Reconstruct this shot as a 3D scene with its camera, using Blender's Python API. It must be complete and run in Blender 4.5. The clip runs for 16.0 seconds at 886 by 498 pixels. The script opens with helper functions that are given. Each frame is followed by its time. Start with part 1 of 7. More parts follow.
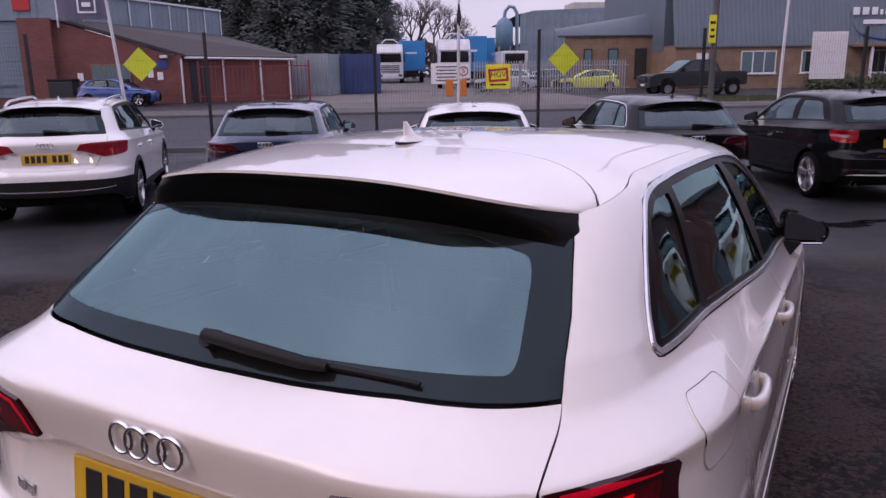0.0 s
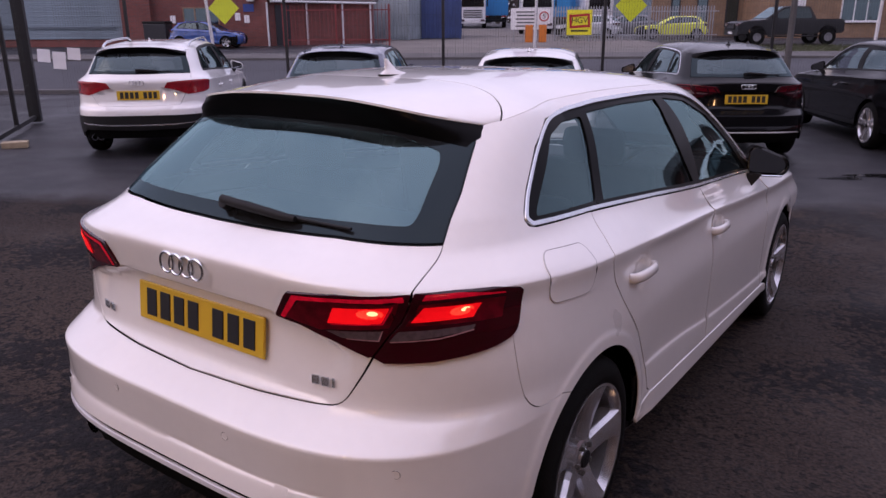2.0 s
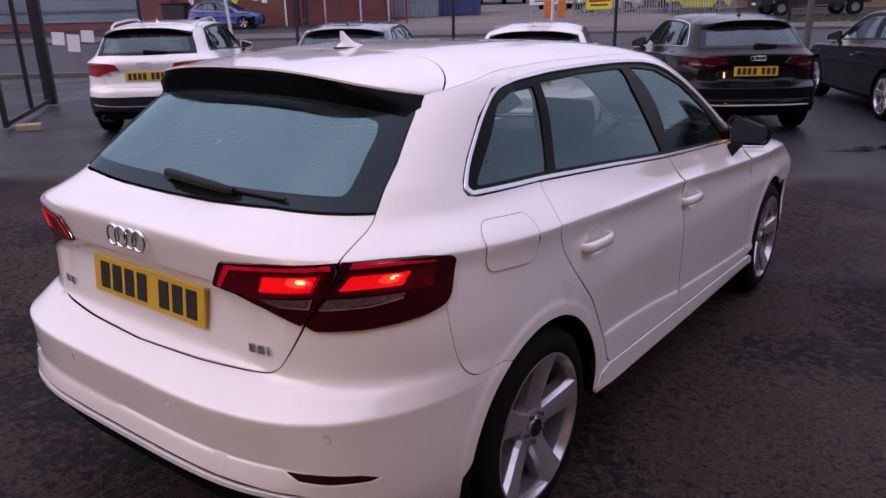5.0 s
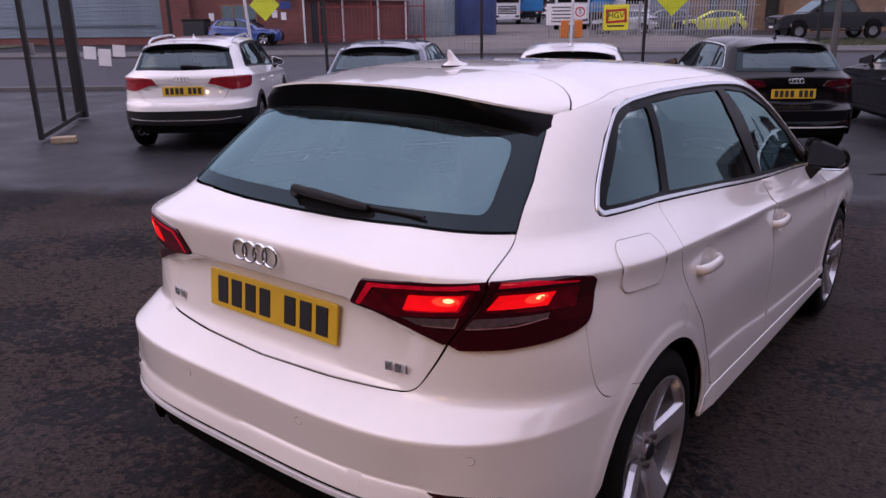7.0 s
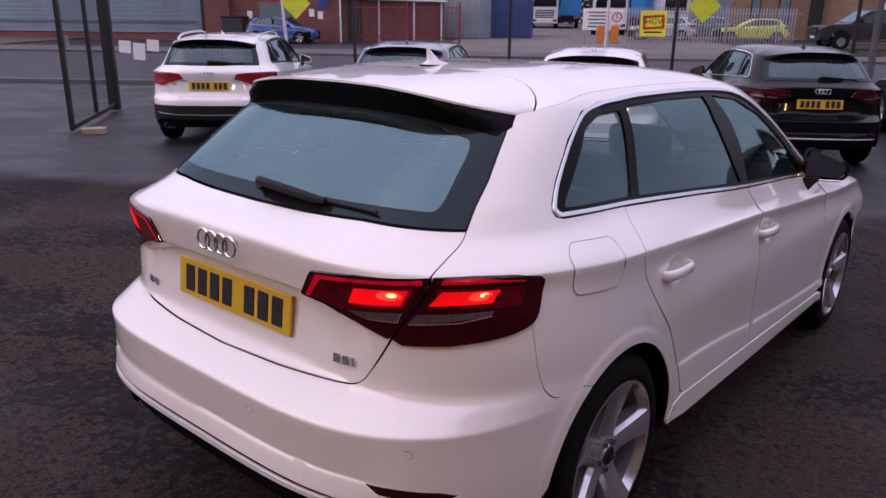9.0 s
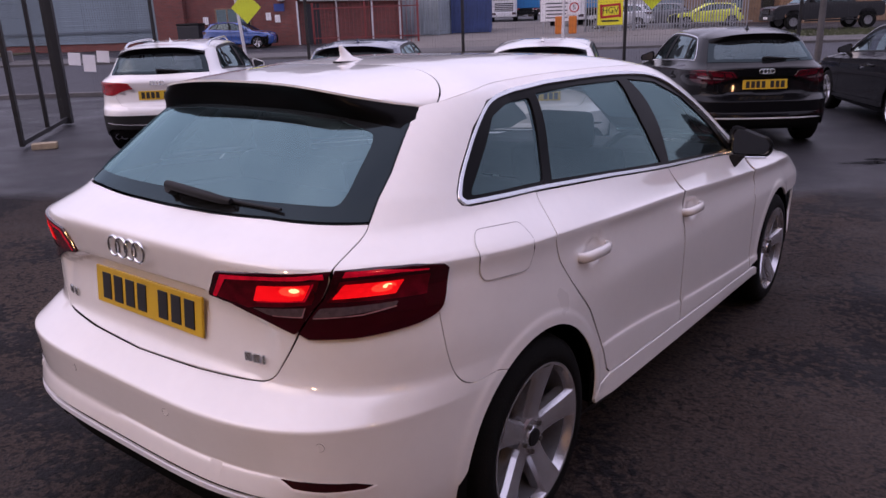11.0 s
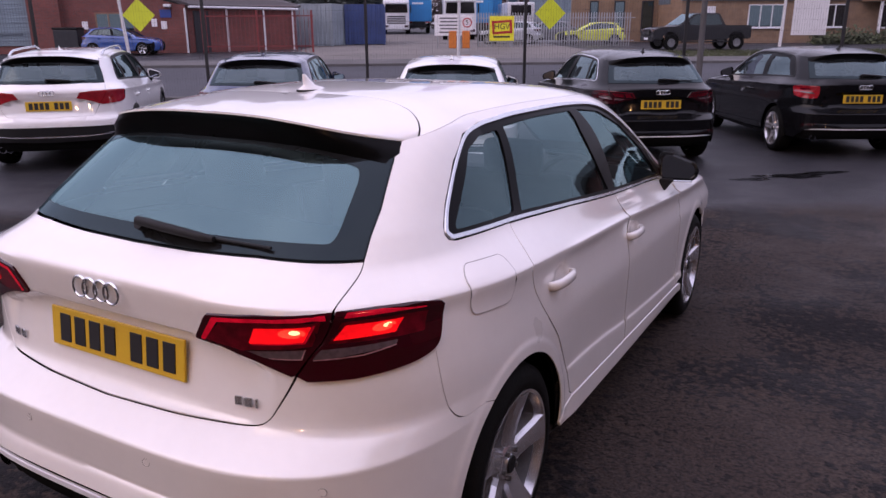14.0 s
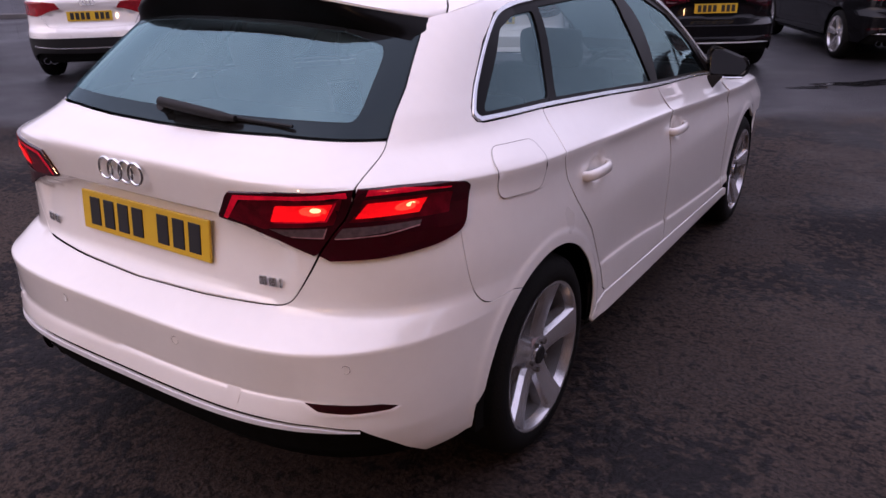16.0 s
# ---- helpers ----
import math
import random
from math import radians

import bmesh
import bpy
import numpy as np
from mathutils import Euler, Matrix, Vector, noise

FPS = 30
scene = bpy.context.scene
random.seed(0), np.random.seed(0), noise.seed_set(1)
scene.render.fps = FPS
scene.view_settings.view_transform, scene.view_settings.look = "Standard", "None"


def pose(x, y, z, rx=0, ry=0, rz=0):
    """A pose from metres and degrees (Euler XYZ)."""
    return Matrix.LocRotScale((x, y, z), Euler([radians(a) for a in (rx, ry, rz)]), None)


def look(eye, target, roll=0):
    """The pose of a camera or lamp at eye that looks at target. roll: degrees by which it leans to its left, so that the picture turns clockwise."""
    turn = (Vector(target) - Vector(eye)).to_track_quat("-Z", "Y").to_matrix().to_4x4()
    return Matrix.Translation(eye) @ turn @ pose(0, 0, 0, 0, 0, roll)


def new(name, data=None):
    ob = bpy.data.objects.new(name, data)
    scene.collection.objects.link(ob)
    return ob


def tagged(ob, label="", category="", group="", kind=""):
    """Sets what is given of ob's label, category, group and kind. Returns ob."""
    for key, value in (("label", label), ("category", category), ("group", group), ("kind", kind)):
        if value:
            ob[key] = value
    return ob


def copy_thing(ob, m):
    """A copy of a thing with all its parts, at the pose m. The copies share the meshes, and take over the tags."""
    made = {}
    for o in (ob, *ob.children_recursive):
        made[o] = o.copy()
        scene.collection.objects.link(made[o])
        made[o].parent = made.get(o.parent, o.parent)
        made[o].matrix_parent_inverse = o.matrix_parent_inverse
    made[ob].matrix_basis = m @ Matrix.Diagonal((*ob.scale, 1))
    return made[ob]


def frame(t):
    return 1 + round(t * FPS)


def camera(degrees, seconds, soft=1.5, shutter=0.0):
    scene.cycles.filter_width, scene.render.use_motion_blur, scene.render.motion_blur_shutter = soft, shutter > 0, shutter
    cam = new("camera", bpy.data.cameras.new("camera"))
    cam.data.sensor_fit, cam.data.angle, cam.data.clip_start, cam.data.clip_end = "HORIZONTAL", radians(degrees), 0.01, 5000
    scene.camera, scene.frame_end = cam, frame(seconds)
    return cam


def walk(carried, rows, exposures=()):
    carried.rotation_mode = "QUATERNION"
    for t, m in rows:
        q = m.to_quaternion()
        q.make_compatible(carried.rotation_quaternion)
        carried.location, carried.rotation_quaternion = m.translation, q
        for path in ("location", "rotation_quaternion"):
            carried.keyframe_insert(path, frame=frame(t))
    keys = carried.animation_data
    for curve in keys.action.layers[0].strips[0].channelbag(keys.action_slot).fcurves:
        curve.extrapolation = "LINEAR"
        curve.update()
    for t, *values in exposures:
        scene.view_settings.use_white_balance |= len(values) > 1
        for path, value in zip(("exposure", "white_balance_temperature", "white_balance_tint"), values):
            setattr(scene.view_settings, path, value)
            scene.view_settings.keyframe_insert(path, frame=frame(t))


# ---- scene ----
cam = camera(61.9, 16.0, soft=1.5)
PATH = [
    (0.0, (0.985, -0.665, 1.536), (0.055, 1.045, 1.078), -0.80),
    (0.5, (1.186, -0.841, 1.540), (0.236, 0.841, 1.022), -2.05),
    (1.0, (1.404, -0.890, 1.543), (0.412, 0.753, 0.980), 0.81),
    (1.5, (1.534, -0.932, 1.553), (0.490, 0.671, 0.970), -0.66),
    (2.0, (1.601, -1.017, 1.542), (0.509, 0.551, 0.952), -0.33),
    (2.5, (1.703, -0.996, 1.548), (0.570, 0.537, 0.941), -1.02),
    (3.0, (1.860, -0.871, 1.555), (0.664, 0.609, 0.939), 0.94),
    (3.5, (1.935, -0.804, 1.552), (0.696, 0.632, 0.918), 1.05),
    (6.0, (1.636, -1.019, 1.506), (0.561, 0.539, 0.859), -2.66),
    (6.5, (1.572, -1.067, 1.513), (0.456, 0.476, 0.901), -2.90),
    (7.0, (1.527, -1.087, 1.526), (0.367, 0.429, 0.928), -0.70),
    (7.5, (1.540, -1.084, 1.547), (0.347, 0.411, 0.964), -0.58),
    (8.0, (1.587, -1.053, 1.537), (0.369, 0.419, 0.947), 1.06),
    (10.5, (1.823, -0.903, 1.508), (0.610, 0.571, 0.914), -1.46),
    (11.0, (1.844, -0.892, 1.506), (0.673, 0.614, 0.906), -1.99),
    (11.5, (1.836, -0.895, 1.501), (0.709, 0.639, 0.889), -2.52),
    (12.0, (1.804, -0.925, 1.517), (0.761, 0.661, 0.886), -1.38),
    (12.5, (1.743, -0.960, 1.531), (0.797, 0.682, 0.891), 0.38),
    (13.0, (1.680, -1.002, 1.547), (0.797, 0.674, 0.905), -0.50),
    (13.5, (1.639, -1.025, 1.577), (0.752, 0.657, 0.956), 0.42),
    (14.0, (1.632, -1.020, 1.574), (0.697, 0.651, 0.996), -0.31),
    (14.5, (1.649, -1.016, 1.537), (0.695, 0.649, 0.974), 1.55),
    (15.0, (1.671, -1.005, 1.504), (0.703, 0.643, 0.916), -0.78),
    (15.5, (1.669, -0.993, 1.484), (0.683, 0.612, 0.813), -0.76),
    (16.0, (1.662, -0.982, 1.468), (0.660, 0.563, 0.688), -1.20),
]
walk(cam, [(t, look(eye, target, roll)) for t, eye, target, roll in PATH],
     exposures=[(0, 0.62, 6380, 29), (3.5, 0.62, 6380, 29), (6.5, 0.66, 6380, 29), (11.5, 0.68, 6380, 29), (13, 0.84, 6380, 29), (16, 0.84, 6380, 29)])

# ---- light ----
world = bpy.data.worlds.new("overcast_dusk")
scene.world = world
world.use_nodes = True
wn, wl = world.node_tree.nodes, world.node_tree.links
sky = wn.new("ShaderNodeTexSky")
sky.sky_type = "NISHITA"
sky.sun_disc = False
SUN_EL, SUN_AZ = 36.0, 208.0
sky.sun_elevation, sky.sun_rotation = radians(SUN_EL), radians(SUN_AZ)
sky.air_density, sky.dust_density, sky.ozone_density = 1.0, 3.0, 2.0
cloud_map = wn.new("ShaderNodeTexCoord")
cloud = wn.new("ShaderNodeTexNoise")
cloud.inputs["Scale"].default_value, cloud.inputs["Detail"].default_value = 2.2, 5.0
stretch = wn.new("ShaderNodeMapping")
stretch.inputs["Scale"].default_value = (1.0, 1.0, 3.0)
cloud_ramp = wn.new("ShaderNodeValToRGB")
cloud_ramp.color_ramp.elements[0].position, cloud_ramp.color_ramp.elements[0].color = 0.30, (5.6, 5.7, 6.9, 1)
cloud_ramp.color_ramp.elements[1].position, cloud_ramp.color_ramp.elements[1].color = 0.72, (8.0, 7.7, 8.8, 1)
sky_mix = wn.new("ShaderNodeMix")
sky_mix.data_type = "RGBA"
sky_mix.inputs["Factor"].default_value = 0.74
lift, lift_ramp, lifted = wn.new("ShaderNodeSeparateXYZ"), wn.new("ShaderNodeMapRange"), wn.new("ShaderNodeVectorMath")
lift_ramp.inputs["From Min"].default_value, lift_ramp.inputs["From Max"].default_value = 0.12, 1.0
lift_ramp.inputs["To Min"].default_value, lift_ramp.inputs["To Max"].default_value = 0.82, 1.75
lifted.operation = "SCALE"
wl.new(cloud_map.outputs["Generated"], lift.inputs["Vector"])
wl.new(lift.outputs["Z"], lift_ramp.inputs["Value"])
wl.new(cloud_map.outputs["Generated"], stretch.inputs["Vector"])
wl.new(stretch.outputs["Vector"], cloud.inputs["Vector"])
wl.new(cloud.outputs["Fac"], cloud_ramp.inputs["Fac"])
wl.new(sky.outputs["Color"], sky_mix.inputs["A"])
wl.new(cloud_ramp.outputs["Color"], sky_mix.inputs["B"])
wl.new(sky_mix.outputs["Result"], lifted.inputs[0])
wl.new(lift_ramp.outputs["Result"], lifted.inputs["Scale"])
wl.new(lifted.outputs["Vector"], wn["Background"].inputs["Color"])
wn["Background"].inputs["Strength"].default_value = 0.09

sun = new("sun", bpy.data.lights.new("sun", "SUN"))
sun.data.energy, sun.data.angle, sun.data.color = 0.22, radians(50), (1.0, 0.74, 0.58)
sun.matrix_world = Matrix.Rotation(-radians(SUN_AZ), 4, "Z") @ pose(0, 0, 20, -(90 - SUN_EL), 0, 0)


# ---- materials ----
def material(name, color, rough=0.5, metal=0.0, vary=0.12, scale=8.0, bump=0.0, bump_scale=60.0, coat=0.0, emit=0.0, second=None, spec=0.5, ribs=0.0, coat_ior=1.5):
    """A surface with two scales of variation in tone, a varied gloss and a fine relief."""
    mat = bpy.data.materials.new(name)
    mat.use_nodes = True
    n, l = mat.node_tree.nodes, mat.node_tree.links
    b = n["Principled BSDF"]
    b.inputs["Roughness"].default_value, b.inputs["Metallic"].default_value = rough, metal
    b.inputs["Coat Weight"].default_value, b.inputs["Coat Roughness"].default_value = coat, 0.03
    b.inputs["Specular IOR Level"].default_value, b.inputs["Coat IOR"].default_value = spec, coat_ior
    c = (*color, 1)
    b.inputs["Base Color"].default_value = c
    co = n.new("ShaderNodeTexCoord")
    if vary > 0 or second:
        big, fine = n.new("ShaderNodeTexNoise"), n.new("ShaderNodeTexNoise")
        big.inputs["Scale"].default_value, big.inputs["Detail"].default_value = scale, 4.0
        fine.inputs["Scale"].default_value, fine.inputs["Detail"].default_value = scale * 11, 3.0
        both = n.new("ShaderNodeMath")
        both.operation = "MULTIPLY_ADD"
        both.inputs[1].default_value = 0.35
        l.new(co.outputs["Object"], big.inputs["Vector"])
        l.new(co.outputs["Object"], fine.inputs["Vector"])
        l.new(fine.outputs["Fac"], both.inputs[0])
        l.new(big.outputs["Fac"], both.inputs[2])
        ramp = n.new("ShaderNodeValToRGB")
        other = second or [x * (1 - vary) for x in color]
        ramp.color_ramp.elements[0].position, ramp.color_ramp.elements[0].color = 0.48, (*other, 1)
        ramp.color_ramp.elements[1].position, ramp.color_ramp.elements[1].color = 0.86, (*[min(1, x * (1 + vary * 0.5)) for x in color], 1)
        l.new(both.outputs[0], ramp.inputs["Fac"])
        l.new(ramp.outputs["Color"], b.inputs["Base Color"])
        gloss = n.new("ShaderNodeMapRange")
        gloss.inputs["To Min"].default_value, gloss.inputs["To Max"].default_value = max(0.02, rough * 0.8), min(1, rough * 1.2)
        l.new(big.outputs["Fac"], gloss.inputs["Value"])
        l.new(gloss.outputs["Result"], b.inputs["Roughness"])
    if bump > 0:
        grain, bm_ = n.new("ShaderNodeTexNoise"), n.new("ShaderNodeBump")
        grain.inputs["Scale"].default_value, grain.inputs["Detail"].default_value = bump_scale, 4.0
        bm_.inputs["Strength"].default_value, bm_.inputs["Distance"].default_value = bump, 0.01
        l.new(co.outputs["Object"], grain.inputs["Vector"])
        l.new(grain.outputs["Fac"], bm_.inputs["Height"])
        l.new(bm_.outputs["Normal"], b.inputs["Normal"])
    if emit > 0:
        b.inputs["Emission Color"].default_value, b.inputs["Emission Strength"].default_value = c, emit
    if ribs > 0:
        cell, glow = n.new("ShaderNodeTexVoronoi"), n.new("ShaderNodeMapRange")
        cell.inputs["Scale"].default_value = ribs
        glow.inputs["From Max"].default_value, glow.inputs["To Min"].default_value, glow.inputs["To Max"].default_value = 0.8, emit * 1.35, emit * 0.45
        l.new(co.outputs["Object"], cell.inputs["Vector"])
        l.new(cell.outputs["Distance"], glow.inputs["Value"])
        l.new(glow.outputs["Result"], b.inputs["Emission Strength"])
    return mat


def glass_material(name, tint, clear=0.5, rough=0.02, ior=2.25, sheen=(0.64, 0.92, 1.0)):
    """Tinted car glass: clear for the given share, with a real Fresnel reflection on it."""
    mat = bpy.data.materials.new(name)
    mat.use_nodes = True
    n, l = mat.node_tree.nodes, mat.node_tree.links
    n.remove(n["Principled BSDF"])
    trans, solid, gl = n.new("ShaderNodeBsdfTransparent"), n.new("ShaderNodeBsdfDiffuse"), n.new("ShaderNodeBsdfGlossy")
    trans.inputs["Color"].default_value = (*tint, 1)
    solid.inputs["Color"].default_value = (0.012, 0.013, 0.014, 1)
    gl.inputs["Roughness"].default_value = rough
    gl.inputs["Color"].default_value = (*sheen, 1)
    fres = n.new("ShaderNodeFresnel")
    fres.inputs["IOR"].default_value = ior
    a, b = n.new("ShaderNodeMixShader"), n.new("ShaderNodeMixShader")
    a.inputs["Fac"].default_value = clear
    l.new(solid.outputs[0], a.inputs[1])
    l.new(trans.outputs[0], a.inputs[2])
    l.new(fres.outputs[0], b.inputs["Fac"])
    l.new(a.outputs[0], b.inputs[1])
    l.new(gl.outputs[0], b.inputs[2])
    l.new(b.outputs[0], n["Material Output"].inputs["Surface"])
    return mat


WHITE = material("white_paint", (0.79, 0.772, 0.758), 0.30, vary=0.035, scale=3, coat=1.0, coat_ior=1.75)
BLACK_PAINT = material("black_paint", (0.005, 0.005, 0.006), 0.18, vary=0.2, scale=3, coat=0.26, spec=0.10)
PILLAR = material("satin_black_pillar", (0.004, 0.004, 0.0045), 0.30, vary=0.15, scale=9, spec=0.06)
BLUE_PAINT = material("dark_blue_paint", (0.020, 0.034, 0.085), 0.25, vary=0.15, scale=3, coat=1.0, metal=0.2)
BRIGHT_BLUE = material("bright_blue_paint", (0.018, 0.065, 0.26), 0.25, vary=0.1, scale=3, coat=1.0)
GREY_PAINT = material("grey_paint", (0.075, 0.08, 0.09), 0.3, vary=0.1, scale=3, coat=1.0, metal=0.3)
YELLOW_PAINT = material("yellow_paint", (0.62, 0.66, 0.03), 0.35, vary=0.08, scale=3, coat=0.6)
SILVER_PAINT = material("silver_paint", (0.42, 0.44, 0.47), 0.32, vary=0.06, scale=3, coat=0.8, metal=0.4)
GLOSS_BLACK = material("gloss_black", (0.005, 0.005, 0.006), 0.10, vary=0.1, scale=6, coat=0.0, spec=0.45)
# near-black with the shade under, inside and between parts put into it
DARK = material("shade_black", (0.005, 0.005, 0.005), 0.9, vary=0.2, scale=6, spec=0.05)
TRIM = material("black_plastic", (0.009, 0.009, 0.010), 0.55, vary=0.2, scale=9, bump=0.15, bump_scale=300, spec=0.22)
RUBBER = material("tyre_rubber", (0.006, 0.006, 0.006), 0.80, vary=0.35, scale=14, bump=0.25, bump_scale=160, spec=0.10)
ALLOY = material("silver_alloy", (0.54, 0.54, 0.57), 0.24, metal=0.75, vary=0.1, scale=12)
# the rim's alloy darkened for the shade inside the barrel; also dark pickup rims
BARREL = material("darkened_rim_alloy", (0.20, 0.20, 0.21), 0.45, metal=0.6, vary=0.2, scale=12)
BRAKE = material("brake_disc", (0.18, 0.17, 0.16), 0.5, metal=0.9, vary=0.25, scale=20)
CHROME = material("chrome", (0.78, 0.79, 0.81), 0.09, metal=1.0, vary=0.04, scale=20)
SATIN = material("satin_aluminium", (0.62, 0.64, 0.67), 0.25, metal=0.85, vary=0.05, scale=20)
STRIP = material("pale_silver_strip", (0.66, 0.66, 0.69), 0.4, metal=0.2, vary=0.05, scale=20)
LENS_RED = material("red_lens", (0.034, 0.0009, 0.0042), 0.06, vary=0.2, scale=30, spec=0.4, coat=0.4)
# weak emission puts the shine of band and edge line into the lens
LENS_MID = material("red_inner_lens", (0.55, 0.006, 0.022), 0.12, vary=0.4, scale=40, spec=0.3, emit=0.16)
LENS_DEEP = material("deep_red_lens", (0.105, 0.003, 0.009), 0.12, vary=0.5, scale=30, spec=0.3)
LENS_CLEAR = material("clear_lens", (0.13, 0.09, 0.10), 0.12, vary=0.3, scale=90, metal=0.3, coat=1.0)
LENS_PALE = material("pale_lens_edge", (0.42, 0.22, 0.24), 0.15, vary=0.4, scale=60, coat=1.0)
LENS_BRIGHT = material("bright_red_lens", (0.30, 0.010, 0.016), 0.08, vary=0.2, scale=20, coat=1.0)
MIRROR = material("mirror_silver", (0.80, 0.82, 0.84), 0.02, metal=1.0, vary=0)
LIT_RED = material("lit_red_lamp", (0.90, 0.006, 0.006), 0.3, vary=0.3, scale=40, emit=0.50, ribs=200)
LIT_WARM = material("warm_lamp_glow", (1.0, 0.045, 0.02), 0.3, vary=0, emit=1.0, ribs=260)
LIT_HOT = material("lit_bulb", (1.0, 0.30, 0.12), 0.3, vary=0, emit=2.2)
REFLECTOR = material("red_reflector", (0.028, 0.002, 0.003), 0.15, vary=0.2, scale=80, coat=1.0)
PLATE_YELLOW = material("plate_yellow", (0.60, 0.385, 0.022), 0.35, vary=0.05, scale=15)
INK = material("black_ink", (0.012, 0.012, 0.014), 0.45, vary=0.1, scale=30)
SEAT = material("grey_seat_cloth", (0.045, 0.045, 0.05), 0.9, vary=0.2, scale=18, bump=0.2, bump_scale=240)
CABIN = material("cabin_trim", (0.05, 0.05, 0.055), 0.8, vary=0.2, scale=8)
HEADLINING = material("light_headlining", (0.40, 0.39, 0.38), 0.95, vary=0.06, scale=10)
GLASS_REAR = glass_material("tinted_rear_glass", (0.62, 0.78, 0.80), 0.58, sheen=(0.60, 0.96, 1.0))
FRIT = glass_material("black_glass_border", (0.5, 0.5, 0.5), 0.0, rough=0.03, ior=1.50, sheen=(0.42, 0.60, 0.65))
GLASS_SIDE = glass_material("tinted_side_glass", (0.46, 0.54, 0.54), 0.78, ior=1.70, sheen=(0.58, 0.86, 0.89))
GLASS_FAR = glass_material("car_glass", (0.45, 0.50, 0.50), 0.35, ior=1.8, sheen=(0.70, 0.92, 0.96))


# ---- building helpers ----
def linked(name, me, mat, parent=None, label="", m=None):
    ob = new(name, me)
    if mat is not None and not me.materials:
        me.materials.append(mat)
    if parent is not None:
        ob.parent = parent
    if m is not None:
        ob.matrix_local = m
    if label:
        ob["label"] = label
    return ob


def part(name, bm, mat, parent=None, label="", m=None, smooth=False):
    me = bpy.data.meshes.new(name)
    bm.normal_update()
    if smooth:
        for f in bm.faces:
            f.smooth = True
        for e in bm.edges:
            e.smooth = e.calc_face_angle(0.0) < 1.1
    bm.to_mesh(me)
    bm.free()
    return linked(name, me, mat, parent, label, m)


def thing(name, m, label, category, group="", kind=""):
    ob = new(name)
    ob.matrix_world = m
    return tagged(ob, label, category, group, kind)


def box_bm(sx, sy, sz, x=0, y=0, z=0, bevel=0.0, seg=2, bm=None, m=None):
    """A box by its sizes and the middle of its base, its edges rounded by bevel."""
    tmp = bmesh.new()
    bmesh.ops.create_cube(tmp, size=1.0, matrix=Matrix.Translation((x, y, z + sz / 2)) @ Matrix.Diagonal((sx, sy, sz, 1)))
    if bevel > 0:
        bmesh.ops.bevel(tmp, geom=list(tmp.edges), offset=bevel, segments=seg, affect="EDGES", profile=0.6)
    if m is not None:
        bmesh.ops.transform(tmp, matrix=m, verts=tmp.verts)
    if bm is None:
        return tmp
    merge(bm, tmp)
    return bm


def merge(bm, tmp):
    me = bpy.data.meshes.new("tmp")
    tmp.to_mesh(me)
    tmp.free()
    bm.from_mesh(me)
    bpy.data.meshes.remove(me)


def tube_bm(points, radius, sides=8, bm=None, closed=False):
    """A round bar along points; radius may be a list."""
    bm = bm or bmesh.new()
    pts = [Vector(p) for p in points]
    rad = radius if isinstance(radius, (list, tuple)) else [radius] * len(pts)
    rings, side = [], None
    for i, p in enumerate(pts):
        a = pts[i - 1] if i or closed else p
        b = pts[(i + 1) % len(pts)] if i + 1 < len(pts) or closed else p
        d = (b - a).normalized()
        side = d.orthogonal() if side is None else side - d * side.dot(d)
        side.normalize()
        up = d.cross(side)
        rings.append([bm.verts.new(p + rad[i] * (math.cos(2 * math.pi * k / sides) * side + math.sin(2 * math.pi * k / sides) * up)) for k in range(sides)])
    pairs = list(zip(rings, rings[1:])) + ([(rings[-1], rings[0])] if closed else [])
    for r0, r1 in pairs:
        for k in range(sides):
            bm.faces.new((r0[k], r0[(k + 1) % sides], r1[(k + 1) % sides], r1[k]))
    if not closed:
        bm.faces.new(rings[0][::-1])
        bm.faces.new(rings[-1])
    return bm


def lathe_bm(profile, sides=48, bm=None, axis="x"):
    """A turned shape: profile of (along, radius) round the x axis."""
    bm = bm or bmesh.new()
    rings = []
    for a, r in profile:
        ring = []
        for k in range(sides):
            c, s = math.cos(2 * math.pi * k / sides), math.sin(2 * math.pi * k / sides)
            ring.append(bm.verts.new({"x": (a, r * c, r * s), "y": (r * c, a, r * s), "z": (r * c, r * s, a)}[axis]))
        rings.append(ring)
    for r0, r1 in zip(rings, rings[1:]):
        for k in range(sides):
            bm.faces.new((r0[k], r0[(k + 1) % sides], r1[(k + 1) % sides], r1[k]))
    bmesh.ops.recalc_face_normals(bm, faces=bm.faces)
    return bm


def prism_bm(outline, depth, bm=None, m=None, bevel=0.0):
    """A flat shape (points in x, z) given a depth along y, from 0 to depth."""
    tmp = bmesh.new()
    front = [tmp.verts.new((x, 0, z)) for x, z in outline]
    back = [tmp.verts.new((x, depth, z)) for x, z in outline]
    tmp.faces.new(front)
    tmp.faces.new(back[::-1])
    for i in range(len(outline)):
        j = (i + 1) % len(outline)
        tmp.faces.new((front[j], front[i], back[i], back[j]))
    bmesh.ops.recalc_face_normals(tmp, faces=tmp.faces)
    if bevel > 0:
        bmesh.ops.bevel(tmp, geom=list(tmp.edges), offset=bevel, segments=2, affect="EDGES")
    if m is not None:
        bmesh.ops.transform(tmp, matrix=m, verts=tmp.verts)
    if bm is None:
        return tmp
    merge(bm, tmp)
    return bm


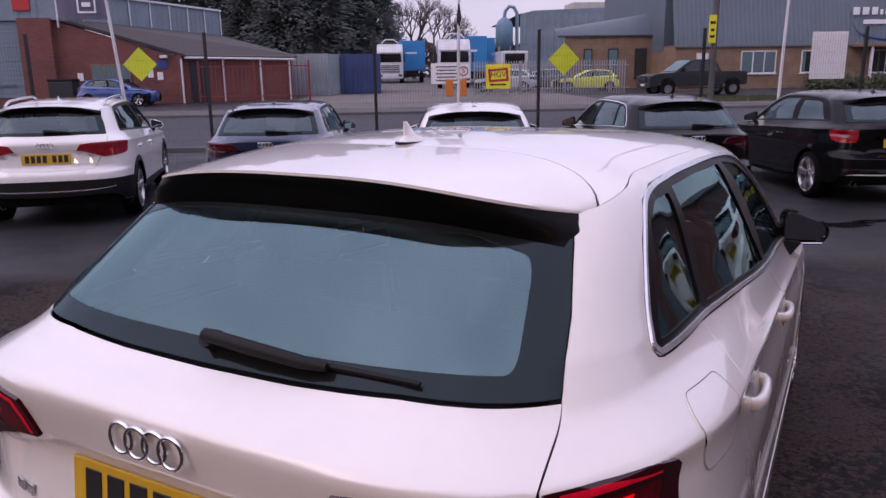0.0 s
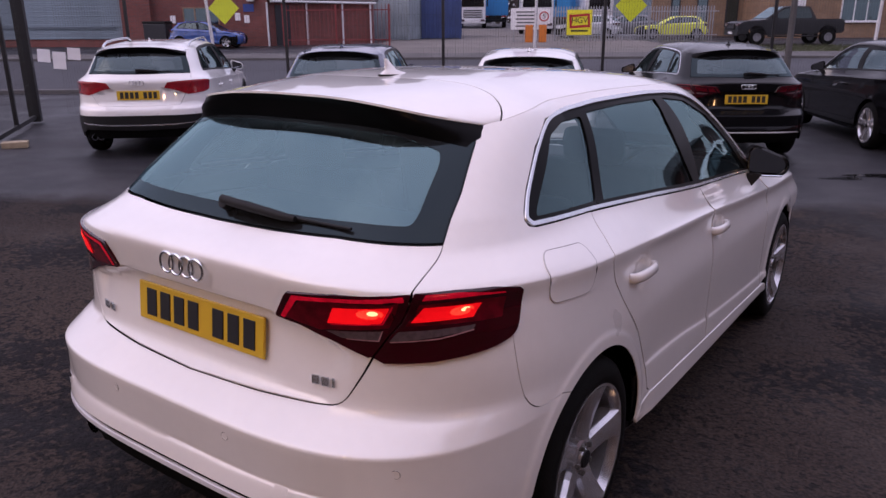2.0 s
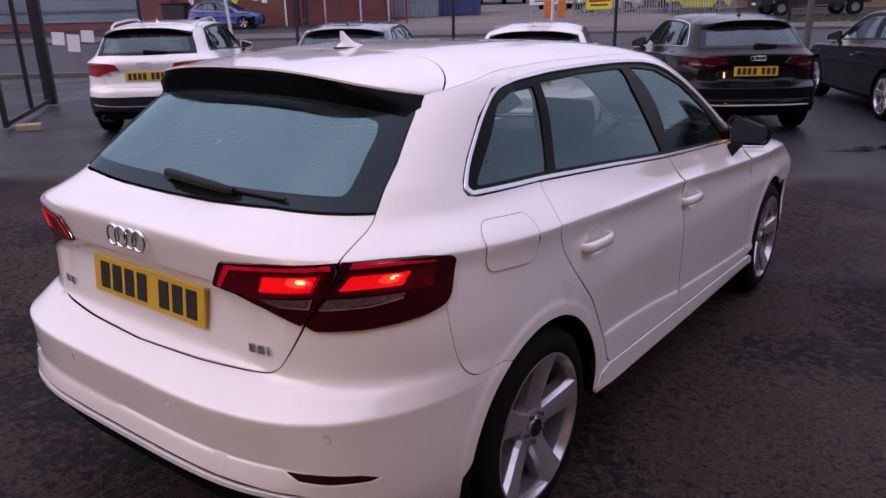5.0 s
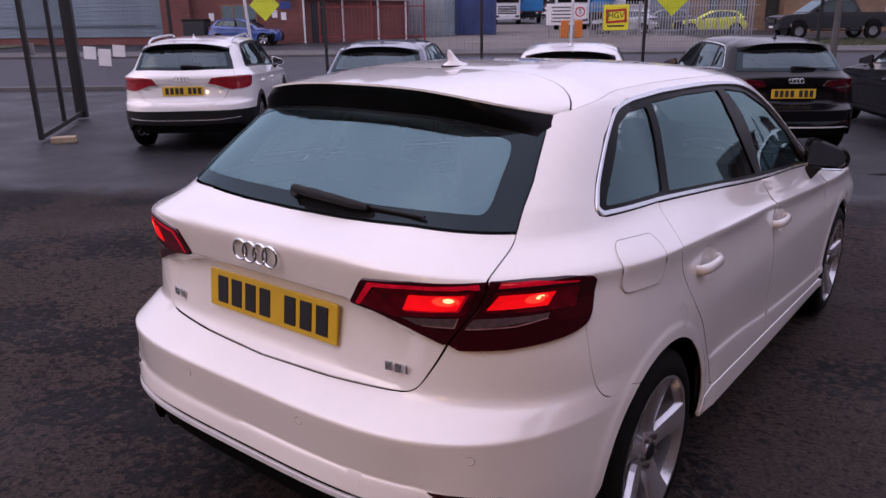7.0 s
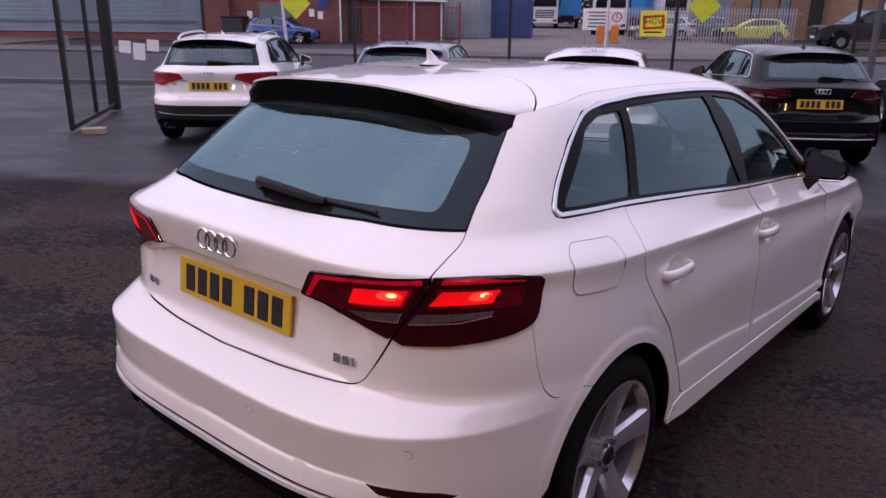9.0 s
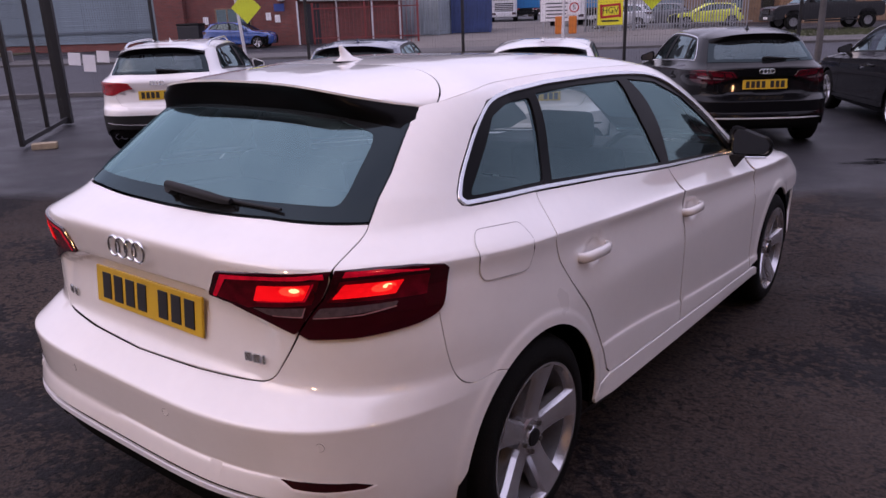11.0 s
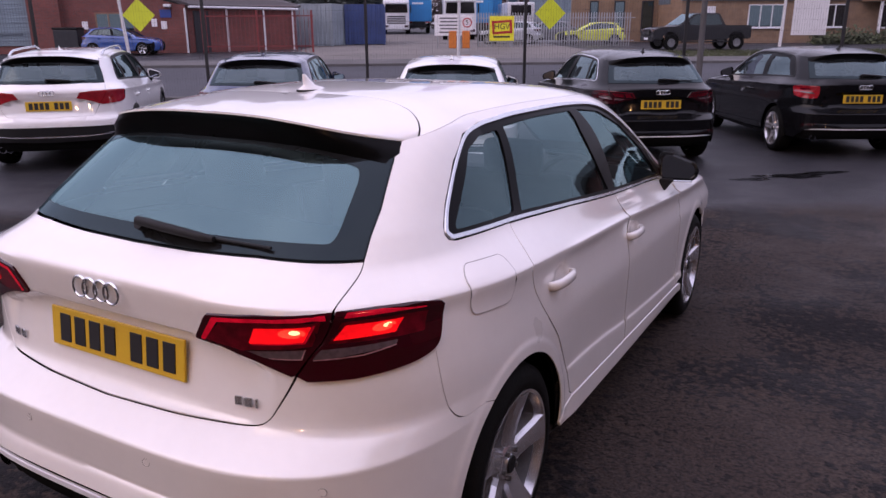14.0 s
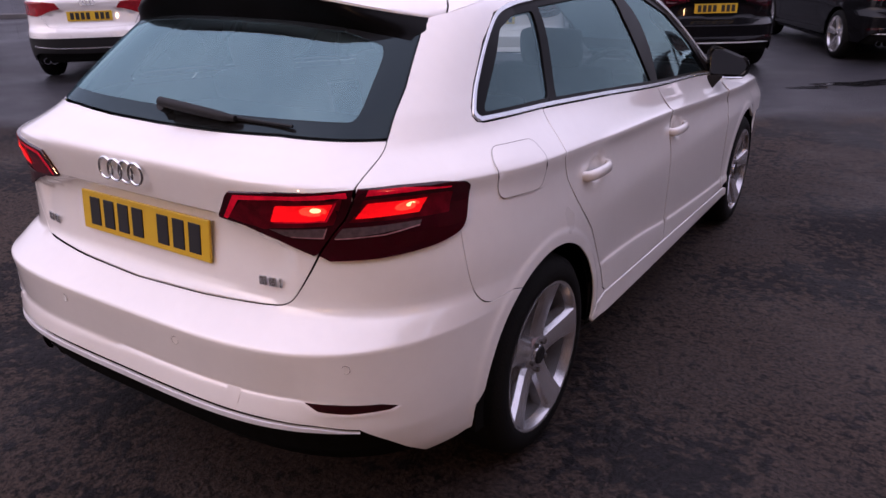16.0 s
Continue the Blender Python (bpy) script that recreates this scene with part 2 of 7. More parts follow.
def curve_through(xs, ys):
    """A smooth line through a few knots that never overshoots them."""
    xs, ys = np.array(xs, float), np.array(ys, float)
    h, d = np.diff(xs), np.diff(ys) / np.diff(xs)
    m = np.zeros(len(ys))
    m[0], m[-1] = d[0], d[-1]
    for i in range(1, len(ys) - 1):
        if d[i - 1] * d[i] > 0:
            m[i] = 2 * d[i - 1] * d[i] / (d[i - 1] + d[i])

    def f(x):
        x = np.clip(np.asarray(x, float), xs[0], xs[-1])
        i = np.clip(np.searchsorted(xs, x) - 1, 0, len(h) - 1)
        t = (x - xs[i]) / h[i]
        return ((2 * t**3 - 3 * t**2 + 1) * ys[i] + (t**3 - 2 * t**2 + t) * h[i] * m[i]
                + (3 * t**2 - 2 * t**3) * ys[i + 1] + (t**3 - t**2) * h[i] * m[i + 1])
    return f


# ---- the car's outer skin ----
CUP = (0.058, 0.045, 0.011)


def handle_z(y):
    """The height of a door handle along the flank."""
    return 0.827 - 0.025 * (y - 1.2)


class Shell:
    """The skin of a car, as level outlines: a rounded tail and nose joined by the flanks.
    rear and front: how far back and forward the middle reaches at a height; levels: flank lines, each a height and a half width along y."""

    def __init__(self, rear, front, levels, tail_centre, power=4.0, nose=0.6, pocket=None):
        self.rear, self.front, self.levels, self.yc, self.n, self.nose = rear, front, levels, tail_centre, power, nose
        self.known_x, self.rows = {}, {}
        self.groove, self.bulge = None, None
        self.tuck, self.bow, self.rising, self.hubs, self.cups = None, None, (6, 7, 8), (), ()
        self.pocket, self.sharp, self.ledges = pocket, (3, 4, 7, 8), (0.385, 0.466, 0.476, 0.486, 0.592, 0.599, 0.603, 0.608, 0.652, 0.861, 0.871, 0.881, 0.957, 0.966, 0.970, 0.975)

    def half(self, y, z, yz=None):
        """The half width at y and z; yz: where the rising fold lines are read, if not at y."""
        Z = np.array([f(y if yz is None or k not in self.rising else yz) for k, (f, _) in enumerate(self.levels)])
        X = np.array([g(y) for _, g in self.levels])
        h = np.maximum(np.diff(Z, axis=0), 1e-4)
        d = np.diff(X, axis=0) / h
        m = np.zeros_like(X)
        m[0], m[-1] = d[0], d[-1]
        same = d[:-1] * d[1:] > 0
        m[1:-1] = np.where(same, 2 * d[:-1] * d[1:] / np.where(same, d[:-1] + d[1:], 1), 0)
        z = np.clip(z, Z[0], Z[-1])
        i = np.clip((z[None] >= Z).sum(0) - 1, 0, len(Z) - 2)
        c = np.arange(len(z))
        t = (z - Z[i, c]) / h[i, c]
        return ((2 * t**3 - 3 * t**2 + 1) * X[i, c] + (t**3 - 2 * t**2 + t) * h[i, c] * m[i, c]
                + (3 * t**2 - 2 * t**3) * X[i + 1, c] + (t**3 - t**2) * h[i, c] * m[i + 1, c])

    def point(self, m, z):
        m, z = np.asarray(m, float), np.asarray(z, float)
        sign, a, n = np.where(m < 0, -1.0, 1.0), np.abs(m), self.n
        yf = self.front(z)
        yn = np.maximum(yf - self.nose, self.yc + 0.05)
        rear, nose = np.clip(a, 0, 2), np.clip(6 - a, 0, 2)
        along = np.clip((a - 2) / 2, 0, 1)
        y_side = self.yc + along * (yn - self.yc)
        v0, v1 = np.minimum(rear, 1), np.minimum(2 - rear, 1)
        q = (v0**n + v1**n) ** (-1 / n)
        w0, w1 = np.minimum(nose, 1), np.minimum(2 - nose, 1)
        p = (w0**n + w1**n) ** (-1 / n)
        across = v0 * q
        zr = z - self.bow(z) * (1 - np.minimum(1, across / 0.82) ** 2) if self.bow else z
        y = np.where(a < 2, self.yc - (self.yc - self.rear(zr)) * v1 * q, np.where(a <= 4, y_side, yn + (yf - yn) * w1 * p))
        for shape, edge, sign_y in ((self.groove, 0.76, 1), (self.bulge, 0.84, -1)):
            if shape:
                k = np.clip((edge - across) / (0.12 if sign_y > 0 else edge), 0, 1)
                y = y + np.where(a < 2, sign_y * shape(z) * (k if sign_y > 0 else 1 - (1 - k) ** 2), 0)
        x_side = self.half(y_side, z, np.where(a < 2, y, y_side))
        x = np.where(a < 2, x_side * across, np.where(a <= 4, x_side, x_side * w0 * p))
        if self.tuck:
            y = y + np.where(a < 2, 0.5 * self.tuck(z) * np.exp(-(((across - 0.91) / 0.13) ** 2)), 0)
            k = np.clip((0.80 - y) / 0.62, 0, 1)
            x = x - np.where(a < 2, self.tuck(z) * k * k * (3 - 2 * k) * across**2, 0)
        for yh, zh, r in self.hubs:
            k = np.clip((r - np.hypot(y - yh, z - zh)) / 0.028, 0, 1) * np.clip((a - 1.0) / 0.3, 0, 1)
            x = x + 0.0055 * k * k * (3 - 2 * k)
        for yh, zh in self.cups:
            k = np.clip((1 - np.hypot((y - yh) / CUP[0], (z - zh) / CUP[1])) / 0.55, 0, 1) * (a > 2)
            x = x - CUP[2] * k * (2 - k)
        if self.pocket:
            y = y + np.where(a < 1, self.pocket(x, z), 0)
        return np.stack([sign * x, y, z], -1)

    def folds(self, m0, m1, step):
        """Lines along the skin's sharp folds between two places round it, for the mesh to follow."""
        out = []
        ms = np.arange(max(0.0, m0), min(5.2, m1), step)
        if len(ms) < 3:
            return out
        for k in self.sharp:
            z = self.levels[k][0](np.full(len(ms), self.yc))
            for _ in range(4):
                y = self.point(ms, z)[:, 1]
                z = self.levels[k][0](y if k in self.rising else np.maximum(y, self.yc))
            sides = (0.0,) if step > 0.05 else ((-0.024, -0.012, 0.0, 0.007 if k == 3 else 0.005) if k in (3, 7) else (0.0, 0.012, 0.024))
            for off in sides:
                out.append(list(zip(ms.tolist(), (z + off).tolist())))
        for yh, zh, r in self.hubs if step < 0.05 else ():
            for rr in (r, r - 0.014, r - 0.028):
                arc = [(yh - rr * math.cos(radians(b)), zh + rr * math.sin(radians(b))) for b in range(4, 178, 3)]
                out.append([(self.from_y(y, z), z) for y, z in arc])
        for yh, zh in self.cups if step < 0.05 else ():
            for f in (1.0, 0.85, 0.65, 0.45):
                ring = [(yh + f * CUP[0] * math.cos(b), zh + f * CUP[1] * math.sin(b)) for b in [2 * math.pi * i / 24 for i in range(25)]]
                out.append([(self.from_y(y, z), z) for y, z in ring])
        for z in self.ledges:
            mr = ms[ms < 1.7]
            if len(mr) > 2:
                out.append([(m, z) for m in mr.tolist()])
                out.append([(-m, z) for m in mr.tolist()])
        return out

    def from_x(self, x, z):
        if (x, z) not in self.known_x:
            if z not in self.rows:
                ms = np.linspace(0, 1.9999, 700)
                self.rows[z] = ms, np.maximum.accumulate(self.point(ms, np.full(700, float(z)))[:, 0])
            ms, xs = self.rows[z]
            self.known_x[(x, z)] = math.copysign(float(np.interp(abs(x), xs, ms)), x)
        return self.known_x[(x, z)]

    def from_y(self, y, z):
        yf = float(self.front(z))
        yn = max(yf - self.nose, self.yc + 0.05)
        if y < self.yc:
            r = min((self.yc - y) / (self.yc - float(self.rear(z))), 0.9999)
            k = r / (1 - r**self.n) ** (1 / self.n)
            return 2 - k if k <= 1 else 1 / k
        if y <= yn:
            return 2 + 2 * (y - self.yc) / (yn - self.yc)
        r = min((y - yn) / (yf - yn), 0.9999)
        k = r / (1 - r**self.n) ** (1 / self.n)
        return 6 - (2 - k if k <= 1 else 1 / k)


def inside(px, py, poly):
    """Which of the points lie inside a closed outline."""
    res = np.zeros(len(px), bool)
    x0, y0 = poly[-1]
    for x1, y1 in poly:
        cross = ((y1 > py) != (y0 > py)) & (px < (x0 - x1) * (py - y1) / ((y0 - y1) or 1e-12) + x1)
        res ^= cross
        x0, y0 = x1, y1
    return res


def dense(poly, step):
    out = []
    for (x0, y0), (x1, y1) in zip(poly, poly[1:] + poly[:1]):
        k = max(1, int(math.hypot(x1 - x0, y1 - y0) / step))
        out += [(x0 + (x1 - x0) * i / k, y0 + (y1 - y0) * i / k) for i in range(k)]
    return out


def rounded(poly, radius, corners=None, seg=5):
    """The outline with its corners (all, or those named) rounded off."""
    out = []
    for i, p in enumerate(poly):
        if corners is not None and i not in corners:
            out.append(p)
            continue
        p, a, b = Vector(p), Vector(poly[i - 1]), Vector(poly[(i + 1) % len(poly)])
        r = min(radius, (a - p).length * 0.45, (b - p).length * 0.45)
        s, e = p + (a - p).normalized() * r, p + (b - p).normalized() * r
        out += [tuple((1 - t) ** 2 * s + 2 * t * (1 - t) * p + t * t * e) for t in [k / seg for k in range(seg + 1)]]
    return out


def shrunk(poly, by):
    """The outline drawn in by a little all round."""
    n, out = len(poly), []
    area = sum(poly[i - 1][0] * poly[i][1] - poly[i][0] * poly[i - 1][1] for i in range(n))
    s = 1 if area > 0 else -1
    for i in range(n):
        a, p, b = Vector(poly[i - 1]), Vector(poly[i]), Vector(poly[(i + 1) % n])
        d0, d1 = (p - a).normalized(), (b - p).normalized()
        nrm = Vector((-(d0.y + d1.y), d0.x + d1.x)) * s
        k = max(0.35, nrm.length / 2)
        nrm.normalize()
        out.append(tuple(p + nrm * by / k))
    return out


from mathutils.geometry import delaunay_2d_cdt

MSCALE = 0.62


SKINS = {}


def skin(shell, outline, step=0.03, holes=(), gap=0.002, out=0.0, rim=0.012, mirror=False, name="panel"):
    """A panel, cut anew or copied from one already cut to the same outline."""
    key = (id(shell), tuple(outline), tuple(tuple(h) for h in holes), step, gap, out, rim, mirror)
    if key not in SKINS:
        SKINS[key] = cut_skin(shell, outline, step, holes, gap, out, rim, mirror, name)
        return SKINS[key]
    me = SKINS[key].copy()
    me.materials.clear()
    return me


def cut_skin(shell, outline, step=0.03, holes=(), gap=0.002, out=0.0, rim=0.012, mirror=False, name="panel"):
    """One pressed panel cut out of the shell: outline in (m, z), drawn in by gap, standing out by some, with its edge turned in by rim."""
    loops = [dense(shrunk([(m * MSCALE, z) for m, z in lp], gap if k == 0 else -gap) if gap else [(m * MSCALE, z) for m, z in lp], step) for k, lp in enumerate([outline, *holes])]
    pts = [p for lp in loops for p in lp]
    edges, at = [], 0
    for lp in loops:
        edges += [(at + i, at + (i + 1) % len(lp)) for i in range(len(lp))]
        at += len(lp)
    arr = np.array(loops[0])
    lo, hi = arr.min(0), arr.max(0)
    gx, gy = np.meshgrid(np.arange(lo[0] + step / 2, hi[0], step), np.arange(lo[1] + step / 2, hi[1], step * 0.7))
    gx, gy = gx.ravel(), gy.ravel()
    ok = inside(gx, gy, loops[0])
    for lp in loops[1:]:
        ok &= ~inside(gx, gy, lp)
    gx, gy = gx[ok], gy[ok]
    for rows in shell.folds(lo[0] / MSCALE, hi[0] / MSCALE, step / MSCALE):
        rows = [(m * MSCALE, z) for m, z in rows]
        if step < 0.03 and len(gx):
            off = np.abs(gy - np.interp(gx, [p[0] for p in rows], [p[1] for p in rows], -9, -9)) > 0.0115
            gx, gy = gx[off], gy[off]
        hit = inside(np.array([p[0] for p in rows]), np.array([p[1] for p in rows]), loops[0])
        for lp in loops[1:]:
            hit &= ~inside(np.array([p[0] for p in rows]), np.array([p[1] for p in rows]), lp)
        for k in range(len(rows) - 1):
            if hit[k] and hit[k + 1]:
                edges.append((len(pts), len(pts) + 1))
                pts += [rows[k], rows[k + 1]]
    if len(gx):
        near = np.min((gx[:, None] - np.array(pts)[None, :, 0]) ** 2 + (gy[:, None] - np.array(pts)[None, :, 1]) ** 2, 1)
        keep = near > (step * 0.45) ** 2
        pts += list(zip(gx[keep].tolist(), gy[keep].tolist()))
    co, _, tris, *_ = delaunay_2d_cdt([Vector(p) for p in pts], edges, [], 0, 1e-6)
    co = np.array([tuple(c) for c in co])
    tris = np.array([t for t in tris if len(t) == 3])
    mid = co[tris].mean(1)
    ok = inside(mid[:, 0], mid[:, 1], loops[0])
    for lp in loops[1:]:
        ok &= ~inside(mid[:, 0], mid[:, 1], lp)
    tris = tris[ok]
    m, z = co[:, 0] / MSCALE, co[:, 1]
    P = shell.point(m, z)
    e = 2e-3
    N = np.cross(shell.point(m + e, z) - shell.point(m - e, z), shell.point(m, z + e) - shell.point(m, z - e))
    N /= np.maximum(np.linalg.norm(N, axis=1, keepdims=True), 1e-12)
    fl = np.cross(P[tris[:, 1]] - P[tris[:, 0]], P[tris[:, 2]] - P[tris[:, 0]])
    tris = np.where(((fl * N[tris[:, 0]]).sum(1) < 0)[:, None], tris[:, ::-1], tris)
    P = P + N * out
    used = {}
    for t in tris:
        for a, b in ((t[0], t[1]), (t[1], t[2]), (t[2], t[0])):
            used[(a, b)] = 1
    border = [(a, b) for a, b in used if (b, a) not in used]
    verts, faces, normals = [tuple(p) for p in P], [tuple(int(i) for i in t) for t in tris], []
    for t in tris:
        normals += [tuple(N[i]) for i in t]
    if rim > 0:
        top, low = {}, {}
        for a, b in border:
            for i in (a, b):
                if i not in top:
                    top[i] = len(verts)
                    verts.append(tuple(P[i]))
                    low[i] = len(verts)
                    verts.append(tuple(P[i] - N[i] * rim))
            faces.append((top[b], top[a], low[a], low[b]))
            side = np.cross(P[a] - P[b], N[a])
            side = -side / max(np.linalg.norm(side), 1e-9)
            blend = [side + 0.9 * N[i] for i in (b, a)]
            normals += [tuple(v / np.linalg.norm(v)) for v in blend] + [tuple(side)] * 2
    me = bpy.data.meshes.new(name)
    if mirror:
        verts = [(-x, y, z) for x, y, z in verts]
        flip, k = [], 0
        for f in faces:
            seg = [(-a, b, c) for a, b, c in normals[k:k + len(f)]]
            flip += seg[::-1]
            k += len(f)
        faces, normals = [f[::-1] for f in faces], flip
    me.from_pydata(verts, [], faces)
    me.shade_smooth()
    me.normals_split_custom_set(normals)
    return me


# ---- cars ----
HUB_R, HUB_F, HUB_Z, ARCH = 0.795, 3.432, 0.316, 0.356


def hatch_shell():
    rear = curve_through([0.18, 0.24, 0.30, 0.345, 0.385, 0.42, 0.466, 0.476, 0.486, 0.50, 0.575, 0.592, 0.599, 0.603, 0.608, 0.652, 0.668, 0.70, 0.80, 0.88, 0.94, 0.957, 0.966, 0.970, 0.975, 0.990, 1.042, 1.10, 1.15, 1.21, 1.27, 1.34, 1.40],
                         [0.11, 0.06, 0.0, -0.022, -0.034, -0.033, -0.0318, -0.0316, -0.0313, -0.0309, -0.0290, -0.0318, -0.0315, -0.0270, -0.0185, 0.052, 0.080, 0.086, 0.085, 0.072, 0.0575, 0.0555, 0.0565, 0.0610, 0.0690, 0.0955, 0.185, 0.258, 0.324, 0.409, 0.497, 0.604, 0.70])
    front = curve_through([0.18, 0.3, 0.5, 0.65, 0.75, 0.82, 0.88, 0.94, 1.0, 1.15, 1.30, 1.37, 1.40],
                          [4.15, 4.25, 4.30, 4.28, 4.18, 3.98, 3.62, 3.25, 3.10, 2.82, 2.52, 2.33, 2.2])
    flat = lambda v: (lambda y: np.full_like(np.asarray(y, float), v))
    low = curve_through([0.9, 1.3, 1.62, 1.91, 2.88, 4.2], [0.485, 0.477, 0.458, 0.427, 0.368, 0.33])
    crease = curve_through([0.38, 0.9, 1.36, 1.9, 2.4, 3.0, 3.9], [0.956, 0.934, 0.917, 0.899, 0.873, 0.845, 0.81])
    belt = curve_through([0.6, 0.93, 1.85, 2.83, 3.3, 4.2], [1.045, 1.036, 0.996, 0.938, 0.915, 0.86])
    wbelt = curve_through([0.9, 1.0, 1.85, 2.83, 3.3, 4.2], [0.742, 0.75, 0.80, 0.785, 0.76, 0.66])
    rail = curve_through([0.9, 1.0, 1.4, 1.9, 2.3, 3.0, 4.2], [1.345, 1.352, 1.372, 1.378, 1.362, 1.32, 1.29])
    wrail = curve_through([0.9, 1.0, 1.4, 1.9, 2.3, 3.0, 4.2], [0.57, 0.578, 0.60, 0.612, 0.61, 0.58, 0.5])
    wide = curve_through([0.9, 1.3, 3.0, 3.6, 4.2], [0.0, 0.0, 0.0, -0.015, -0.09])
    taper = lambda v: (lambda y: v + wide(y))
    tuck = curve_through([0.9, 1.10, 1.30, 3.0, 4.2], [1.0, 1.0, 0.0, 0.0, 0.0])
    tail = lambda v, less: (lambda y: v + wide(y) - less * tuck(y))
    levels = [
        (flat(0.16), tail(0.80, 0.04)),
        (flat(0.225), tail(0.853, 0.025)),
        (flat(0.275), tail(0.873, 0.020)),
        (low, tail(0.870, 0.000)),
        (lambda y: low(y) + 0.014, tail(0.863, -0.0068)),
        (flat(0.68), taper(0.868)),
        (lambda y: crease(y) - 0.050, taper(0.8495)),
        (lambda y: crease(y) - 0.005, tail(0.8560, 0.0030)),
        (lambda y: crease(y) + 0.007, tail(0.8400, -0.0040)),
        (belt, wbelt),
        (lambda y: rail(y) - 0.05, lambda y: wrail(y) + 0.036),
        (lambda y: rail(y) - 0.02, lambda y: wrail(y) + 0.012),
        (rail, lambda y: wrail(y) - 0.025),
    ]

    def pocket(x, z):
        a = np.clip((np.clip(0.325 + 3.15 * (0.873 - z), 0.30, 0.52) - np.abs(x)) / 0.05, 0, 1)
        a = a * a * (3 - 2 * a)
        b = np.clip((0.881 - z) / 0.020, 0, 1)
        return 0.027 * a * b * b * (3 - 2 * b) * np.clip((z - 0.67) / 0.17, 0, 1)
    shell = Shell(rear, front, levels, 1.0, 4.0, 0.6, pocket)
    shell.tuck = curve_through([0.30, 0.45, 0.60, 0.75, 0.85, 0.93, 0.97, 1.01, 1.05, 1.09], [0.0, 0.006, 0.008, 0.008, 0.018, 0.040, 0.041, 0.030, 0.012, 0.0])
    shell.bow = curve_through([0.86, 0.95, 0.985, 1.035], [0.0, 0.013, 0.013, 0.0])
    shell.groove = curve_through([0.42, 0.466, 0.476, 0.481, 0.50, 0.575], [0.0, 0.0105, 0.0165, 0.0140, 0.0110, 0.0])
    shell.bulge = curve_through([1.042, 1.15, 1.27, 1.34], [0.0, 0.024, 0.046, 0.050])
    shell.hubs = ((HUB_R, HUB_Z, 0.410), (HUB_F, HUB_Z, 0.410))
    shell.cups = ((1.132, handle_z(1.13) + 0.002), (2.032, handle_z(2.03) + 0.002))
    return shell


SHELL = hatch_shell()
SHIFT = 0.0
ROOF_EDGE = curve_through([0.58, 0.8, 1.0, 1.4, 1.9, 2.3, 2.45], [1.288, 1.330, 1.352, 1.372, 1.378, 1.360, 1.335])
ROOF_CROWN = curve_through([0.58, 0.85, 1.2, 1.6, 2.3], [0.060, 0.066, 0.061, 0.054, 0.03])


def strip_bm(at, nx, ny, thick):
    """A curved slab: at(t, s) gives a place for t from -1 to 1 across and s from 0 to 1 along."""
    bm = bmesh.new()
    rows = [[bm.verts.new(at(-1 + 2 * k / nx, i / ny)) for k in range(nx + 1)] for i in range(ny + 1)]
    for r0, r1 in zip(rows, rows[1:]):
        for k in range(nx):
            bm.faces.new((r0[k], r0[k + 1], r1[k + 1], r1[k]))
    bmesh.ops.recalc_face_normals(bm, faces=bm.faces)
    bm.faces.ensure_lookup_table()
    if bm.faces[0].normal.z < 0:
        bmesh.ops.reverse_faces(bm, faces=bm.faces)
    if thick:
        ret = bmesh.ops.extrude_face_region(bm, geom=list(bm.faces))
        bmesh.ops.translate(bm, verts=[g for g in ret["geom"] if isinstance(g, bmesh.types.BMVert)], vec=(0, 0, -thick))
        bmesh.ops.recalc_face_normals(bm, faces=bm.faces)
    return bm


ROOF_KNOWN = {}


def roof_at(x, y):
    """The roof's height: its edge line with a crown across."""
    key = (id(SHELL), round(y, 5))
    if key not in ROOF_KNOWN:
        z = float(ROOF_EDGE(y))
        ROOF_KNOWN[key] = z, float(SHELL.point(np.array([SHELL.from_y(y, z)]), np.array([z]))[0][0]), float(ROOF_CROWN(y))
    z, xe, crown = ROOF_KNOWN[key]
    return z + crown * (1 - min(1, abs(x) / xe) ** 4.2), xe


def roof_bm(y0, y1, thick, inset=0.0, bow=0.0, ny=26, nx=24):
    """A strip of roof between two lines across the car, the rear one bowed."""
    def at(t, s):
        y = y0 - bow * abs(t) ** 5 * (1 - s) + (y1 - y0) * s
        xe = roof_at(0, y)[1] - inset
        return (t * xe, y, roof_at(t * xe, y)[0])
    return strip_bm(at, nx, ny, thick)


def spoiler_lines(t):
    """The spoiler's front joint and rear edge at t across."""
    yf = 0.858 - SHIFT - 0.165 * abs(t) ** 5
    xf = (roof_at(0, yf)[1] - 0.004) * t
    return Vector((xf, yf, roof_at(xf, yf)[0])), Vector((0.556 * t, 0.452 - SHIFT + 0.210 * abs(t) ** 6.0, 1.367 - 0.065 * abs(t) ** 2.8))


def spoiler_bm():
    def at(t, s):
        a, b = spoiler_lines(t)
        p = a.lerp(b, s)
        return (p.x, p.y, p.z + 0.003 * math.sin(math.pi * s) * (1 - abs(t) ** 3))
    return strip_bm(at, 56, 10, 0.006)


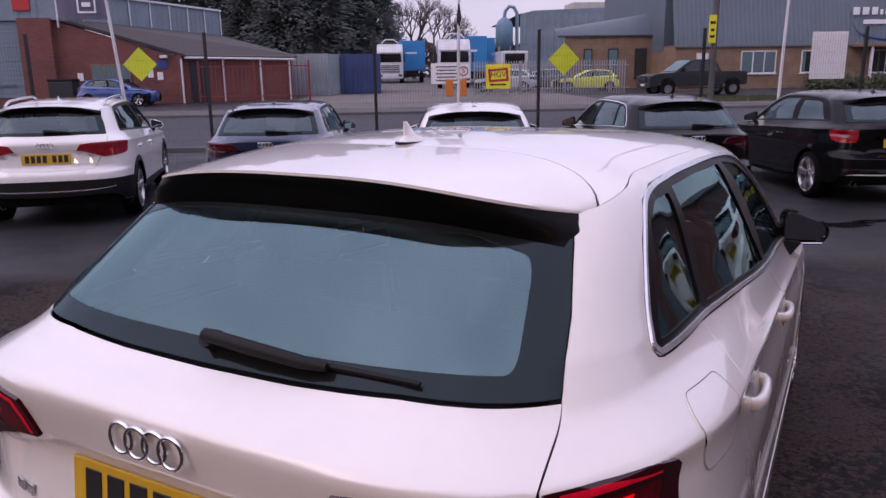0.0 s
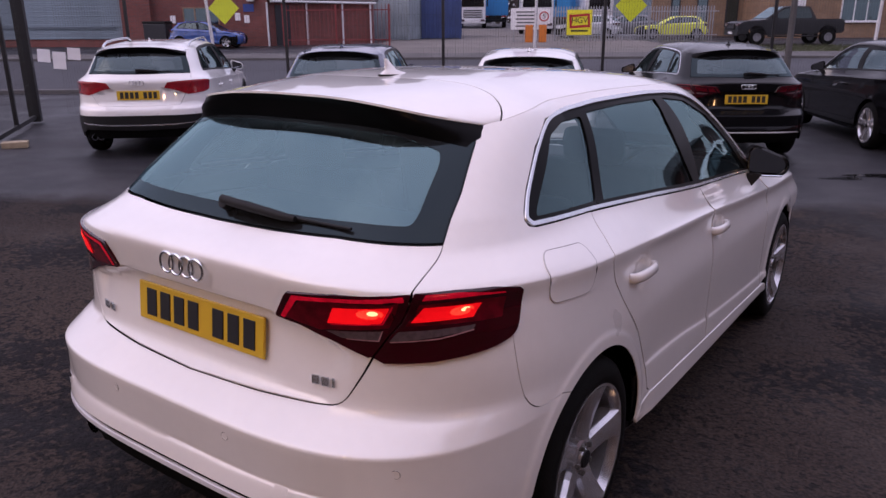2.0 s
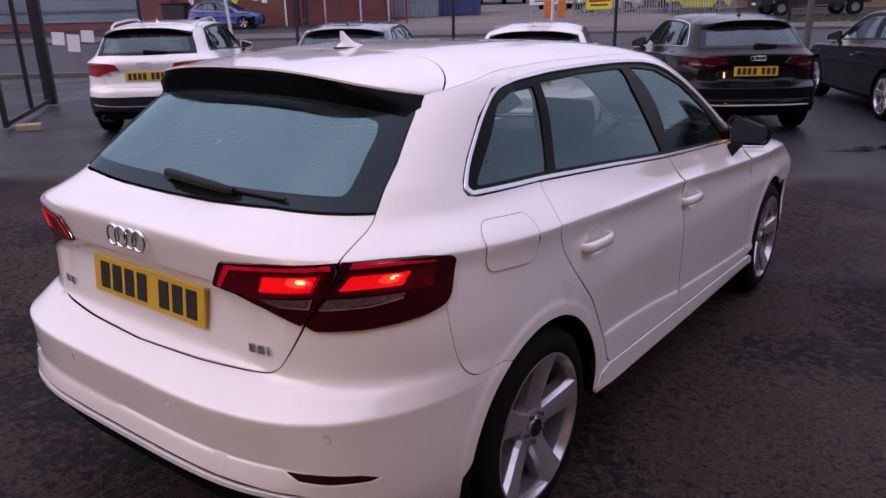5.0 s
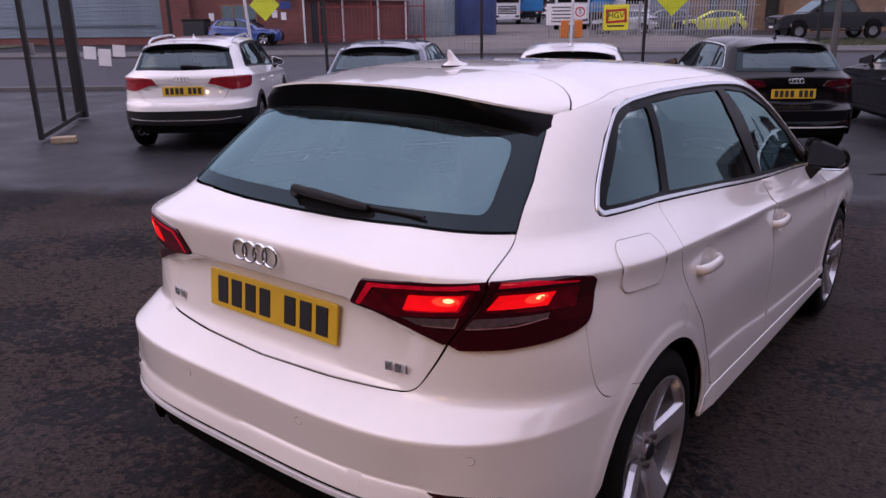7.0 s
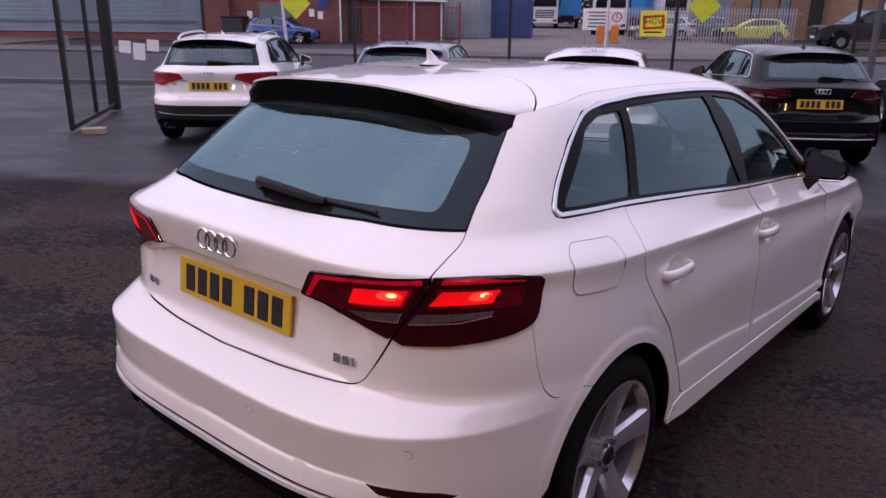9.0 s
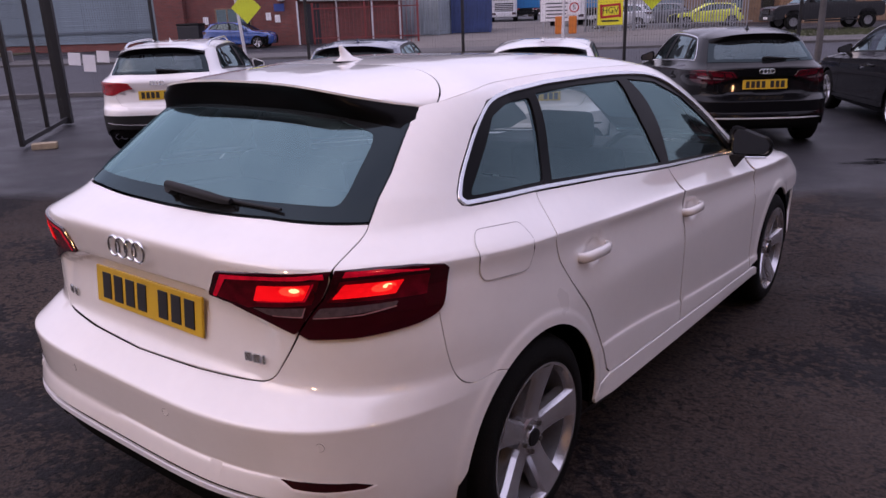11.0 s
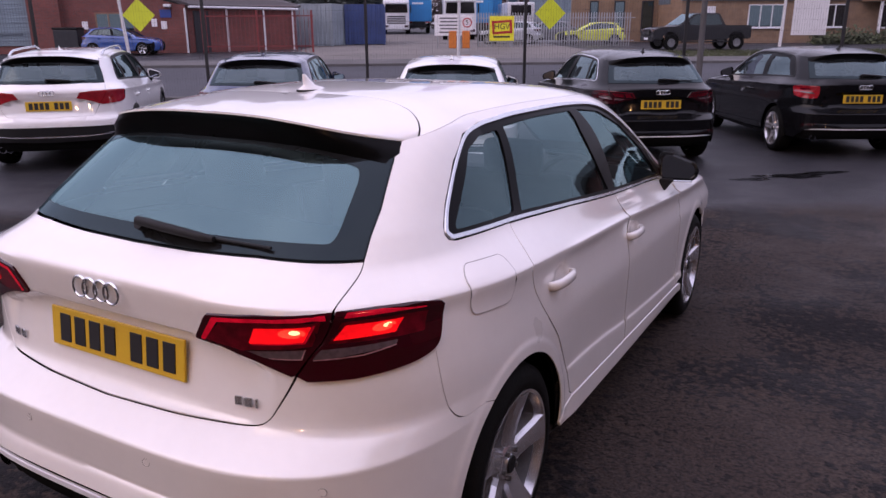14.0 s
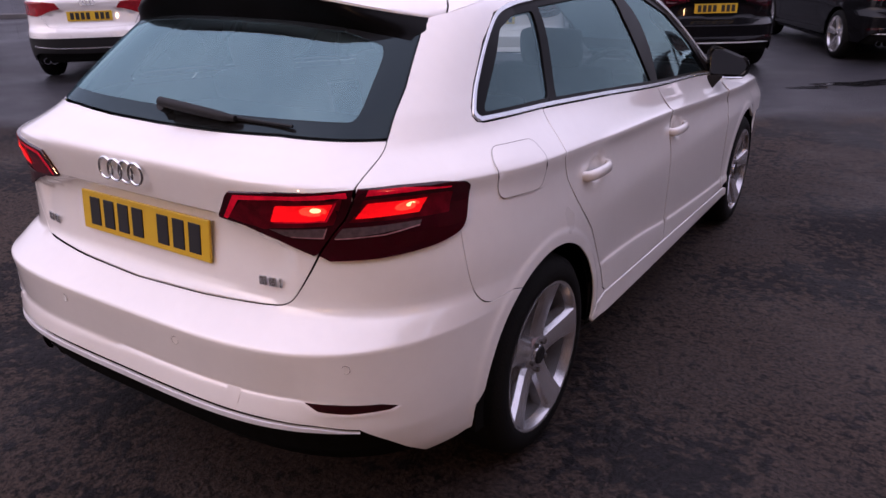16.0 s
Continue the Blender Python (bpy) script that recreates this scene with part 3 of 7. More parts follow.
def underside_bm():
    """The black lip that drops from the spoiler's edge, and the underside from there in to the glass."""
    bm = bmesh.new()
    n, rows = 56, []
    for s in (-1.0, -0.5, 0.0, 0.5, 1.0):
        row = []
        for k in range(n + 1):
            t = -1 + 2 * k / n
            b = spoiler_lines(t)[1] + Vector((0, 0.001, -0.005))
            q = abs(t) ** 4
            lip = b + Vector((0.010 * t * q, 0.014 - 0.064 * q, -0.019 - 0.010 * q))
            x, z = 0.548 * t, 1.290 - 0.042 * abs(t) ** 3
            g = Vector(SHELL.point(np.array([SHELL.from_x(x, z)]), np.array([z]))[0])
            p = b.lerp(lip, s + 1) if s <= 0 else lip.lerp(g, s)
            row.append(bm.verts.new(p))
        rows.append(row)
    for r0, r1 in zip(rows, rows[1:]):
        for k in range(n):
            bm.faces.new((r0[k], r0[k + 1], r1[k + 1], r1[k]))
    return bm


def blade_bm(sd):
    """The black side blade that closes the spoiler's end down to the glass corner."""
    a, c, b = Vector((0.550, 0.655 - SHIFT, 1.300)), Vector((0.566, 0.600 - SHIFT, 1.254)), Vector((0.505, 0.590 - SHIFT, 1.318))
    bm = bmesh.new()
    out = [bm.verts.new((sd * p.x, p.y, p.z)) for p in (a, c, b)]
    inn = [bm.verts.new((sd * (p.x - 0.012), p.y + 0.02, p.z - 0.01)) for p in (a, c, b)]
    for f in ((0, 1, 2),):
        bm.faces.new([out[i] for i in f])
        bm.faces.new([inn[i] for i in f[::-1]])
    for i in range(3):
        j = (i + 1) % 3
        bm.faces.new((out[j], out[i], inn[i], inn[j]))
    bmesh.ops.recalc_face_normals(bm, faces=bm.faces)
    return bm


def PX(x, z):
    return (SHELL.from_x(x, z), z)


def PY(y, z):
    return (SHELL.from_y(y, z), z)


def arch(yh, zh, r, a0, a1, n=18):
    """Points round a wheel opening; angles from the front (0) over the top (90) to the rear (180)."""
    return [PY(yh + r * math.cos(radians(a0 + (a1 - a0) * i / n)), zh + r * math.sin(radians(a0 + (a1 - a0) * i / n))) for i in range(n + 1)]


WING_SEAM = ((0.563, 0.630), (0.508, 0.624), (0.462, 0.627), (0.427, 0.650), (0.405, 0.702), (0.394, 0.765), (0.388, 0.842))


def both_sides(right):
    """A closed outline from its right half, given from the middle below round to the middle above."""
    return right + [(-m, z) for m, z in right[::-1] if abs(m) > 1e-6]


def lines(points, kind, n=6):
    """Points of a bent line given in (x or y, height), with extra ones so that it bends with the skin."""
    f = PX if kind == "x" else PY
    out = []
    for (a, z0), (b, z1) in zip(points, points[1:]):
        out += [f(a + (b - a) * i / n, z0 + (z1 - z0) * i / n) for i in range(n)]
    return out + [f(*points[-1])]


def bend(points, n=5):
    """A smooth line through points in (y, height)."""
    out = []
    p = [Vector(q) for q in points]
    for i in range(len(p) - 1):
        a, b, c, d = p[max(0, i - 1)], p[i], p[i + 1], p[min(len(p) - 1, i + 2)]
        for k in range(n):
            t = k / n
            out.append(tuple(0.5 * (2 * b + (c - a) * t + (2 * a - 5 * b + 4 * c - d) * t * t + (3 * b - a - 3 * c + d) * t**3)))
    return [PY(*q) for q in out + [tuple(p[-1])]]


def rail_line(y0, y1, n=14, drop=0.0):
    return [PY(y0 + (y1 - y0) * i / n, float(ROOF_EDGE(y0 + (y1 - y0) * i / n)) - drop) for i in range(n + 1)]


def alloy_wheel(parent, x, y, z, side, spokes=5, rim_mat=None, full=True):
    """A wheel with its tyre, rim, spokes, disc and cap. side: 1 faces right."""
    m = Matrix.Translation((x, y, z)) @ Matrix.Diagonal((side, 1, 1, 1))
    wheel = linked("wheel", bpy.data.meshes.new("wheel"), None, parent)
    tyre = [(-0.20, 0.225), (-0.205, 0.27), (-0.185, 0.307), (-0.15, 0.3165), (-0.055, 0.3165), (-0.02, 0.308), (-0.002, 0.285), (0.003, 0.258), (0.000, 0.238), (-0.012, 0.230)]
    bm = lathe_bm(tyre, 64 if full else 32)
    wheel.data = bpy.data.meshes.new("wheel")
    bm.to_mesh(wheel.data)
    bm.free()
    wheel.data.shade_smooth()
    wheel.data.materials.append(RUBBER)
    wheel.matrix_local = m
    wheel["label"] = "black rubber tyre on an alloy rim"
    rim = lathe_bm([(-0.010, 0.236), (0.001, 0.236), (0.000, 0.227), (-0.020, 0.220), (-0.030, 0.217)], 64 if full else 32)
    part("rim", rim, rim_mat or ALLOY, wheel, "silver alloy rim", smooth=True)
    part("barrel", lathe_bm([(-0.030, 0.217), (-0.10, 0.205), (-0.19, 0.212), (-0.2, 0.226)], 48), BARREL, wheel, "rim barrel with its shade in the alloy colour", smooth=True)
    part("brake_disc", lathe_bm([(-0.09, 0.0), (-0.09, 0.145), (-0.105, 0.147), (-0.105, 0.0)], 32), BRAKE, wheel, "dull steel brake disc")
    part("inner_barrel", lathe_bm([(-0.13, 0.0), (-0.13, 0.19), (-0.19, 0.20)], 24), DARK, wheel, "near-black disc for the shade inside the wheel")
    bm = bmesh.new()
    for k in range(spokes):
        a = 2 * math.pi * k / spokes + 0.15
        prof = [(0.045, 0.038, -0.034), (0.085, 0.037, -0.032), (0.13, 0.039, -0.025), (0.18, 0.045, -0.015), (0.226, 0.055, -0.006)]
        rows = []
        for r, w, xx in prof:
            rows.append([(xx - 0.045, -w, r), (xx - 0.010, -w, r), (xx + 0.006, -w * 0.80, r), (xx + 0.0085, 0, r), (xx + 0.006, w * 0.80, r), (xx - 0.010, w, r), (xx - 0.045, w, r)])
        vr = [[bm.verts.new((px, pr * math.cos(a) - pt * math.sin(a), pr * math.sin(a) + pt * math.cos(a))) for px, pt, pr in row] for row in rows]
        for r0, r1 in zip(vr, vr[1:]):
            for i in range(6):
                bm.faces.new((r0[i], r0[i + 1], r1[i + 1], r1[i]))
    bmesh.ops.recalc_face_normals(bm, faces=bm.faces)
    part("spokes", bm, rim_mat or ALLOY, wheel, "five broad silver spokes")
    part("hub", lathe_bm([(-0.06, 0.075), (-0.030, 0.070), (-0.024, 0.058), (-0.024, 0.034), (-0.018, 0.030), (-0.018, 0.0)], 32), rim_mat or ALLOY, wheel, smooth=False)
    part("centre_cap", lathe_bm([(-0.018, 0.029), (-0.013, 0.027), (-0.012, 0.0)], 24), TRIM, wheel, "dark centre cap")
    for k in range(5):
        a = 2 * math.pi * (k + 0.5) / 5 + 0.15
        part("wheel_bolt", lathe_bm([(-0.023, 0.0085), (-0.014, 0.0085), (-0.014, 0.0)], 6), BRAKE, wheel, m=Matrix.Translation((0, 0.046 * math.cos(a), 0.046 * math.sin(a))))
    return wheel


def number_plate(parent, m, mat, bars):
    """A plate with raised bars in place of its characters. bars: widths and gaps along it."""
    plate = part("number_plate", box_bm(0.52, 0.008, 0.111, bevel=0.003), mat, parent, "yellow number plate with black bars", m)
    x = -0.222
    for w, kind in bars:
        if kind:
            part("bar", box_bm(w, 0.003, 0.079, x + w / 2, -0.0052, 0.016, bevel=0.001, seg=1), INK, plate)
        x += w + 0.017
    return plate


def prong_mirror(parent, paint, side, cover=None):
    """A door mirror: rounded housing, inset glass, arm and a bright lower line."""
    base = linked("door_mirror", bpy.data.meshes.new("door_mirror"), None, parent)
    shape = [(-0.095, -0.066), (0.070, -0.066), (0.098, -0.042), (0.104, -0.005), (0.085, 0.028), (-0.045, 0.078), (-0.082, 0.080), (-0.100, 0.055)]
    bm = prism_bm([(side * x, z) for x, z in rounded(shape, 0.030)], 0.115, bevel=0.014)
    for v in bm.verts:
        if v.co.y > 0.05:
            v.co.x, v.co.z = v.co.x * 0.72, v.co.z * 0.78
    bm.normal_update()
    for f in bm.faces:
        f.smooth = True
    me = base.data
    bm.to_mesh(me)
    bm.free()
    me.materials.append(cover or paint)
    base.matrix_local = Matrix.Translation((side * 0.868, 2.75, 0.995)) @ pose(0, 0, 0, -5, 0, side * 17)
    base["label"] = "folding door mirror"
    glass = rounded([(side * x * 0.80, z * 0.77) for x, z in shape], 0.02)
    part("mirror_glass", prism_bm(glass, 0.006, m=Matrix.Translation((0, -0.003, 0.001))), MIRROR, base, "silvered mirror glass")
    part("mirror_arm", prism_bm([(-side * 0.105, -0.055), (-side * 0.030, -0.055), (-side * 0.085, -0.130), (-side * 0.118, -0.130)], 0.05, m=Matrix.Translation((0.012 * side, -0.055, 0)), bevel=0.006), TRIM, base)
    part("mirror_trim", tube_bm([(-side * 0.090, -0.002, -0.066), (0, -0.003, -0.0665), (side * 0.072, -0.002, -0.064)], 0.0045, 6), CHROME, base)
    return base


def handle(parent, paint, y, side):
    z = handle_z(y)
    x = float(SHELL.half(np.array([y]), np.array([z]))[0])
    bm = bmesh.new()
    pts = [(-0.012, -0.106, 0), (0.012, -0.098, 0), (0.022, -0.060, 0), (0.024, 0.0, 0), (0.022, 0.055, 0), (0.013, 0.082, 0), (-0.010, 0.090, 0)]
    tube_bm(pts, [0.010, 0.0115, 0.012, 0.012, 0.012, 0.0115, 0.010], 12, bm)
    for v in bm.verts:
        v.co.z *= 1.5
    return part("door_handle", bm, paint, parent, m=Matrix.Translation((side * x, y, z)) @ Matrix.Diagonal((side, 1, 1, 1)), smooth=True)


def oval(at, c, z, w, h, slant):
    """A slanted oval outline on the skin round a place."""
    return [at(c + w * math.cos(a) + slant * math.sin(a), z + h * math.sin(a)) for a in [2 * math.pi * k / 18 for k in range(18)]]


def hatchback(name, m, label, paint, step=0.035, full=False, lit=False, group="", doors=5, mirror_cover=None, rails=False, plastic=False, bars=(), glass=None, plate=True, rim_mat=None, chrome_line=True, lamp="angled"):
    """A five- or three-door hatchback, nose along +y, its tail at the origin, standing on z = 0."""
    car = thing(name, m, label, "car", group)
    s, gl_r, gl_s = SHELL, glass or GLASS_REAR, glass or GLASS_SIDE
    add = lambda nm, outline, mat, label="", mirror=False, parent=None, **k: linked(nm, skin(s, outline, k.pop("step", step), mirror=mirror, name=nm, **k), mat, parent or car, label)

    # tailgate, bumper
    corner = rounded([PX(0.43, 0.6635), PX(0.497, 0.668), PX(0.574, 0.806)], 0.05, [1])[1:-1]
    gate_half = lines([(0, 0.652), (0.25, 0.657), (0.43, 0.6635)], "x") + corner + lines([(0.574, 0.806), (0.603, 0.850), (0.632, 0.893), (0.650, 0.940), (0.650, 0.966), (0.640, 1.010), (0.629, 1.042)], "x", 4) + lines([(0.625, 1.042), (0.40, 1.048), (0.2, 1.042), (0, 1.040)], "x")[1:]
    tailgate = add("tailgate", both_sides(gate_half), paint, "painted tailgate", gap=0.0020, rim=0.006)
    bumper_half = (lines([(0, 0.420), (0.25, 0.420), (0.50, 0.418), (0.62, 0.412), (0.70, 0.396)], "x", 4) + lines([(0.125, 0.376), (0.16, 0.350), (0.21, 0.310), (0.275, 0.266), (0.37, 0.268), (0.442, 0.285)], "y")[1:] + arch(HUB_R, HUB_Z, ARCH, 186, 122, 30)[1:]
                   + bend(WING_SEAM) + lines([(0.70, 0.812), (0.60, 0.806), (0.577, 0.806)], "x")[1:] + corner[::-1] + lines([(0.43, 0.6635), (0.25, 0.657), (0, 0.652)], "x"))
    bumper = add("rear_bumper", both_sides(bumper_half), paint, "painted rear bumper", gap=0.0012, rim=0.005)
    if plastic:
        clad_half = lines([(0, 0.36), (0.50, 0.375), (0.66, 0.376)], "x") + lines([(0.21, 0.31), (0.275, 0.268), (0.43, 0.29)], "y") + arch(HUB_R, HUB_Z, ARCH + 0.004, 186, 145, 10)[1:] + lines([(0.40, 0.545)], "y", 1) + lines([(0.74, 0.548), (0.5, 0.548), (0, 0.548)], "x")
        add("lower_bumper", both_sides(clad_half), TRIM, "black plastic lower bumper", out=0.007)
        skid = lines([(0, 0.418), (0.40, 0.422), (0.64, 0.440), (0.70, 0.452)], "x") + lines([(0.70, 0.463), (0.64, 0.454), (0.40, 0.440), (0, 0.436)], "x")
        add("skid_strip", both_sides(skid), SATIN, "satin silver strip along the lower bumper", out=0.011)
    skirt = lines([(0, 0.255), (0.40, 0.255), (0.62, 0.26)], "x") + lines([(0.16, 0.262), (0.42, 0.262)], "y") + lines([(0.42, 0.29), (0.25, 0.33)], "y") + lines([(0.70, 0.41), (0.40, 0.425), (0, 0.425)], "x")
    # darkened beyond its black plastic to stand for the shade under the bumper
    add("diffuser", both_sides(skirt), DARK, "black lower bumper with the shade under it in its colour", out=-0.05, rim=0)
    strip = lines([(0, 0.390), (0.35, 0.391), (0.54, 0.393), (0.63, 0.392), (0.705, 0.385)], "x") + lines([(0.70, 0.388), (0.63, 0.405), (0.54, 0.409), (0.35, 0.408), (0, 0.408)], "x")
    add("bumper_strip", both_sides(strip), STRIP, "satin silver strip", out=0.001)

    # flanks
    for mir in (False, True):
        sd = -1 if mir else 1
        door_rear = [(0.933, 1.040), (0.880, 0.955), (0.866, 0.918), (0.905, 0.845), (0.970, 0.768), (1.09, 0.644), (1.19, 0.490), (1.238, 0.385)]
        door_foot = [(1.262, 0.366), (1.60, 0.358), (1.935, 0.348), (2.95, 0.318)]
        door_mid = [(1.857, 0.993), (1.925, 0.905), (1.928, 0.77), (1.945, 0.46), (1.935, 0.348)]
        side_line = (lines([(0.388, 0.842), (0.412, 0.90)], "y") + lines([(0.66, 0.94), (0.650, 0.966), (0.640, 1.010), (0.629, 1.042), (0.600, 1.15), (0.560, 1.255), (0.535, 1.30)], "x")
                     + rail_line(0.70, 2.30) + lines([(2.42, 1.325), (2.72, 1.185), (3.02, 1.02), (3.10, 0.945)], "y")
                     + lines([(2.86, 0.938), (2.80, 0.962), (2.60, 1.095), (2.32, 1.245), (2.07, 1.335), (1.74, 1.358), (1.29, 1.350), (1.10, 1.337), (1.0, 1.328), (0.872, 1.305), (0.758, 1.238), (0.648, 1.140), (0.600, 1.088), (0.588, 1.068), (0.594, 1.054), (0.62, 1.048), (0.933, 1.040)], "y")
                     + lines(door_rear, "y")[1:] + lines([(1.262, 0.366), (1.195, 0.345), (1.158, 0.300)], "y")
                     + arch(HUB_R, HUB_Z, ARCH, -3, 122, 50) + bend(WING_SEAM)[:-1])
        add("body_side", side_line, paint, "rear wing and roof rail", mir, step=step, gap=0.0012, rim=0.004)
        if doors == 5:
            add("rear_door", lines([(0.933, 1.040), (1.40, 1.020), (1.857, 0.993)], "y") + lines(door_mid, "y")[1:] + lines(door_foot[:3][::-1], "y")[1:] + lines(door_rear[::-1], "y")[:-1], paint, "painted rear door", mir, gap=0.0028, rim=0.004)
            add("front_door", lines([(1.857, 0.993), (2.40, 0.966), (2.90, 0.932)], "y") + lines([(2.90, 0.932), (2.93, 0.80), (2.95, 0.318)], "y")[1:]
                + lines([(2.95, 0.318), (1.935, 0.348)], "y")[1:] + lines(door_mid[::-1], "y")[1:-1], paint, "painted front door", mir, gap=0.0028, rim=0.004)
        else:
            cut = [(1.50, 1.014), (1.52, 0.75), (1.50, 0.360)]
            add("rear_panel", lines([(0.933, 1.040), (1.30, 1.024), (1.50, 1.014)], "y") + lines(cut, "y")[1:] + lines([(1.50, 0.360), (1.262, 0.366)], "y")[1:] + lines(door_rear[::-1], "y")[:-1], paint, "painted rear side panel", mir, gap=0.0002)
            add("front_door", lines([(1.50, 1.014), (2.40, 0.966), (2.90, 0.932)], "y") + lines([(2.90, 0.932), (2.93, 0.80), (2.95, 0.318)], "y")[1:]
                + lines([(2.95, 0.318), (1.50, 0.360)], "y")[1:] + lines(cut[::-1], "y")[1:-1], paint, "long painted door", mir)
        add("front_wing", lines([(2.90, 0.93), (3.20, 0.905), (3.60, 0.872), (3.85, 0.83), (4.0, 0.76), (4.02, 0.62)], "y") + arch(HUB_F, HUB_Z, ARCH, 52, 176, 40) + lines([(2.955, 0.318), (2.935, 0.80), (2.905, 0.93)], "y")[:-1], paint, "painted front wing", mir)
        sill = lines([(1.160, 0.300), (1.198, 0.343), (1.262, 0.364), (1.935, 0.345), (3.04, 0.312)], "y") + lines([(3.06, 0.312), (3.07, 0.262), (1.9, 0.272), (1.165, 0.282)], "y")[1:]
        add("sill", sill, TRIM if plastic else paint, "sill under the doors", mir, out=0.002)
        add("under_sill", lines([(1.17, 0.288), (3.06, 0.268)], "y") + lines([(3.06, 0.19), (1.17, 0.19)], "y"), TRIM, "black edge under the sill", mir, out=-0.02, rim=0)
        # windows
        dlo = lines([(0.635, 1.0595), (0.933, 1.050), (1.40, 1.030), (1.857, 1.003), (2.40, 0.974), (2.80, 0.948)], "y") + bend([(2.79, 0.955), (2.59, 1.088), (2.31, 1.237), (2.06, 1.326), (1.74, 1.349), (1.29, 1.341), (1.10, 1.328), (1.005, 1.319), (0.882, 1.297), (0.771, 1.233), (0.663, 1.140), (0.616, 1.090), (0.604, 1.072), (0.615, 1.0602)])
        q = rounded([PY(0.642, 1.072), PY(1.012, 1.061), PY(1.098, 1.303), PY(0.975, 1.294), PY(0.868, 1.262)], 0.03)
        r = rounded(lines([(1.056, 1.058), (1.42, 1.041), (1.822, 1.019)], "y", 4) + lines([(1.822, 1.019), (1.712, 1.331)], "y", 4)[1:] + lines([(1.712, 1.331), (1.4, 1.328), (1.140, 1.313)], "y", 4)[1:], 0.0001, [])
        fr = lines([(1.902, 1.013), (2.40, 0.986), (2.70, 0.966)], "y", 4) + lines([(2.70, 0.966), (2.51, 1.108), (2.26, 1.240), (2.03, 1.312), (1.788, 1.333)], "y", 4)[1:]
        panes = [q, r, fr] if doors == 5 else [lines([(0.72, 1.066), (1.40, 1.04)], "y", 4) + lines([(1.46, 1.30), (1.12, 1.30), (0.98, 1.27)], "y", 4), lines([(1.53, 1.033), (2.40, 0.988), (2.68, 0.970)], "y", 4) + lines([(2.68, 0.970), (2.50, 1.105), (2.25, 1.235), (2.03, 1.305), (1.58, 1.325)], "y", 4)[1:]]
        frame_ob = add("window_frame", dlo, PILLAR, "black pillars and window frame", mir, holes=panes, gap=0.0, out=-0.004, rim=0.02)
        for pn in panes:
            add("side_window", pn, gl_s, "tinted side glass", mir, parent=frame_ob, gap=0.0, out=-0.009, rim=0, step=0.06)
        if chrome_line:
            ring_out = [(mm, zz) for mm, zz in dlo]
            add("window_trim", [(a / MSCALE, b) for a, b in shrunk([(a * MSCALE, b) for a, b in ring_out], -0.008)], SATIN, "bright trim round the side windows", mir, holes=[[(a / MSCALE, b) for a, b in shrunk([(a * MSCALE, b) for a, b in ring_out], 0.0015)]], gap=0.0, out=0.005, rim=0.01, step=0.04)
        else:
            add("window_trim", [(a / MSCALE, b) for a, b in shrunk([(a * MSCALE, b) for a, b in dlo], -0.012)], TRIM, "black trim round the side windows", mir, holes=[[(a / MSCALE, b) for a, b in shrunk([(a * MSCALE, b) for a, b in dlo], 0.004)]], gap=0.0, out=0.005, rim=0.01, step=0.04)
        lining = lines([(0.618, 1.045), (0.590, 1.15), (0.548, 1.255), (0.530, 1.285)], "x", 4) + lines([(0.72, 1.29), (0.90, 1.318), (0.985, 1.318)], "y", 4) + lines([(0.872, 1.297), (0.762, 1.233), (0.652, 1.140), (0.600, 1.070), (0.62, 1.05)], "y", 4)
        add("pillar_lining", lining, CABIN, "dark lining of the rear pillar", mir, gap=0.0, out=-0.022, rim=0, step=0.05)
        trim_line = lines([(0.56, 0.90), (1.5, 0.88), (2.8, 0.84)], "y") + lines([(2.8, 0.930), (1.857, 0.980), (0.933, 1.030), (0.60, 1.043)], "y")
        add("door_trim", trim_line, CABIN, "dark lining inside the doors", mir, gap=0.0, out=-0.026, rim=0, step=0.06)
        # tail lamp in two pieces
        inner = lines([(0.331, 0.871), (0.325, 0.8735), (0.3255, 0.880), (0.362, 0.934)], "x", 3) + lines([(0.372, 0.944), (0.50, 0.957), (0.6505, 0.961)], "x", 4) + lines([(0.6505, 0.961), (0.6475, 0.940), (0.6305, 0.893), (0.6015, 0.850), (0.5745, 0.808)], "x", 4)[1:] + lines([(0.566, 0.804), (0.486, 0.836), (0.40, 0.862)], "x", 4)
        outer = lines([(0.653, 0.962), (0.71, 0.962)], "x", 3) + lines([(0.33, 0.958), (0.405, 0.950), (0.418, 0.940)], "y", 4) + bend([(0.418, 0.935), (0.412, 0.890), (0.400, 0.852), (0.378, 0.832), (0.330, 0.817), (0.270, 0.807)]) + lines([(0.69, 0.798), (0.600, 0.793)], "x", 3) + lines([(0.577, 0.806), (0.604, 0.850), (0.633, 0.893), (0.650, 0.940)], "x", 4)
        if lamp == "block":
            outer = lines([(0.575, 0.955), (0.72, 0.958)], "x", 3) + lines([(0.33, 0.955), (0.40, 0.945)], "y", 4) + lines([(0.405, 0.91), (0.36, 0.825)], "y", 4) + lines([(0.28, 0.80)], "y", 1) + lines([(0.66, 0.79), (0.585, 0.80), (0.565, 0.86)], "x", 3)
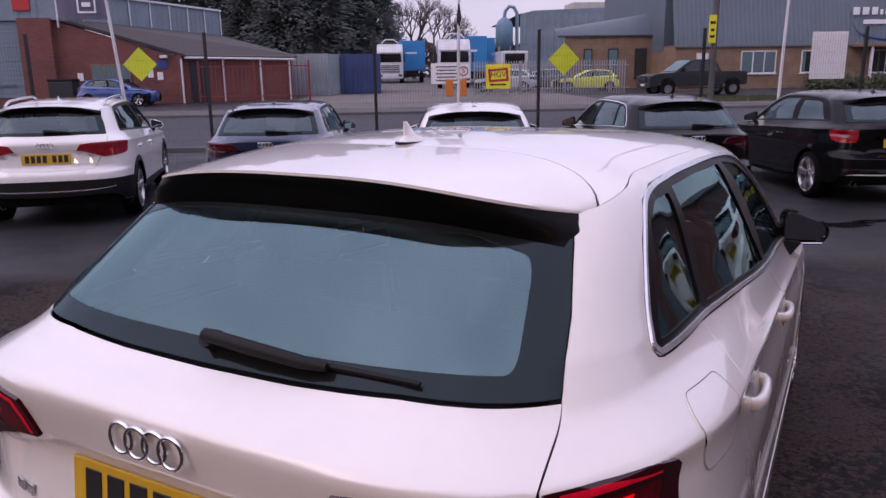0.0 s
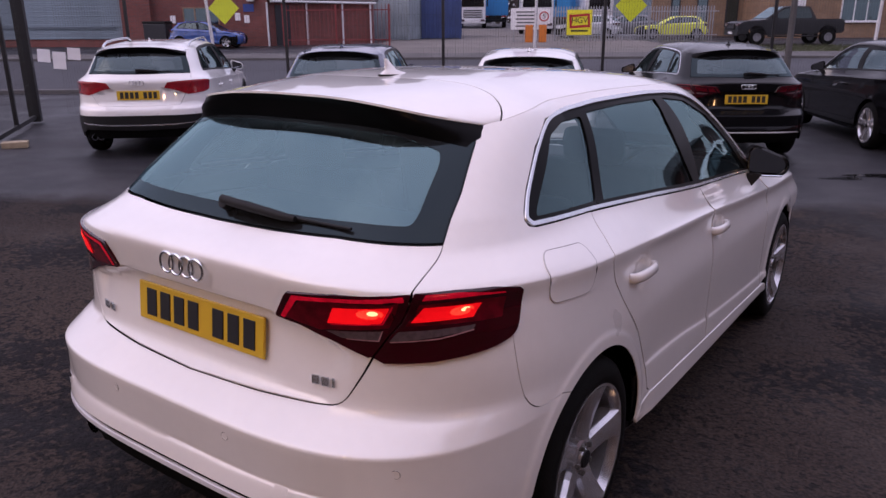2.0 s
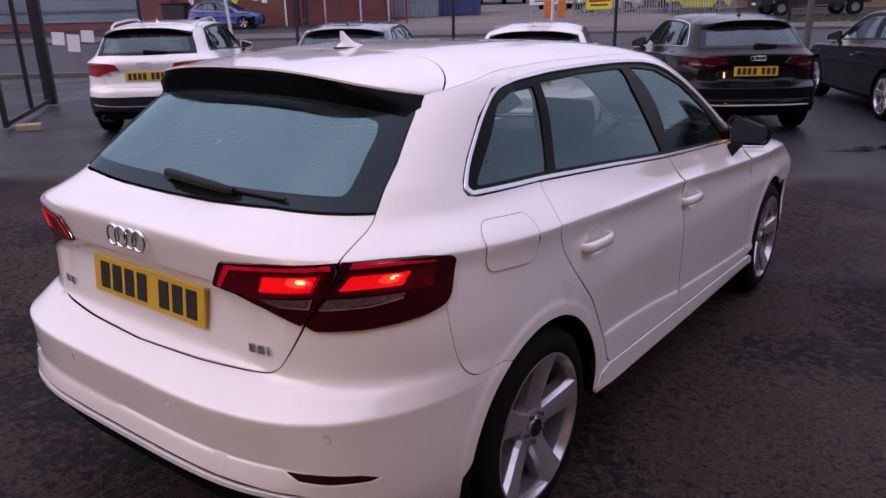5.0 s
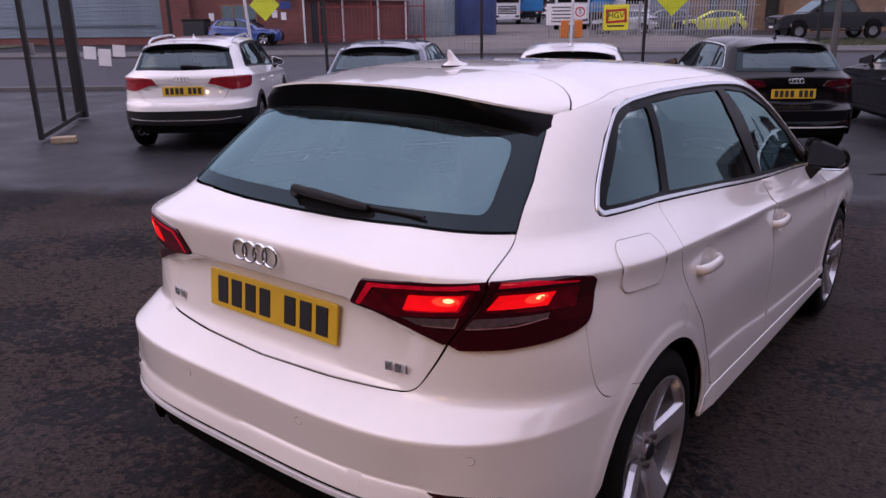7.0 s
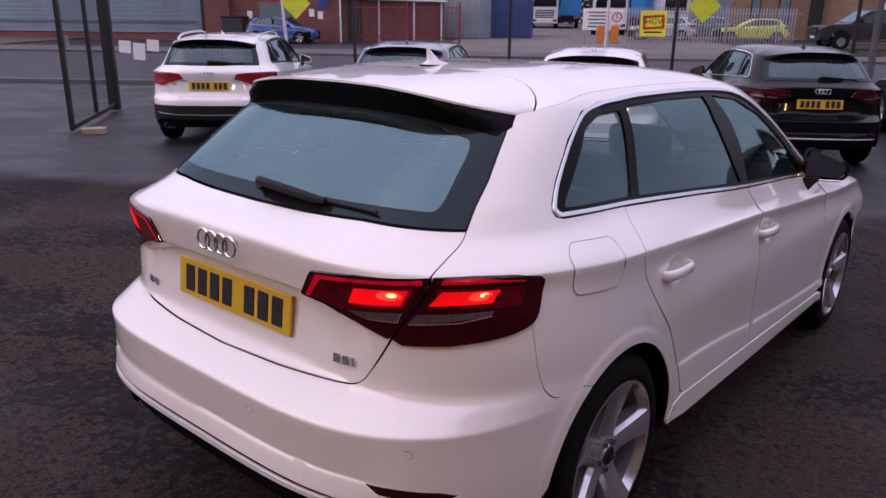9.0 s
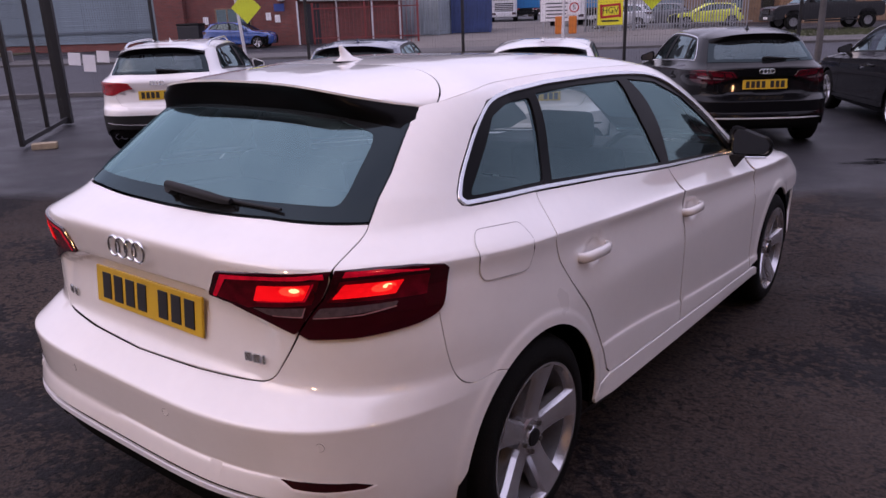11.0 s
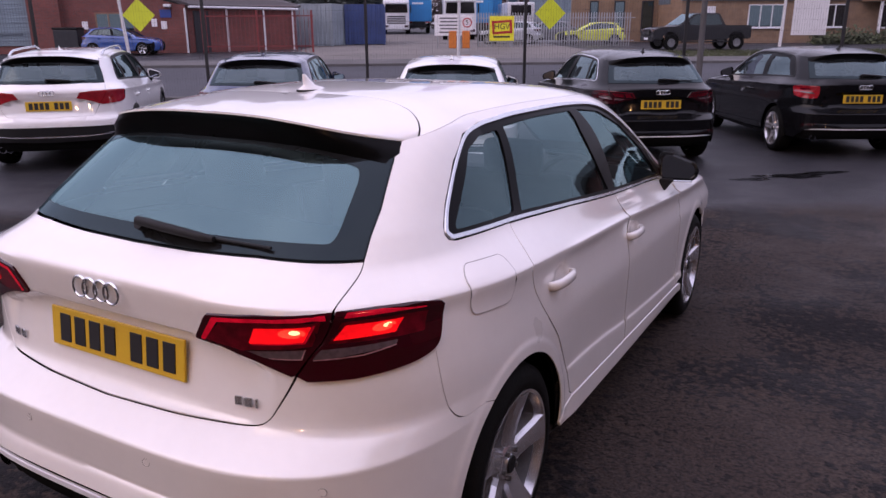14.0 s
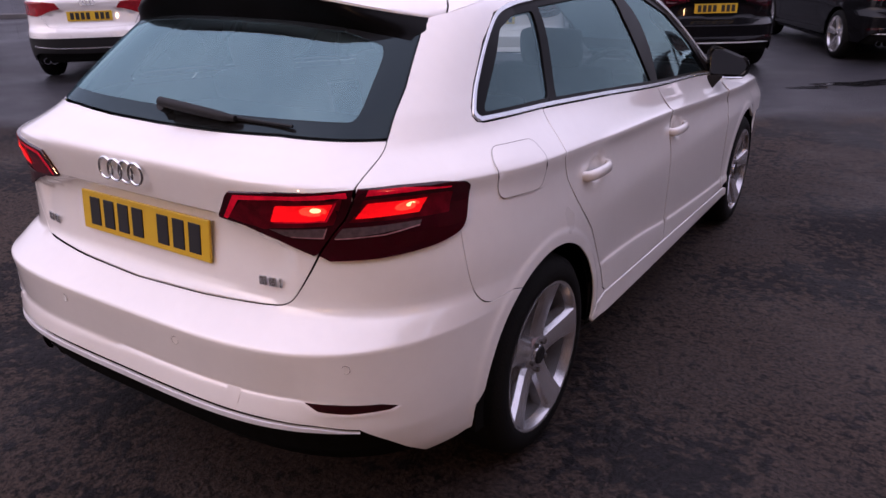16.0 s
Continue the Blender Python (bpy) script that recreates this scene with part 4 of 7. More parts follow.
        for nm, ol in (("inner_tail_lamp", inner), ("outer_tail_lamp", outer))[1 if lamp == "block" else 0:]:
            lampo = add(nm, ol, LENS_RED if lamp == "angled" else LENS_BRIGHT, "red tail lamp", mir, gap=0.001, out=0.008, rim=0.02, step=0.03)
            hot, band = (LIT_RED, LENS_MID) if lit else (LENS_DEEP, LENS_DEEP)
            if lamp == "wedge":
                continue
            if nm[0] == "i":
                if lit:
                    add("red_field", rounded(lines([(0.352, 0.878), (0.410, 0.929)], "x", 3) + lines([(0.50, 0.938), (0.632, 0.945), (0.612, 0.884)], "x", 3) + lines([(0.480, 0.868), (0.455, 0.862)], "x", 2), 0.004), LENS_DEEP, "deep red field round the light", mir, lampo, gap=0.0, out=0.0084, rim=0, step=0.03)
                    # highlight line under the light, drawn as its own glowing strip
                    add("bar_highlight", lines([(0.484, 0.8805), (0.600, 0.8915), (0.622, 0.938)], "x", 4) + lines([(0.6185, 0.938), (0.5975, 0.8940), (0.484, 0.8830)], "x", 4), LENS_MID, "painted highlight line under the light", mir, lampo, gap=0.0, out=0.0091, rim=0, step=0.03)
                    add("strip_edge", lines([(0.520, 0.8495), (0.592, 0.8515), (0.6005, 0.877)], "x", 4) + lines([(0.5985, 0.877), (0.590, 0.8535), (0.520, 0.8515)], "x", 4), LENS_PALE, "pale edge of the reversing lens", mir, lampo, gap=0.0, out=0.0104, rim=0, step=0.03)
                add("light_bar", rounded(lines([(0.476, 0.884), (0.497, 0.927)], "x", 2) + lines([(0.616, 0.936), (0.597, 0.895)], "x", 2), 0.006), hot, "lit red light", mir, lampo, gap=0.0, out=0.0104, rim=0, step=0.03)
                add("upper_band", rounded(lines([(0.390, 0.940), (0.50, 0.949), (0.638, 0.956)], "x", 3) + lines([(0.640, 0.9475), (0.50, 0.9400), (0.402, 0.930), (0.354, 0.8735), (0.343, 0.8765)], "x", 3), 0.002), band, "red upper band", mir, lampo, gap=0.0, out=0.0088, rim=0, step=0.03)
                add("inner_panel", rounded(lines([(0.378, 0.880), (0.414, 0.924)], "x", 2) + lines([(0.482, 0.928), (0.462, 0.884)], "x", 2), 0.008), LENS_DEEP, "deep red inner lens", mir, lampo, gap=0.0, out=0.0086, rim=0, step=0.03)
                add("clear_strip", rounded(lines([(0.469, 0.864), (0.598, 0.876)], "x", 3) + lines([(0.590, 0.853), (0.508, 0.851)], "x", 3), 0.004), LENS_CLEAR, "clear reversing lens", mir, lampo, gap=0.0, out=0.0096, rim=0, step=0.03)
                if lit:
                    add("warm_glow", oval(PX, 0.576, 0.918, 0.027, 0.0125, 0.003), LIT_WARM, "warm glow round the bulb", mir, lampo, gap=0.0, out=0.0108, rim=0, step=0.02)
                    add("bulb", oval(PX, 0.582, 0.921, 0.011, 0.0062, 0.001), LIT_HOT, "hot lamp filament", mir, lampo, gap=0.0, out=0.0112, rim=0, step=0.02)
            else:
                if lit:
                    add("red_field", rounded(lines([(0.640, 0.888), (0.664, 0.940), (0.71, 0.941)], "x", 3) + lines([(0.30, 0.938), (0.365, 0.934), (0.355, 0.884), (0.30, 0.884)], "y", 3), 0.004), LENS_DEEP, "deep red field round the light", mir, lampo, gap=0.0, out=0.0084, rim=0, step=0.03)
                    add("strip_edge", lines([(0.613, 0.8495), (0.70, 0.8545)], "x", 4) + lines([(0.283, 0.8660), (0.283, 0.8685)], "y", 2) + lines([(0.70, 0.8570), (0.613, 0.8520)], "x", 4), LENS_PALE, "pale edge of the reversing lens", mir, lampo, gap=0.0, out=0.0104, rim=0, step=0.03)
                add("light_bar", rounded(lines([(0.648, 0.896), (0.669, 0.933)], "x", 2) + lines([(0.300, 0.931), (0.283, 0.896)], "y", 2), 0.006), hot, "lit red light", mir, lampo, gap=0.0, out=0.0104, rim=0, step=0.03)
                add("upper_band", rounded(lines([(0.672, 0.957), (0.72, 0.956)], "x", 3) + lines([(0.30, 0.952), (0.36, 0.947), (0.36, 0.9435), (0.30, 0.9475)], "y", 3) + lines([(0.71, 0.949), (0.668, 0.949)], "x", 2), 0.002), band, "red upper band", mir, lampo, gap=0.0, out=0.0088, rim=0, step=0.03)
                add("clear_strip", rounded(lines([(0.611, 0.851), (0.628, 0.875)], "x", 2) + lines([(0.288, 0.878), (0.281, 0.867)], "y", 2), 0.004), LENS_CLEAR, "clear reversing lens", mir, lampo, gap=0.0, out=0.0096, rim=0, step=0.03)
                if lit:
                    add("warm_glow", oval(PY, 0.258, 0.917, 0.024, 0.0125, 0.004), LIT_WARM, "warm glow round the bulb", mir, lampo, gap=0.0, out=0.0108, rim=0, step=0.02)
                    add("bulb", oval(PY, 0.264, 0.920, 0.009, 0.0062, 0.002), LIT_HOT, "hot lamp filament", mir, lampo, gap=0.0, out=0.0112, rim=0, step=0.02)
        # reflector, sensors
        refl = lines([(0.592, 0.4705), (0.659, 0.470), (0.735, 0.459)], "x", 3) + lines([(0.178, 0.446), (0.160, 0.440)], "y", 2) + lines([(0.686, 0.442), (0.623, 0.451)], "x", 3)
        add("reflector", rounded(refl, 0.003), REFLECTOR, "dark red reflector", mir, gap=0.0, out=0.001, step=0.03)
        add("reflector_lip", lines([(0.584, 0.472), (0.620, 0.448), (0.686, 0.439)], "x", 4) + lines([(0.165, 0.437), (0.184, 0.444), (0.188, 0.438), (0.165, 0.430)], "y", 2) + lines([(0.69, 0.431), (0.612, 0.440), (0.574, 0.468)], "x", 4), paint, "raised lip under the reflector", mir, gap=0.0, out=0.0015, rim=0.008, step=0.03)
        for sx in (0.231, 0.679):
            c = s.point(np.array([s.from_x(sx, 0.56)]), np.array([0.56]))[0]
            nrm = Vector((0.12 if sx < 0.4 else 0.55, -1, -0.05)).normalized()
            q_ = nrm.to_track_quat("Z", "Y").to_matrix().to_4x4()
            bm = lathe_bm([(-0.004, 0.0105), (0.0010, 0.0105), (0.0013, 0.0098), (0.0005, 0.0095), (0.0007, 0.0)], 24, axis="z")
            part("parking_sensor", bm, paint, bumper, m=Matrix.Diagonal((sd, 1, 1, 1)) @ Matrix.Translation(c) @ q_)
            part("sensor_ring", lathe_bm([(0.0006, 0.0112), (0.0012, 0.0109), (0.0012, 0.0103), (0.0005, 0.0100)], 24, axis="z"), TRIM, bumper, m=Matrix.Diagonal((sd, 1, 1, 1)) @ Matrix.Translation(c) @ q_)
        if full and not mir:
            flap = rounded([PY(0.518, 0.878), PY(0.736, 0.864), PY(0.765, 0.988), PY(0.553, 0.997)], 0.045, seg=7)
            add("fuel_flap", flap, paint, "painted fuel flap", mir, out=0.0030, gap=0.0, rim=0.006, step=0.02)
            add("flap_joint", [(a / MSCALE, b) for a, b in shrunk([(a * MSCALE, b) for a, b in flap], -0.0003)], DARK, "dark joint round the flap", mir, holes=[[(a / MSCALE, b) for a, b in shrunk([(a * MSCALE, b) for a, b in flap], 0.0006)]], gap=0.0, out=0.0034, rim=0, step=0.015)
        for y in ((1.13, 2.03) if doors == 5 else (1.72,)):
            handle(car, paint, y, sd)
        prong_mirror(car, paint, sd, mirror_cover)
        # wheels and their openings
        for yh in (HUB_R, HUB_F):
            alloy_wheel(car, sd * 0.862, yh, HUB_Z + 0.004, sd, full=full, rim_mat=rim_mat)
            bm = bmesh.new()
            k = 20
            ring = []
            for xx, rr in ((0.850, 0.357), (0.842, 0.385), (0.58, 0.385), (0.58, 0.12)):
                ring.append([bm.verts.new((sd * xx, yh + rr * math.cos(radians(-6 + 194 * i / k)), HUB_Z + rr * math.sin(radians(-6 + 194 * i / k)))) for i in range(k + 1)])
            for r0, r1 in zip(ring, ring[1:]):
                for i in range(k):
                    bm.faces.new((r0[i], r0[i + 1], r1[i + 1], r1[i]))
            part("wheel_housing", bm, TRIM if plastic else DARK, car, "dark wheel housing")
            if plastic:
                a0, a1 = (0, 197) if yh < 1 else (-3, 180)
                ring2 = arch(yh, HUB_Z, ARCH + 0.002, a0, a1) + arch(yh, HUB_Z, ARCH + 0.062, a1, a0)
                add("arch_moulding", ring2, TRIM, "black wheel-arch moulding", mir, gap=0.0, out=0.008, step=0.05)
    # roof, spoiler and glass
    part("roof", roof_bm(0.861 - SHIFT, 2.33, 0.02, 0.0, 0.165, 26, 48), paint, car, "painted roof", smooth=True)
    spoiler = part("spoiler", spoiler_bm(), paint, car, "painted roof spoiler", smooth=True)
    part("spoiler_underside", underside_bm(), PILLAR, spoiler, "black underside of the spoiler", smooth=True)
    for sd in (-1, 1):
        part("spoiler_blade", blade_bm(sd), PILLAR, spoiler, "gloss black side blade")
    glass_half = lines([(0, 1.044), (0.2, 1.046), (0.40, 1.052), (0.626, 1.046)], "x") + lines([(0.626, 1.046), (0.598, 1.15), (0.552, 1.27)], "x")[1:] + lines([(0.552, 1.27), (0.3, 1.305), (0, 1.31)], "x")[1:]
    pane_half = lines([(0, 1.078), (0.2, 1.080), (0.40, 1.082)], "x") + rounded([PX(0.42, 1.082), PX(0.560, 1.080), PX(0.512, 1.235), PX(0.40, 1.265)], 0.05, [1, 2]) + lines([(0.38, 1.268), (0.2, 1.280), (0, 1.283)], "x")
    rear_frame = add("rear_window", both_sides(glass_half), FRIT, "black border of the rear window", holes=[both_sides(pane_half)], gap=0.0005, out=0.0, rim=0.006)
    add("pane", both_sides(pane_half), gl_r, "tinted heated rear glass", parent=rear_frame, gap=0.0, out=-0.001, rim=0, step=0.05)
    part("brake_light", box_bm(0.30, 0.012, 0.010, 0, 0.475 - SHIFT, 1.340, bevel=0.003), LENS_RED, car, "high brake light")
    # windscreen, bonnet, nose
    span = lambda a, b, z, n=12: [(a + (b - a) * i / n, z) for i in range(n + 1)]
    add("windscreen", span(4.75, 7.25, 0.975) + span(7.15, 4.85, 1.352), gl_r, "windscreen glass", gap=0.003, rim=0.004, step=0.06)
    add("bonnet", span(4.12, 7.88, 0.80) + span(7.88, 4.12, 0.955), paint, "painted bonnet", step=0.04, out=0.0)
    add("front_bumper", span(4.75, 7.25, 0.22) + span(7.3, 4.7, 0.795), paint, "painted front bumper", step=0.06)
    add("scuttle", span(4.7, 7.3, 0.952) + span(7.25, 4.75, 0.98), TRIM, "black scuttle", out=-0.006, step=0.06)
    # dark lining behind the joints, near-black to carry their shade in its colour
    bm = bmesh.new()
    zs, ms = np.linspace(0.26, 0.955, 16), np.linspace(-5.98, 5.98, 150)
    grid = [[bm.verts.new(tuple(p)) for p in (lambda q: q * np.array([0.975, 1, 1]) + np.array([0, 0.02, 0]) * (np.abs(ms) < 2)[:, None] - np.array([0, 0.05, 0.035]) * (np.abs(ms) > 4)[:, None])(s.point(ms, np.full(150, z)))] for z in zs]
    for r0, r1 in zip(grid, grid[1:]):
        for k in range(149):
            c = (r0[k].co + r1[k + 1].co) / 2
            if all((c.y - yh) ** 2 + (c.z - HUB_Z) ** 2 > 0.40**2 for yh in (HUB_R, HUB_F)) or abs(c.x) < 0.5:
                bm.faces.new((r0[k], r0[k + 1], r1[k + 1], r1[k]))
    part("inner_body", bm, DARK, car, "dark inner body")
    part("floor_pan", box_bm(1.36, 3.7, 0.05, 0, 2.25, 0.22), DARK, car)
    part("parcel_shelf", box_bm(1.25, 0.62, 0.02, 0, 0.62, 0.93, bevel=0.005), CABIN, car, "dark parcel shelf")
    part("headlining", roof_bm(0.88, 2.08, 0.006, 0.03, 0, 6, 10), HEADLINING, car, "pale headlining", m=Matrix.Translation((0, 0, -0.035)))
    for x, y, w in ((-0.38, 1.95, 0.5), (0.38, 1.95, 0.5), (-0.40, 1.12, 0.52), (0.40, 1.12, 0.52)):
        back = box_bm(w, 0.12, 0.62, 0, 0, 0, bevel=0.045)
        seat = part("seat", back, SEAT, car, "dark cloth seat back", Matrix.Translation((x, y, 0.45)) @ pose(0, 0, 0, 14, 0, 0), smooth=True)
        part("headrest", box_bm(0.26, 0.09, 0.15, 0, 0, 0.62, bevel=0.04), SEAT, seat, smooth=True)
    part("dashboard", box_bm(1.36, 0.5, 0.22, 0, 2.85, 0.72, bevel=0.06), CABIN, car, "dark dashboard")
    part("steering_wheel", tube_bm([(0.18 * math.cos(a), 0.06 * math.sin(a), 0.18 * math.sin(a)) for a in [k * math.pi / 10 for k in range(20)]], 0.016, 8, closed=True), CABIN, car, m=Matrix.Translation((0.38, 2.50, 0.86)))
    # wiper, badge, plate, fin
    pv = s.point(np.array([0.0]), np.array([1.085]))[0]
    arm = bmesh.new()
    tube_bm([(0.0, pv[1] - 0.006, 1.075), (0.0, pv[1] - 0.034, 1.088)], [0.021, 0.017], 12, arm)
    g = lambda x, z, o: tuple(s.point(np.array([s.from_x(x, z)]), np.array([z]))[0] + np.array([0, -o * 0.75, o * 0.66]))
    tube_bm([g(0.0, 1.074, 0.032), g(0.10, 1.070, 0.028), g(0.22, 1.066, 0.020), g(0.265, 1.066, 0.015)], [0.013, 0.014, 0.0125, 0.008], 8, arm)
    wiper = part("rear_wiper", arm, TRIM, car, "black rear wiper", smooth=True)
    part("wiper_blade", tube_bm([g(0.02, 1.072, 0.010), g(0.20, 1.070, 0.010), g(0.43, 1.064, 0.010)], [0.006, 0.0065, 0.0045], 6), TRIM, wiper)
    if full or group:
        for k in range(4):
            xr = (k - 1.5) * 0.0405
            yb = float(s.rear(0.94)) - 0.006
            part("badge_ring", tube_bm([(xr + 0.0275 * math.cos(a), yb - 0.002 * (k % 2), 0.940 + 0.0275 * math.sin(a)) for a in [2 * math.pi * i / 28 for i in range(28)]], 0.0042, 8, closed=True), CHROME, tailgate, smooth=True)
    else:
        part("badge", box_bm(0.16, 0.006, 0.03, 0, float(s.rear(0.94)) - 0.004, 0.925, bevel=0.002), CHROME, tailgate)
    if full:
        for x0, ws in ((-0.485, (0.034, 0.030)), (0.414, (0.020, 0.020, 0.007))):
            xx = x0
            for w in ws:
                z = 0.708 if x0 < 0 else 0.709
                yb = float(s.point(np.array([s.from_x(xx, z)]), np.array([z]))[0][1])
                part("badge_letter_bar", box_bm(w, 0.005, 0.024, 0, 0, 0, bevel=0.002), SATIN, tailgate, m=Matrix.Translation((xx + w / 2, yb - 0.004, z)) @ pose(0, 0, 0, 0, 0, 14 if x0 > 0 else -14))
                xx += w + 0.008
        add("tow_cover", rounded([PX(0.375, 0.437), PX(0.422, 0.437), PX(0.428, 0.474), PX(0.38, 0.474)], 0.008), paint, "square towing-eye cover", parent=bumper, gap=0.0, out=0.0012, rim=0.004, step=0.02)
    if plate:
        number_plate(car, Matrix.Translation((0, float(s.rear(0.79)) + 0.004, 0.732)) @ pose(0, 0, 0, -4, 0, 0), PLATE_YELLOW, bars)
    fin = bmesh.new()
    ring_a = [(0.029 * math.cos(t), 0.072 * math.sin(t)) for t in [2 * math.pi * k / 16 for k in range(16)]]
    layers = [(1.0, 0.0, 0.0), (0.9, 0.008, -0.002), (0.42, 0.022, -0.022), (0.25, 0.045, -0.042), (0.10, 0.066, -0.056)]
    layers = [(k, h * 0.82, o * 0.82) for k, h, o in layers]
    vs = [[fin.verts.new((x * k * (1 if h < 0.01 else 0.8), y * k + o, h)) for x, y in ring_a] for k, h, o in layers]
    for r0, r1 in zip(vs, vs[1:]):
        for k in range(16):
            fin.faces.new((r0[k], r0[(k + 1) % 16], r1[(k + 1) % 16], r1[k]))
    fin.faces.new(vs[-1])
    part("aerial_fin", fin, paint, car, "painted roof aerial fin", Matrix.Translation((0, 0.94, float(ROOF_EDGE(0.94) + ROOF_CROWN(0.94)) - 0.004)), smooth=True)
    part("aerial_gasket", prism_bm([(0.032 * math.cos(t), 0.078 * math.sin(t)) for t in [2 * math.pi * k / 20 for k in range(20)]], 0.006), TRIM, car, "thin black gasket under the fin", Matrix.Translation((0, 0.94, float(ROOF_EDGE(0.94) + ROOF_CROWN(0.94)) - 0.007)) @ pose(0, 0, 0, 90, 0, 0))
    for xx in (-0.62, -0.545):
        part("exhaust_tip", lathe_bm([(-0.02, 0.034), (-0.02, 0.038), (0.12, 0.036), (0.12, 0.03), (-0.0, 0.03)], 24, axis="y"), CHROME, car, "round chrome exhaust tip", Matrix.Translation((xx + 0.02, 0.11, 0.275)))
    if rails:
        for sd in (-1, 1):
            pts = [(sd * 0.545, y, float(ROOF_EDGE(y)) + 0.02 + 0.045 * min(1, (y - 0.70) / 0.15, (2.05 - y) / 0.15)) for y in [0.70 + 1.35 * i / 14 for i in range(15)]]
            part("roof_rail", tube_bm(pts, 0.015, 8), SATIN, car, "silver roof rail", smooth=True)
    return car


# ---- the yard's ground ----
TURN = radians(33)


def yard(u, v, z=0.0):
    """A place from the row's own axes: u along the row of cars, v across the road."""
    return Vector((u * math.cos(TURN) - v * math.sin(TURN), u * math.sin(TURN) + v * math.cos(TURN), z))


SLOPE = math.tan(radians(2.4))
fall = curve_through([-60, -8, -4, 0, 3.7, 5.0, 6.5, 9.0, 12, 60], [0.30, 0.30, 4 * SLOPE, 0.0, -3.7 * SLOPE, -0.200, -0.205, -0.18, -0.17, -0.17])
rise = curve_through([-60, 14, 20, 30, 38, 50, 75, 120, 900], [0.0, 0.0, 0.05, 0.36, 0.50, 0.60, 1.05, 1.25, 1.25])


def ground_z(x, y):
    v = -x * math.sin(TURN) + y * math.cos(TURN)
    near = max(0.0, 1 - max(0.0, abs(x) - 2.0) / 6.0)
    f = float(fall(y))
    return f * near + (f if y > 3.7 else max(f, -0.19) if y > -1 else f) * (1 - near) + float(rise(v))


def on_ground(u, v, turn=0.0, lift=0.0, scale=(1, 1, 1)):
    p = yard(u, v)
    return Matrix.Translation((p.x, p.y, ground_z(p.x, p.y) + lift)) @ Matrix.Rotation(TURN + radians(turn), 4, "Z") @ Matrix.Diagonal((*scale, 1))


WASHED = 5.3


def asphalt_material():
    """Damp tarmac: dark binder, brown mud film, stone grains, darker wet patches."""
    mat = bpy.data.materials.new("damp_asphalt")
    mat.use_nodes = True
    n, l = mat.node_tree.nodes, mat.node_tree.links
    b = n["Principled BSDF"]
    co = n.new("ShaderNodeTexCoord")

    def noise_tex(scale, detail=5.0, rough=0.55):
        t = n.new("ShaderNodeTexNoise")
        t.inputs["Scale"].default_value, t.inputs["Detail"].default_value, t.inputs["Roughness"].default_value = scale, detail, rough
        l.new(co.outputs["Object"], t.inputs["Vector"])
        return t

    def ramp(src, p0, c0, p1, c1):
        r = n.new("ShaderNodeValToRGB")
        r.color_ramp.elements[0].position, r.color_ramp.elements[0].color = p0, (*c0, 1)
        r.color_ramp.elements[1].position, r.color_ramp.elements[1].color = p1, (*c1, 1)
        l.new(src, r.inputs["Fac"])
        return r

    def mix(fac, a, c, mode="MIX"):
        m = n.new("ShaderNodeMix")
        m.data_type, m.blend_type = "RGBA", mode
        if isinstance(fac, float):
            m.inputs["Factor"].default_value = fac
        else:
            l.new(fac, m.inputs["Factor"])
        l.new(a, m.inputs["A"])
        l.new(c, m.inputs["B"])
        return m.outputs["Result"]
    mud = ramp(noise_tex(0.42, 6).outputs["Fac"], 0.40, (0.0245, 0.0178, 0.0160), 0.62, (0.039, 0.0278, 0.0226))
    # dark pits where the binder shows, crowding together into larger worn patches
    pits, crowd, both = noise_tex(21.0, 3, 0.60), noise_tex(0.85, 5, 0.62), n.new("ShaderNodeMath")
    both.operation = "MULTIPLY_ADD"
    both.inputs[1].default_value = 1.5
    l.new(crowd.outputs["Fac"], both.inputs[0])
    l.new(pits.outputs["Fac"], both.inputs[2])
    worn = n.new("ShaderNodeMath")
    worn.operation = "MULTIPLY"
    worn.inputs[1].default_value = 0.4
    l.new(both.outputs[0], worn.inputs[0])
    patch = ramp(worn.outputs[0], 0.503, (1.0, 1.0, 1.0), 0.535, (0.24, 0.27, 0.38))
    stones = noise_tex(70.0, 4, 0.68)
    grains = ramp(stones.outputs["Fac"], 0.38, (0.40, 0.40, 0.42), 0.62, (1.70, 1.64, 1.55))
    chips = ramp(noise_tex(33.0, 2, 0.5).outputs["Fac"], 0.585, (1.0, 1.0, 1.0), 0.625, (0.34, 0.35, 0.38))
    col = mix(1.0, mud.outputs["Color"], patch.outputs["Color"], "MULTIPLY")
    col = mix(1.0, col, grains.outputs["Color"], "MULTIPLY")
    col = mix(1.0, col, chips.outputs["Color"], "MULTIPLY")
    # the smoother, washed tarmac where the row is parked begins along a ragged line
    wet = noise_tex(0.30, 5)
    across, edge, start = n.new("ShaderNodeVectorMath"), n.new("ShaderNodeMath"), n.new("ShaderNodeMapRange")
    across.operation, edge.operation = "DOT_PRODUCT", "MULTIPLY_ADD"
    across.inputs[1].default_value = (-math.sin(TURN), math.cos(TURN), 0)
    edge.inputs[1].default_value = 1.1
    l.new(co.outputs["Object"], across.inputs[0])
    l.new(noise_tex(1.1, 7, 0.65).outputs["Fac"], edge.inputs[0])
    l.new(across.outputs["Value"], edge.inputs[2])
    start.inputs["From Min"].default_value, start.inputs["From Max"].default_value = WASHED + 0.3, WASHED + 0.8
    l.new(edge.outputs[0], start.inputs["Value"])
    smooth = ramp(noise_tex(1.5, 6).outputs["Fac"], 0.35, (0.024, 0.024, 0.028), 0.65, (0.036, 0.035, 0.039))
    col = mix(start.outputs["Result"], col, smooth.outputs["Color"])
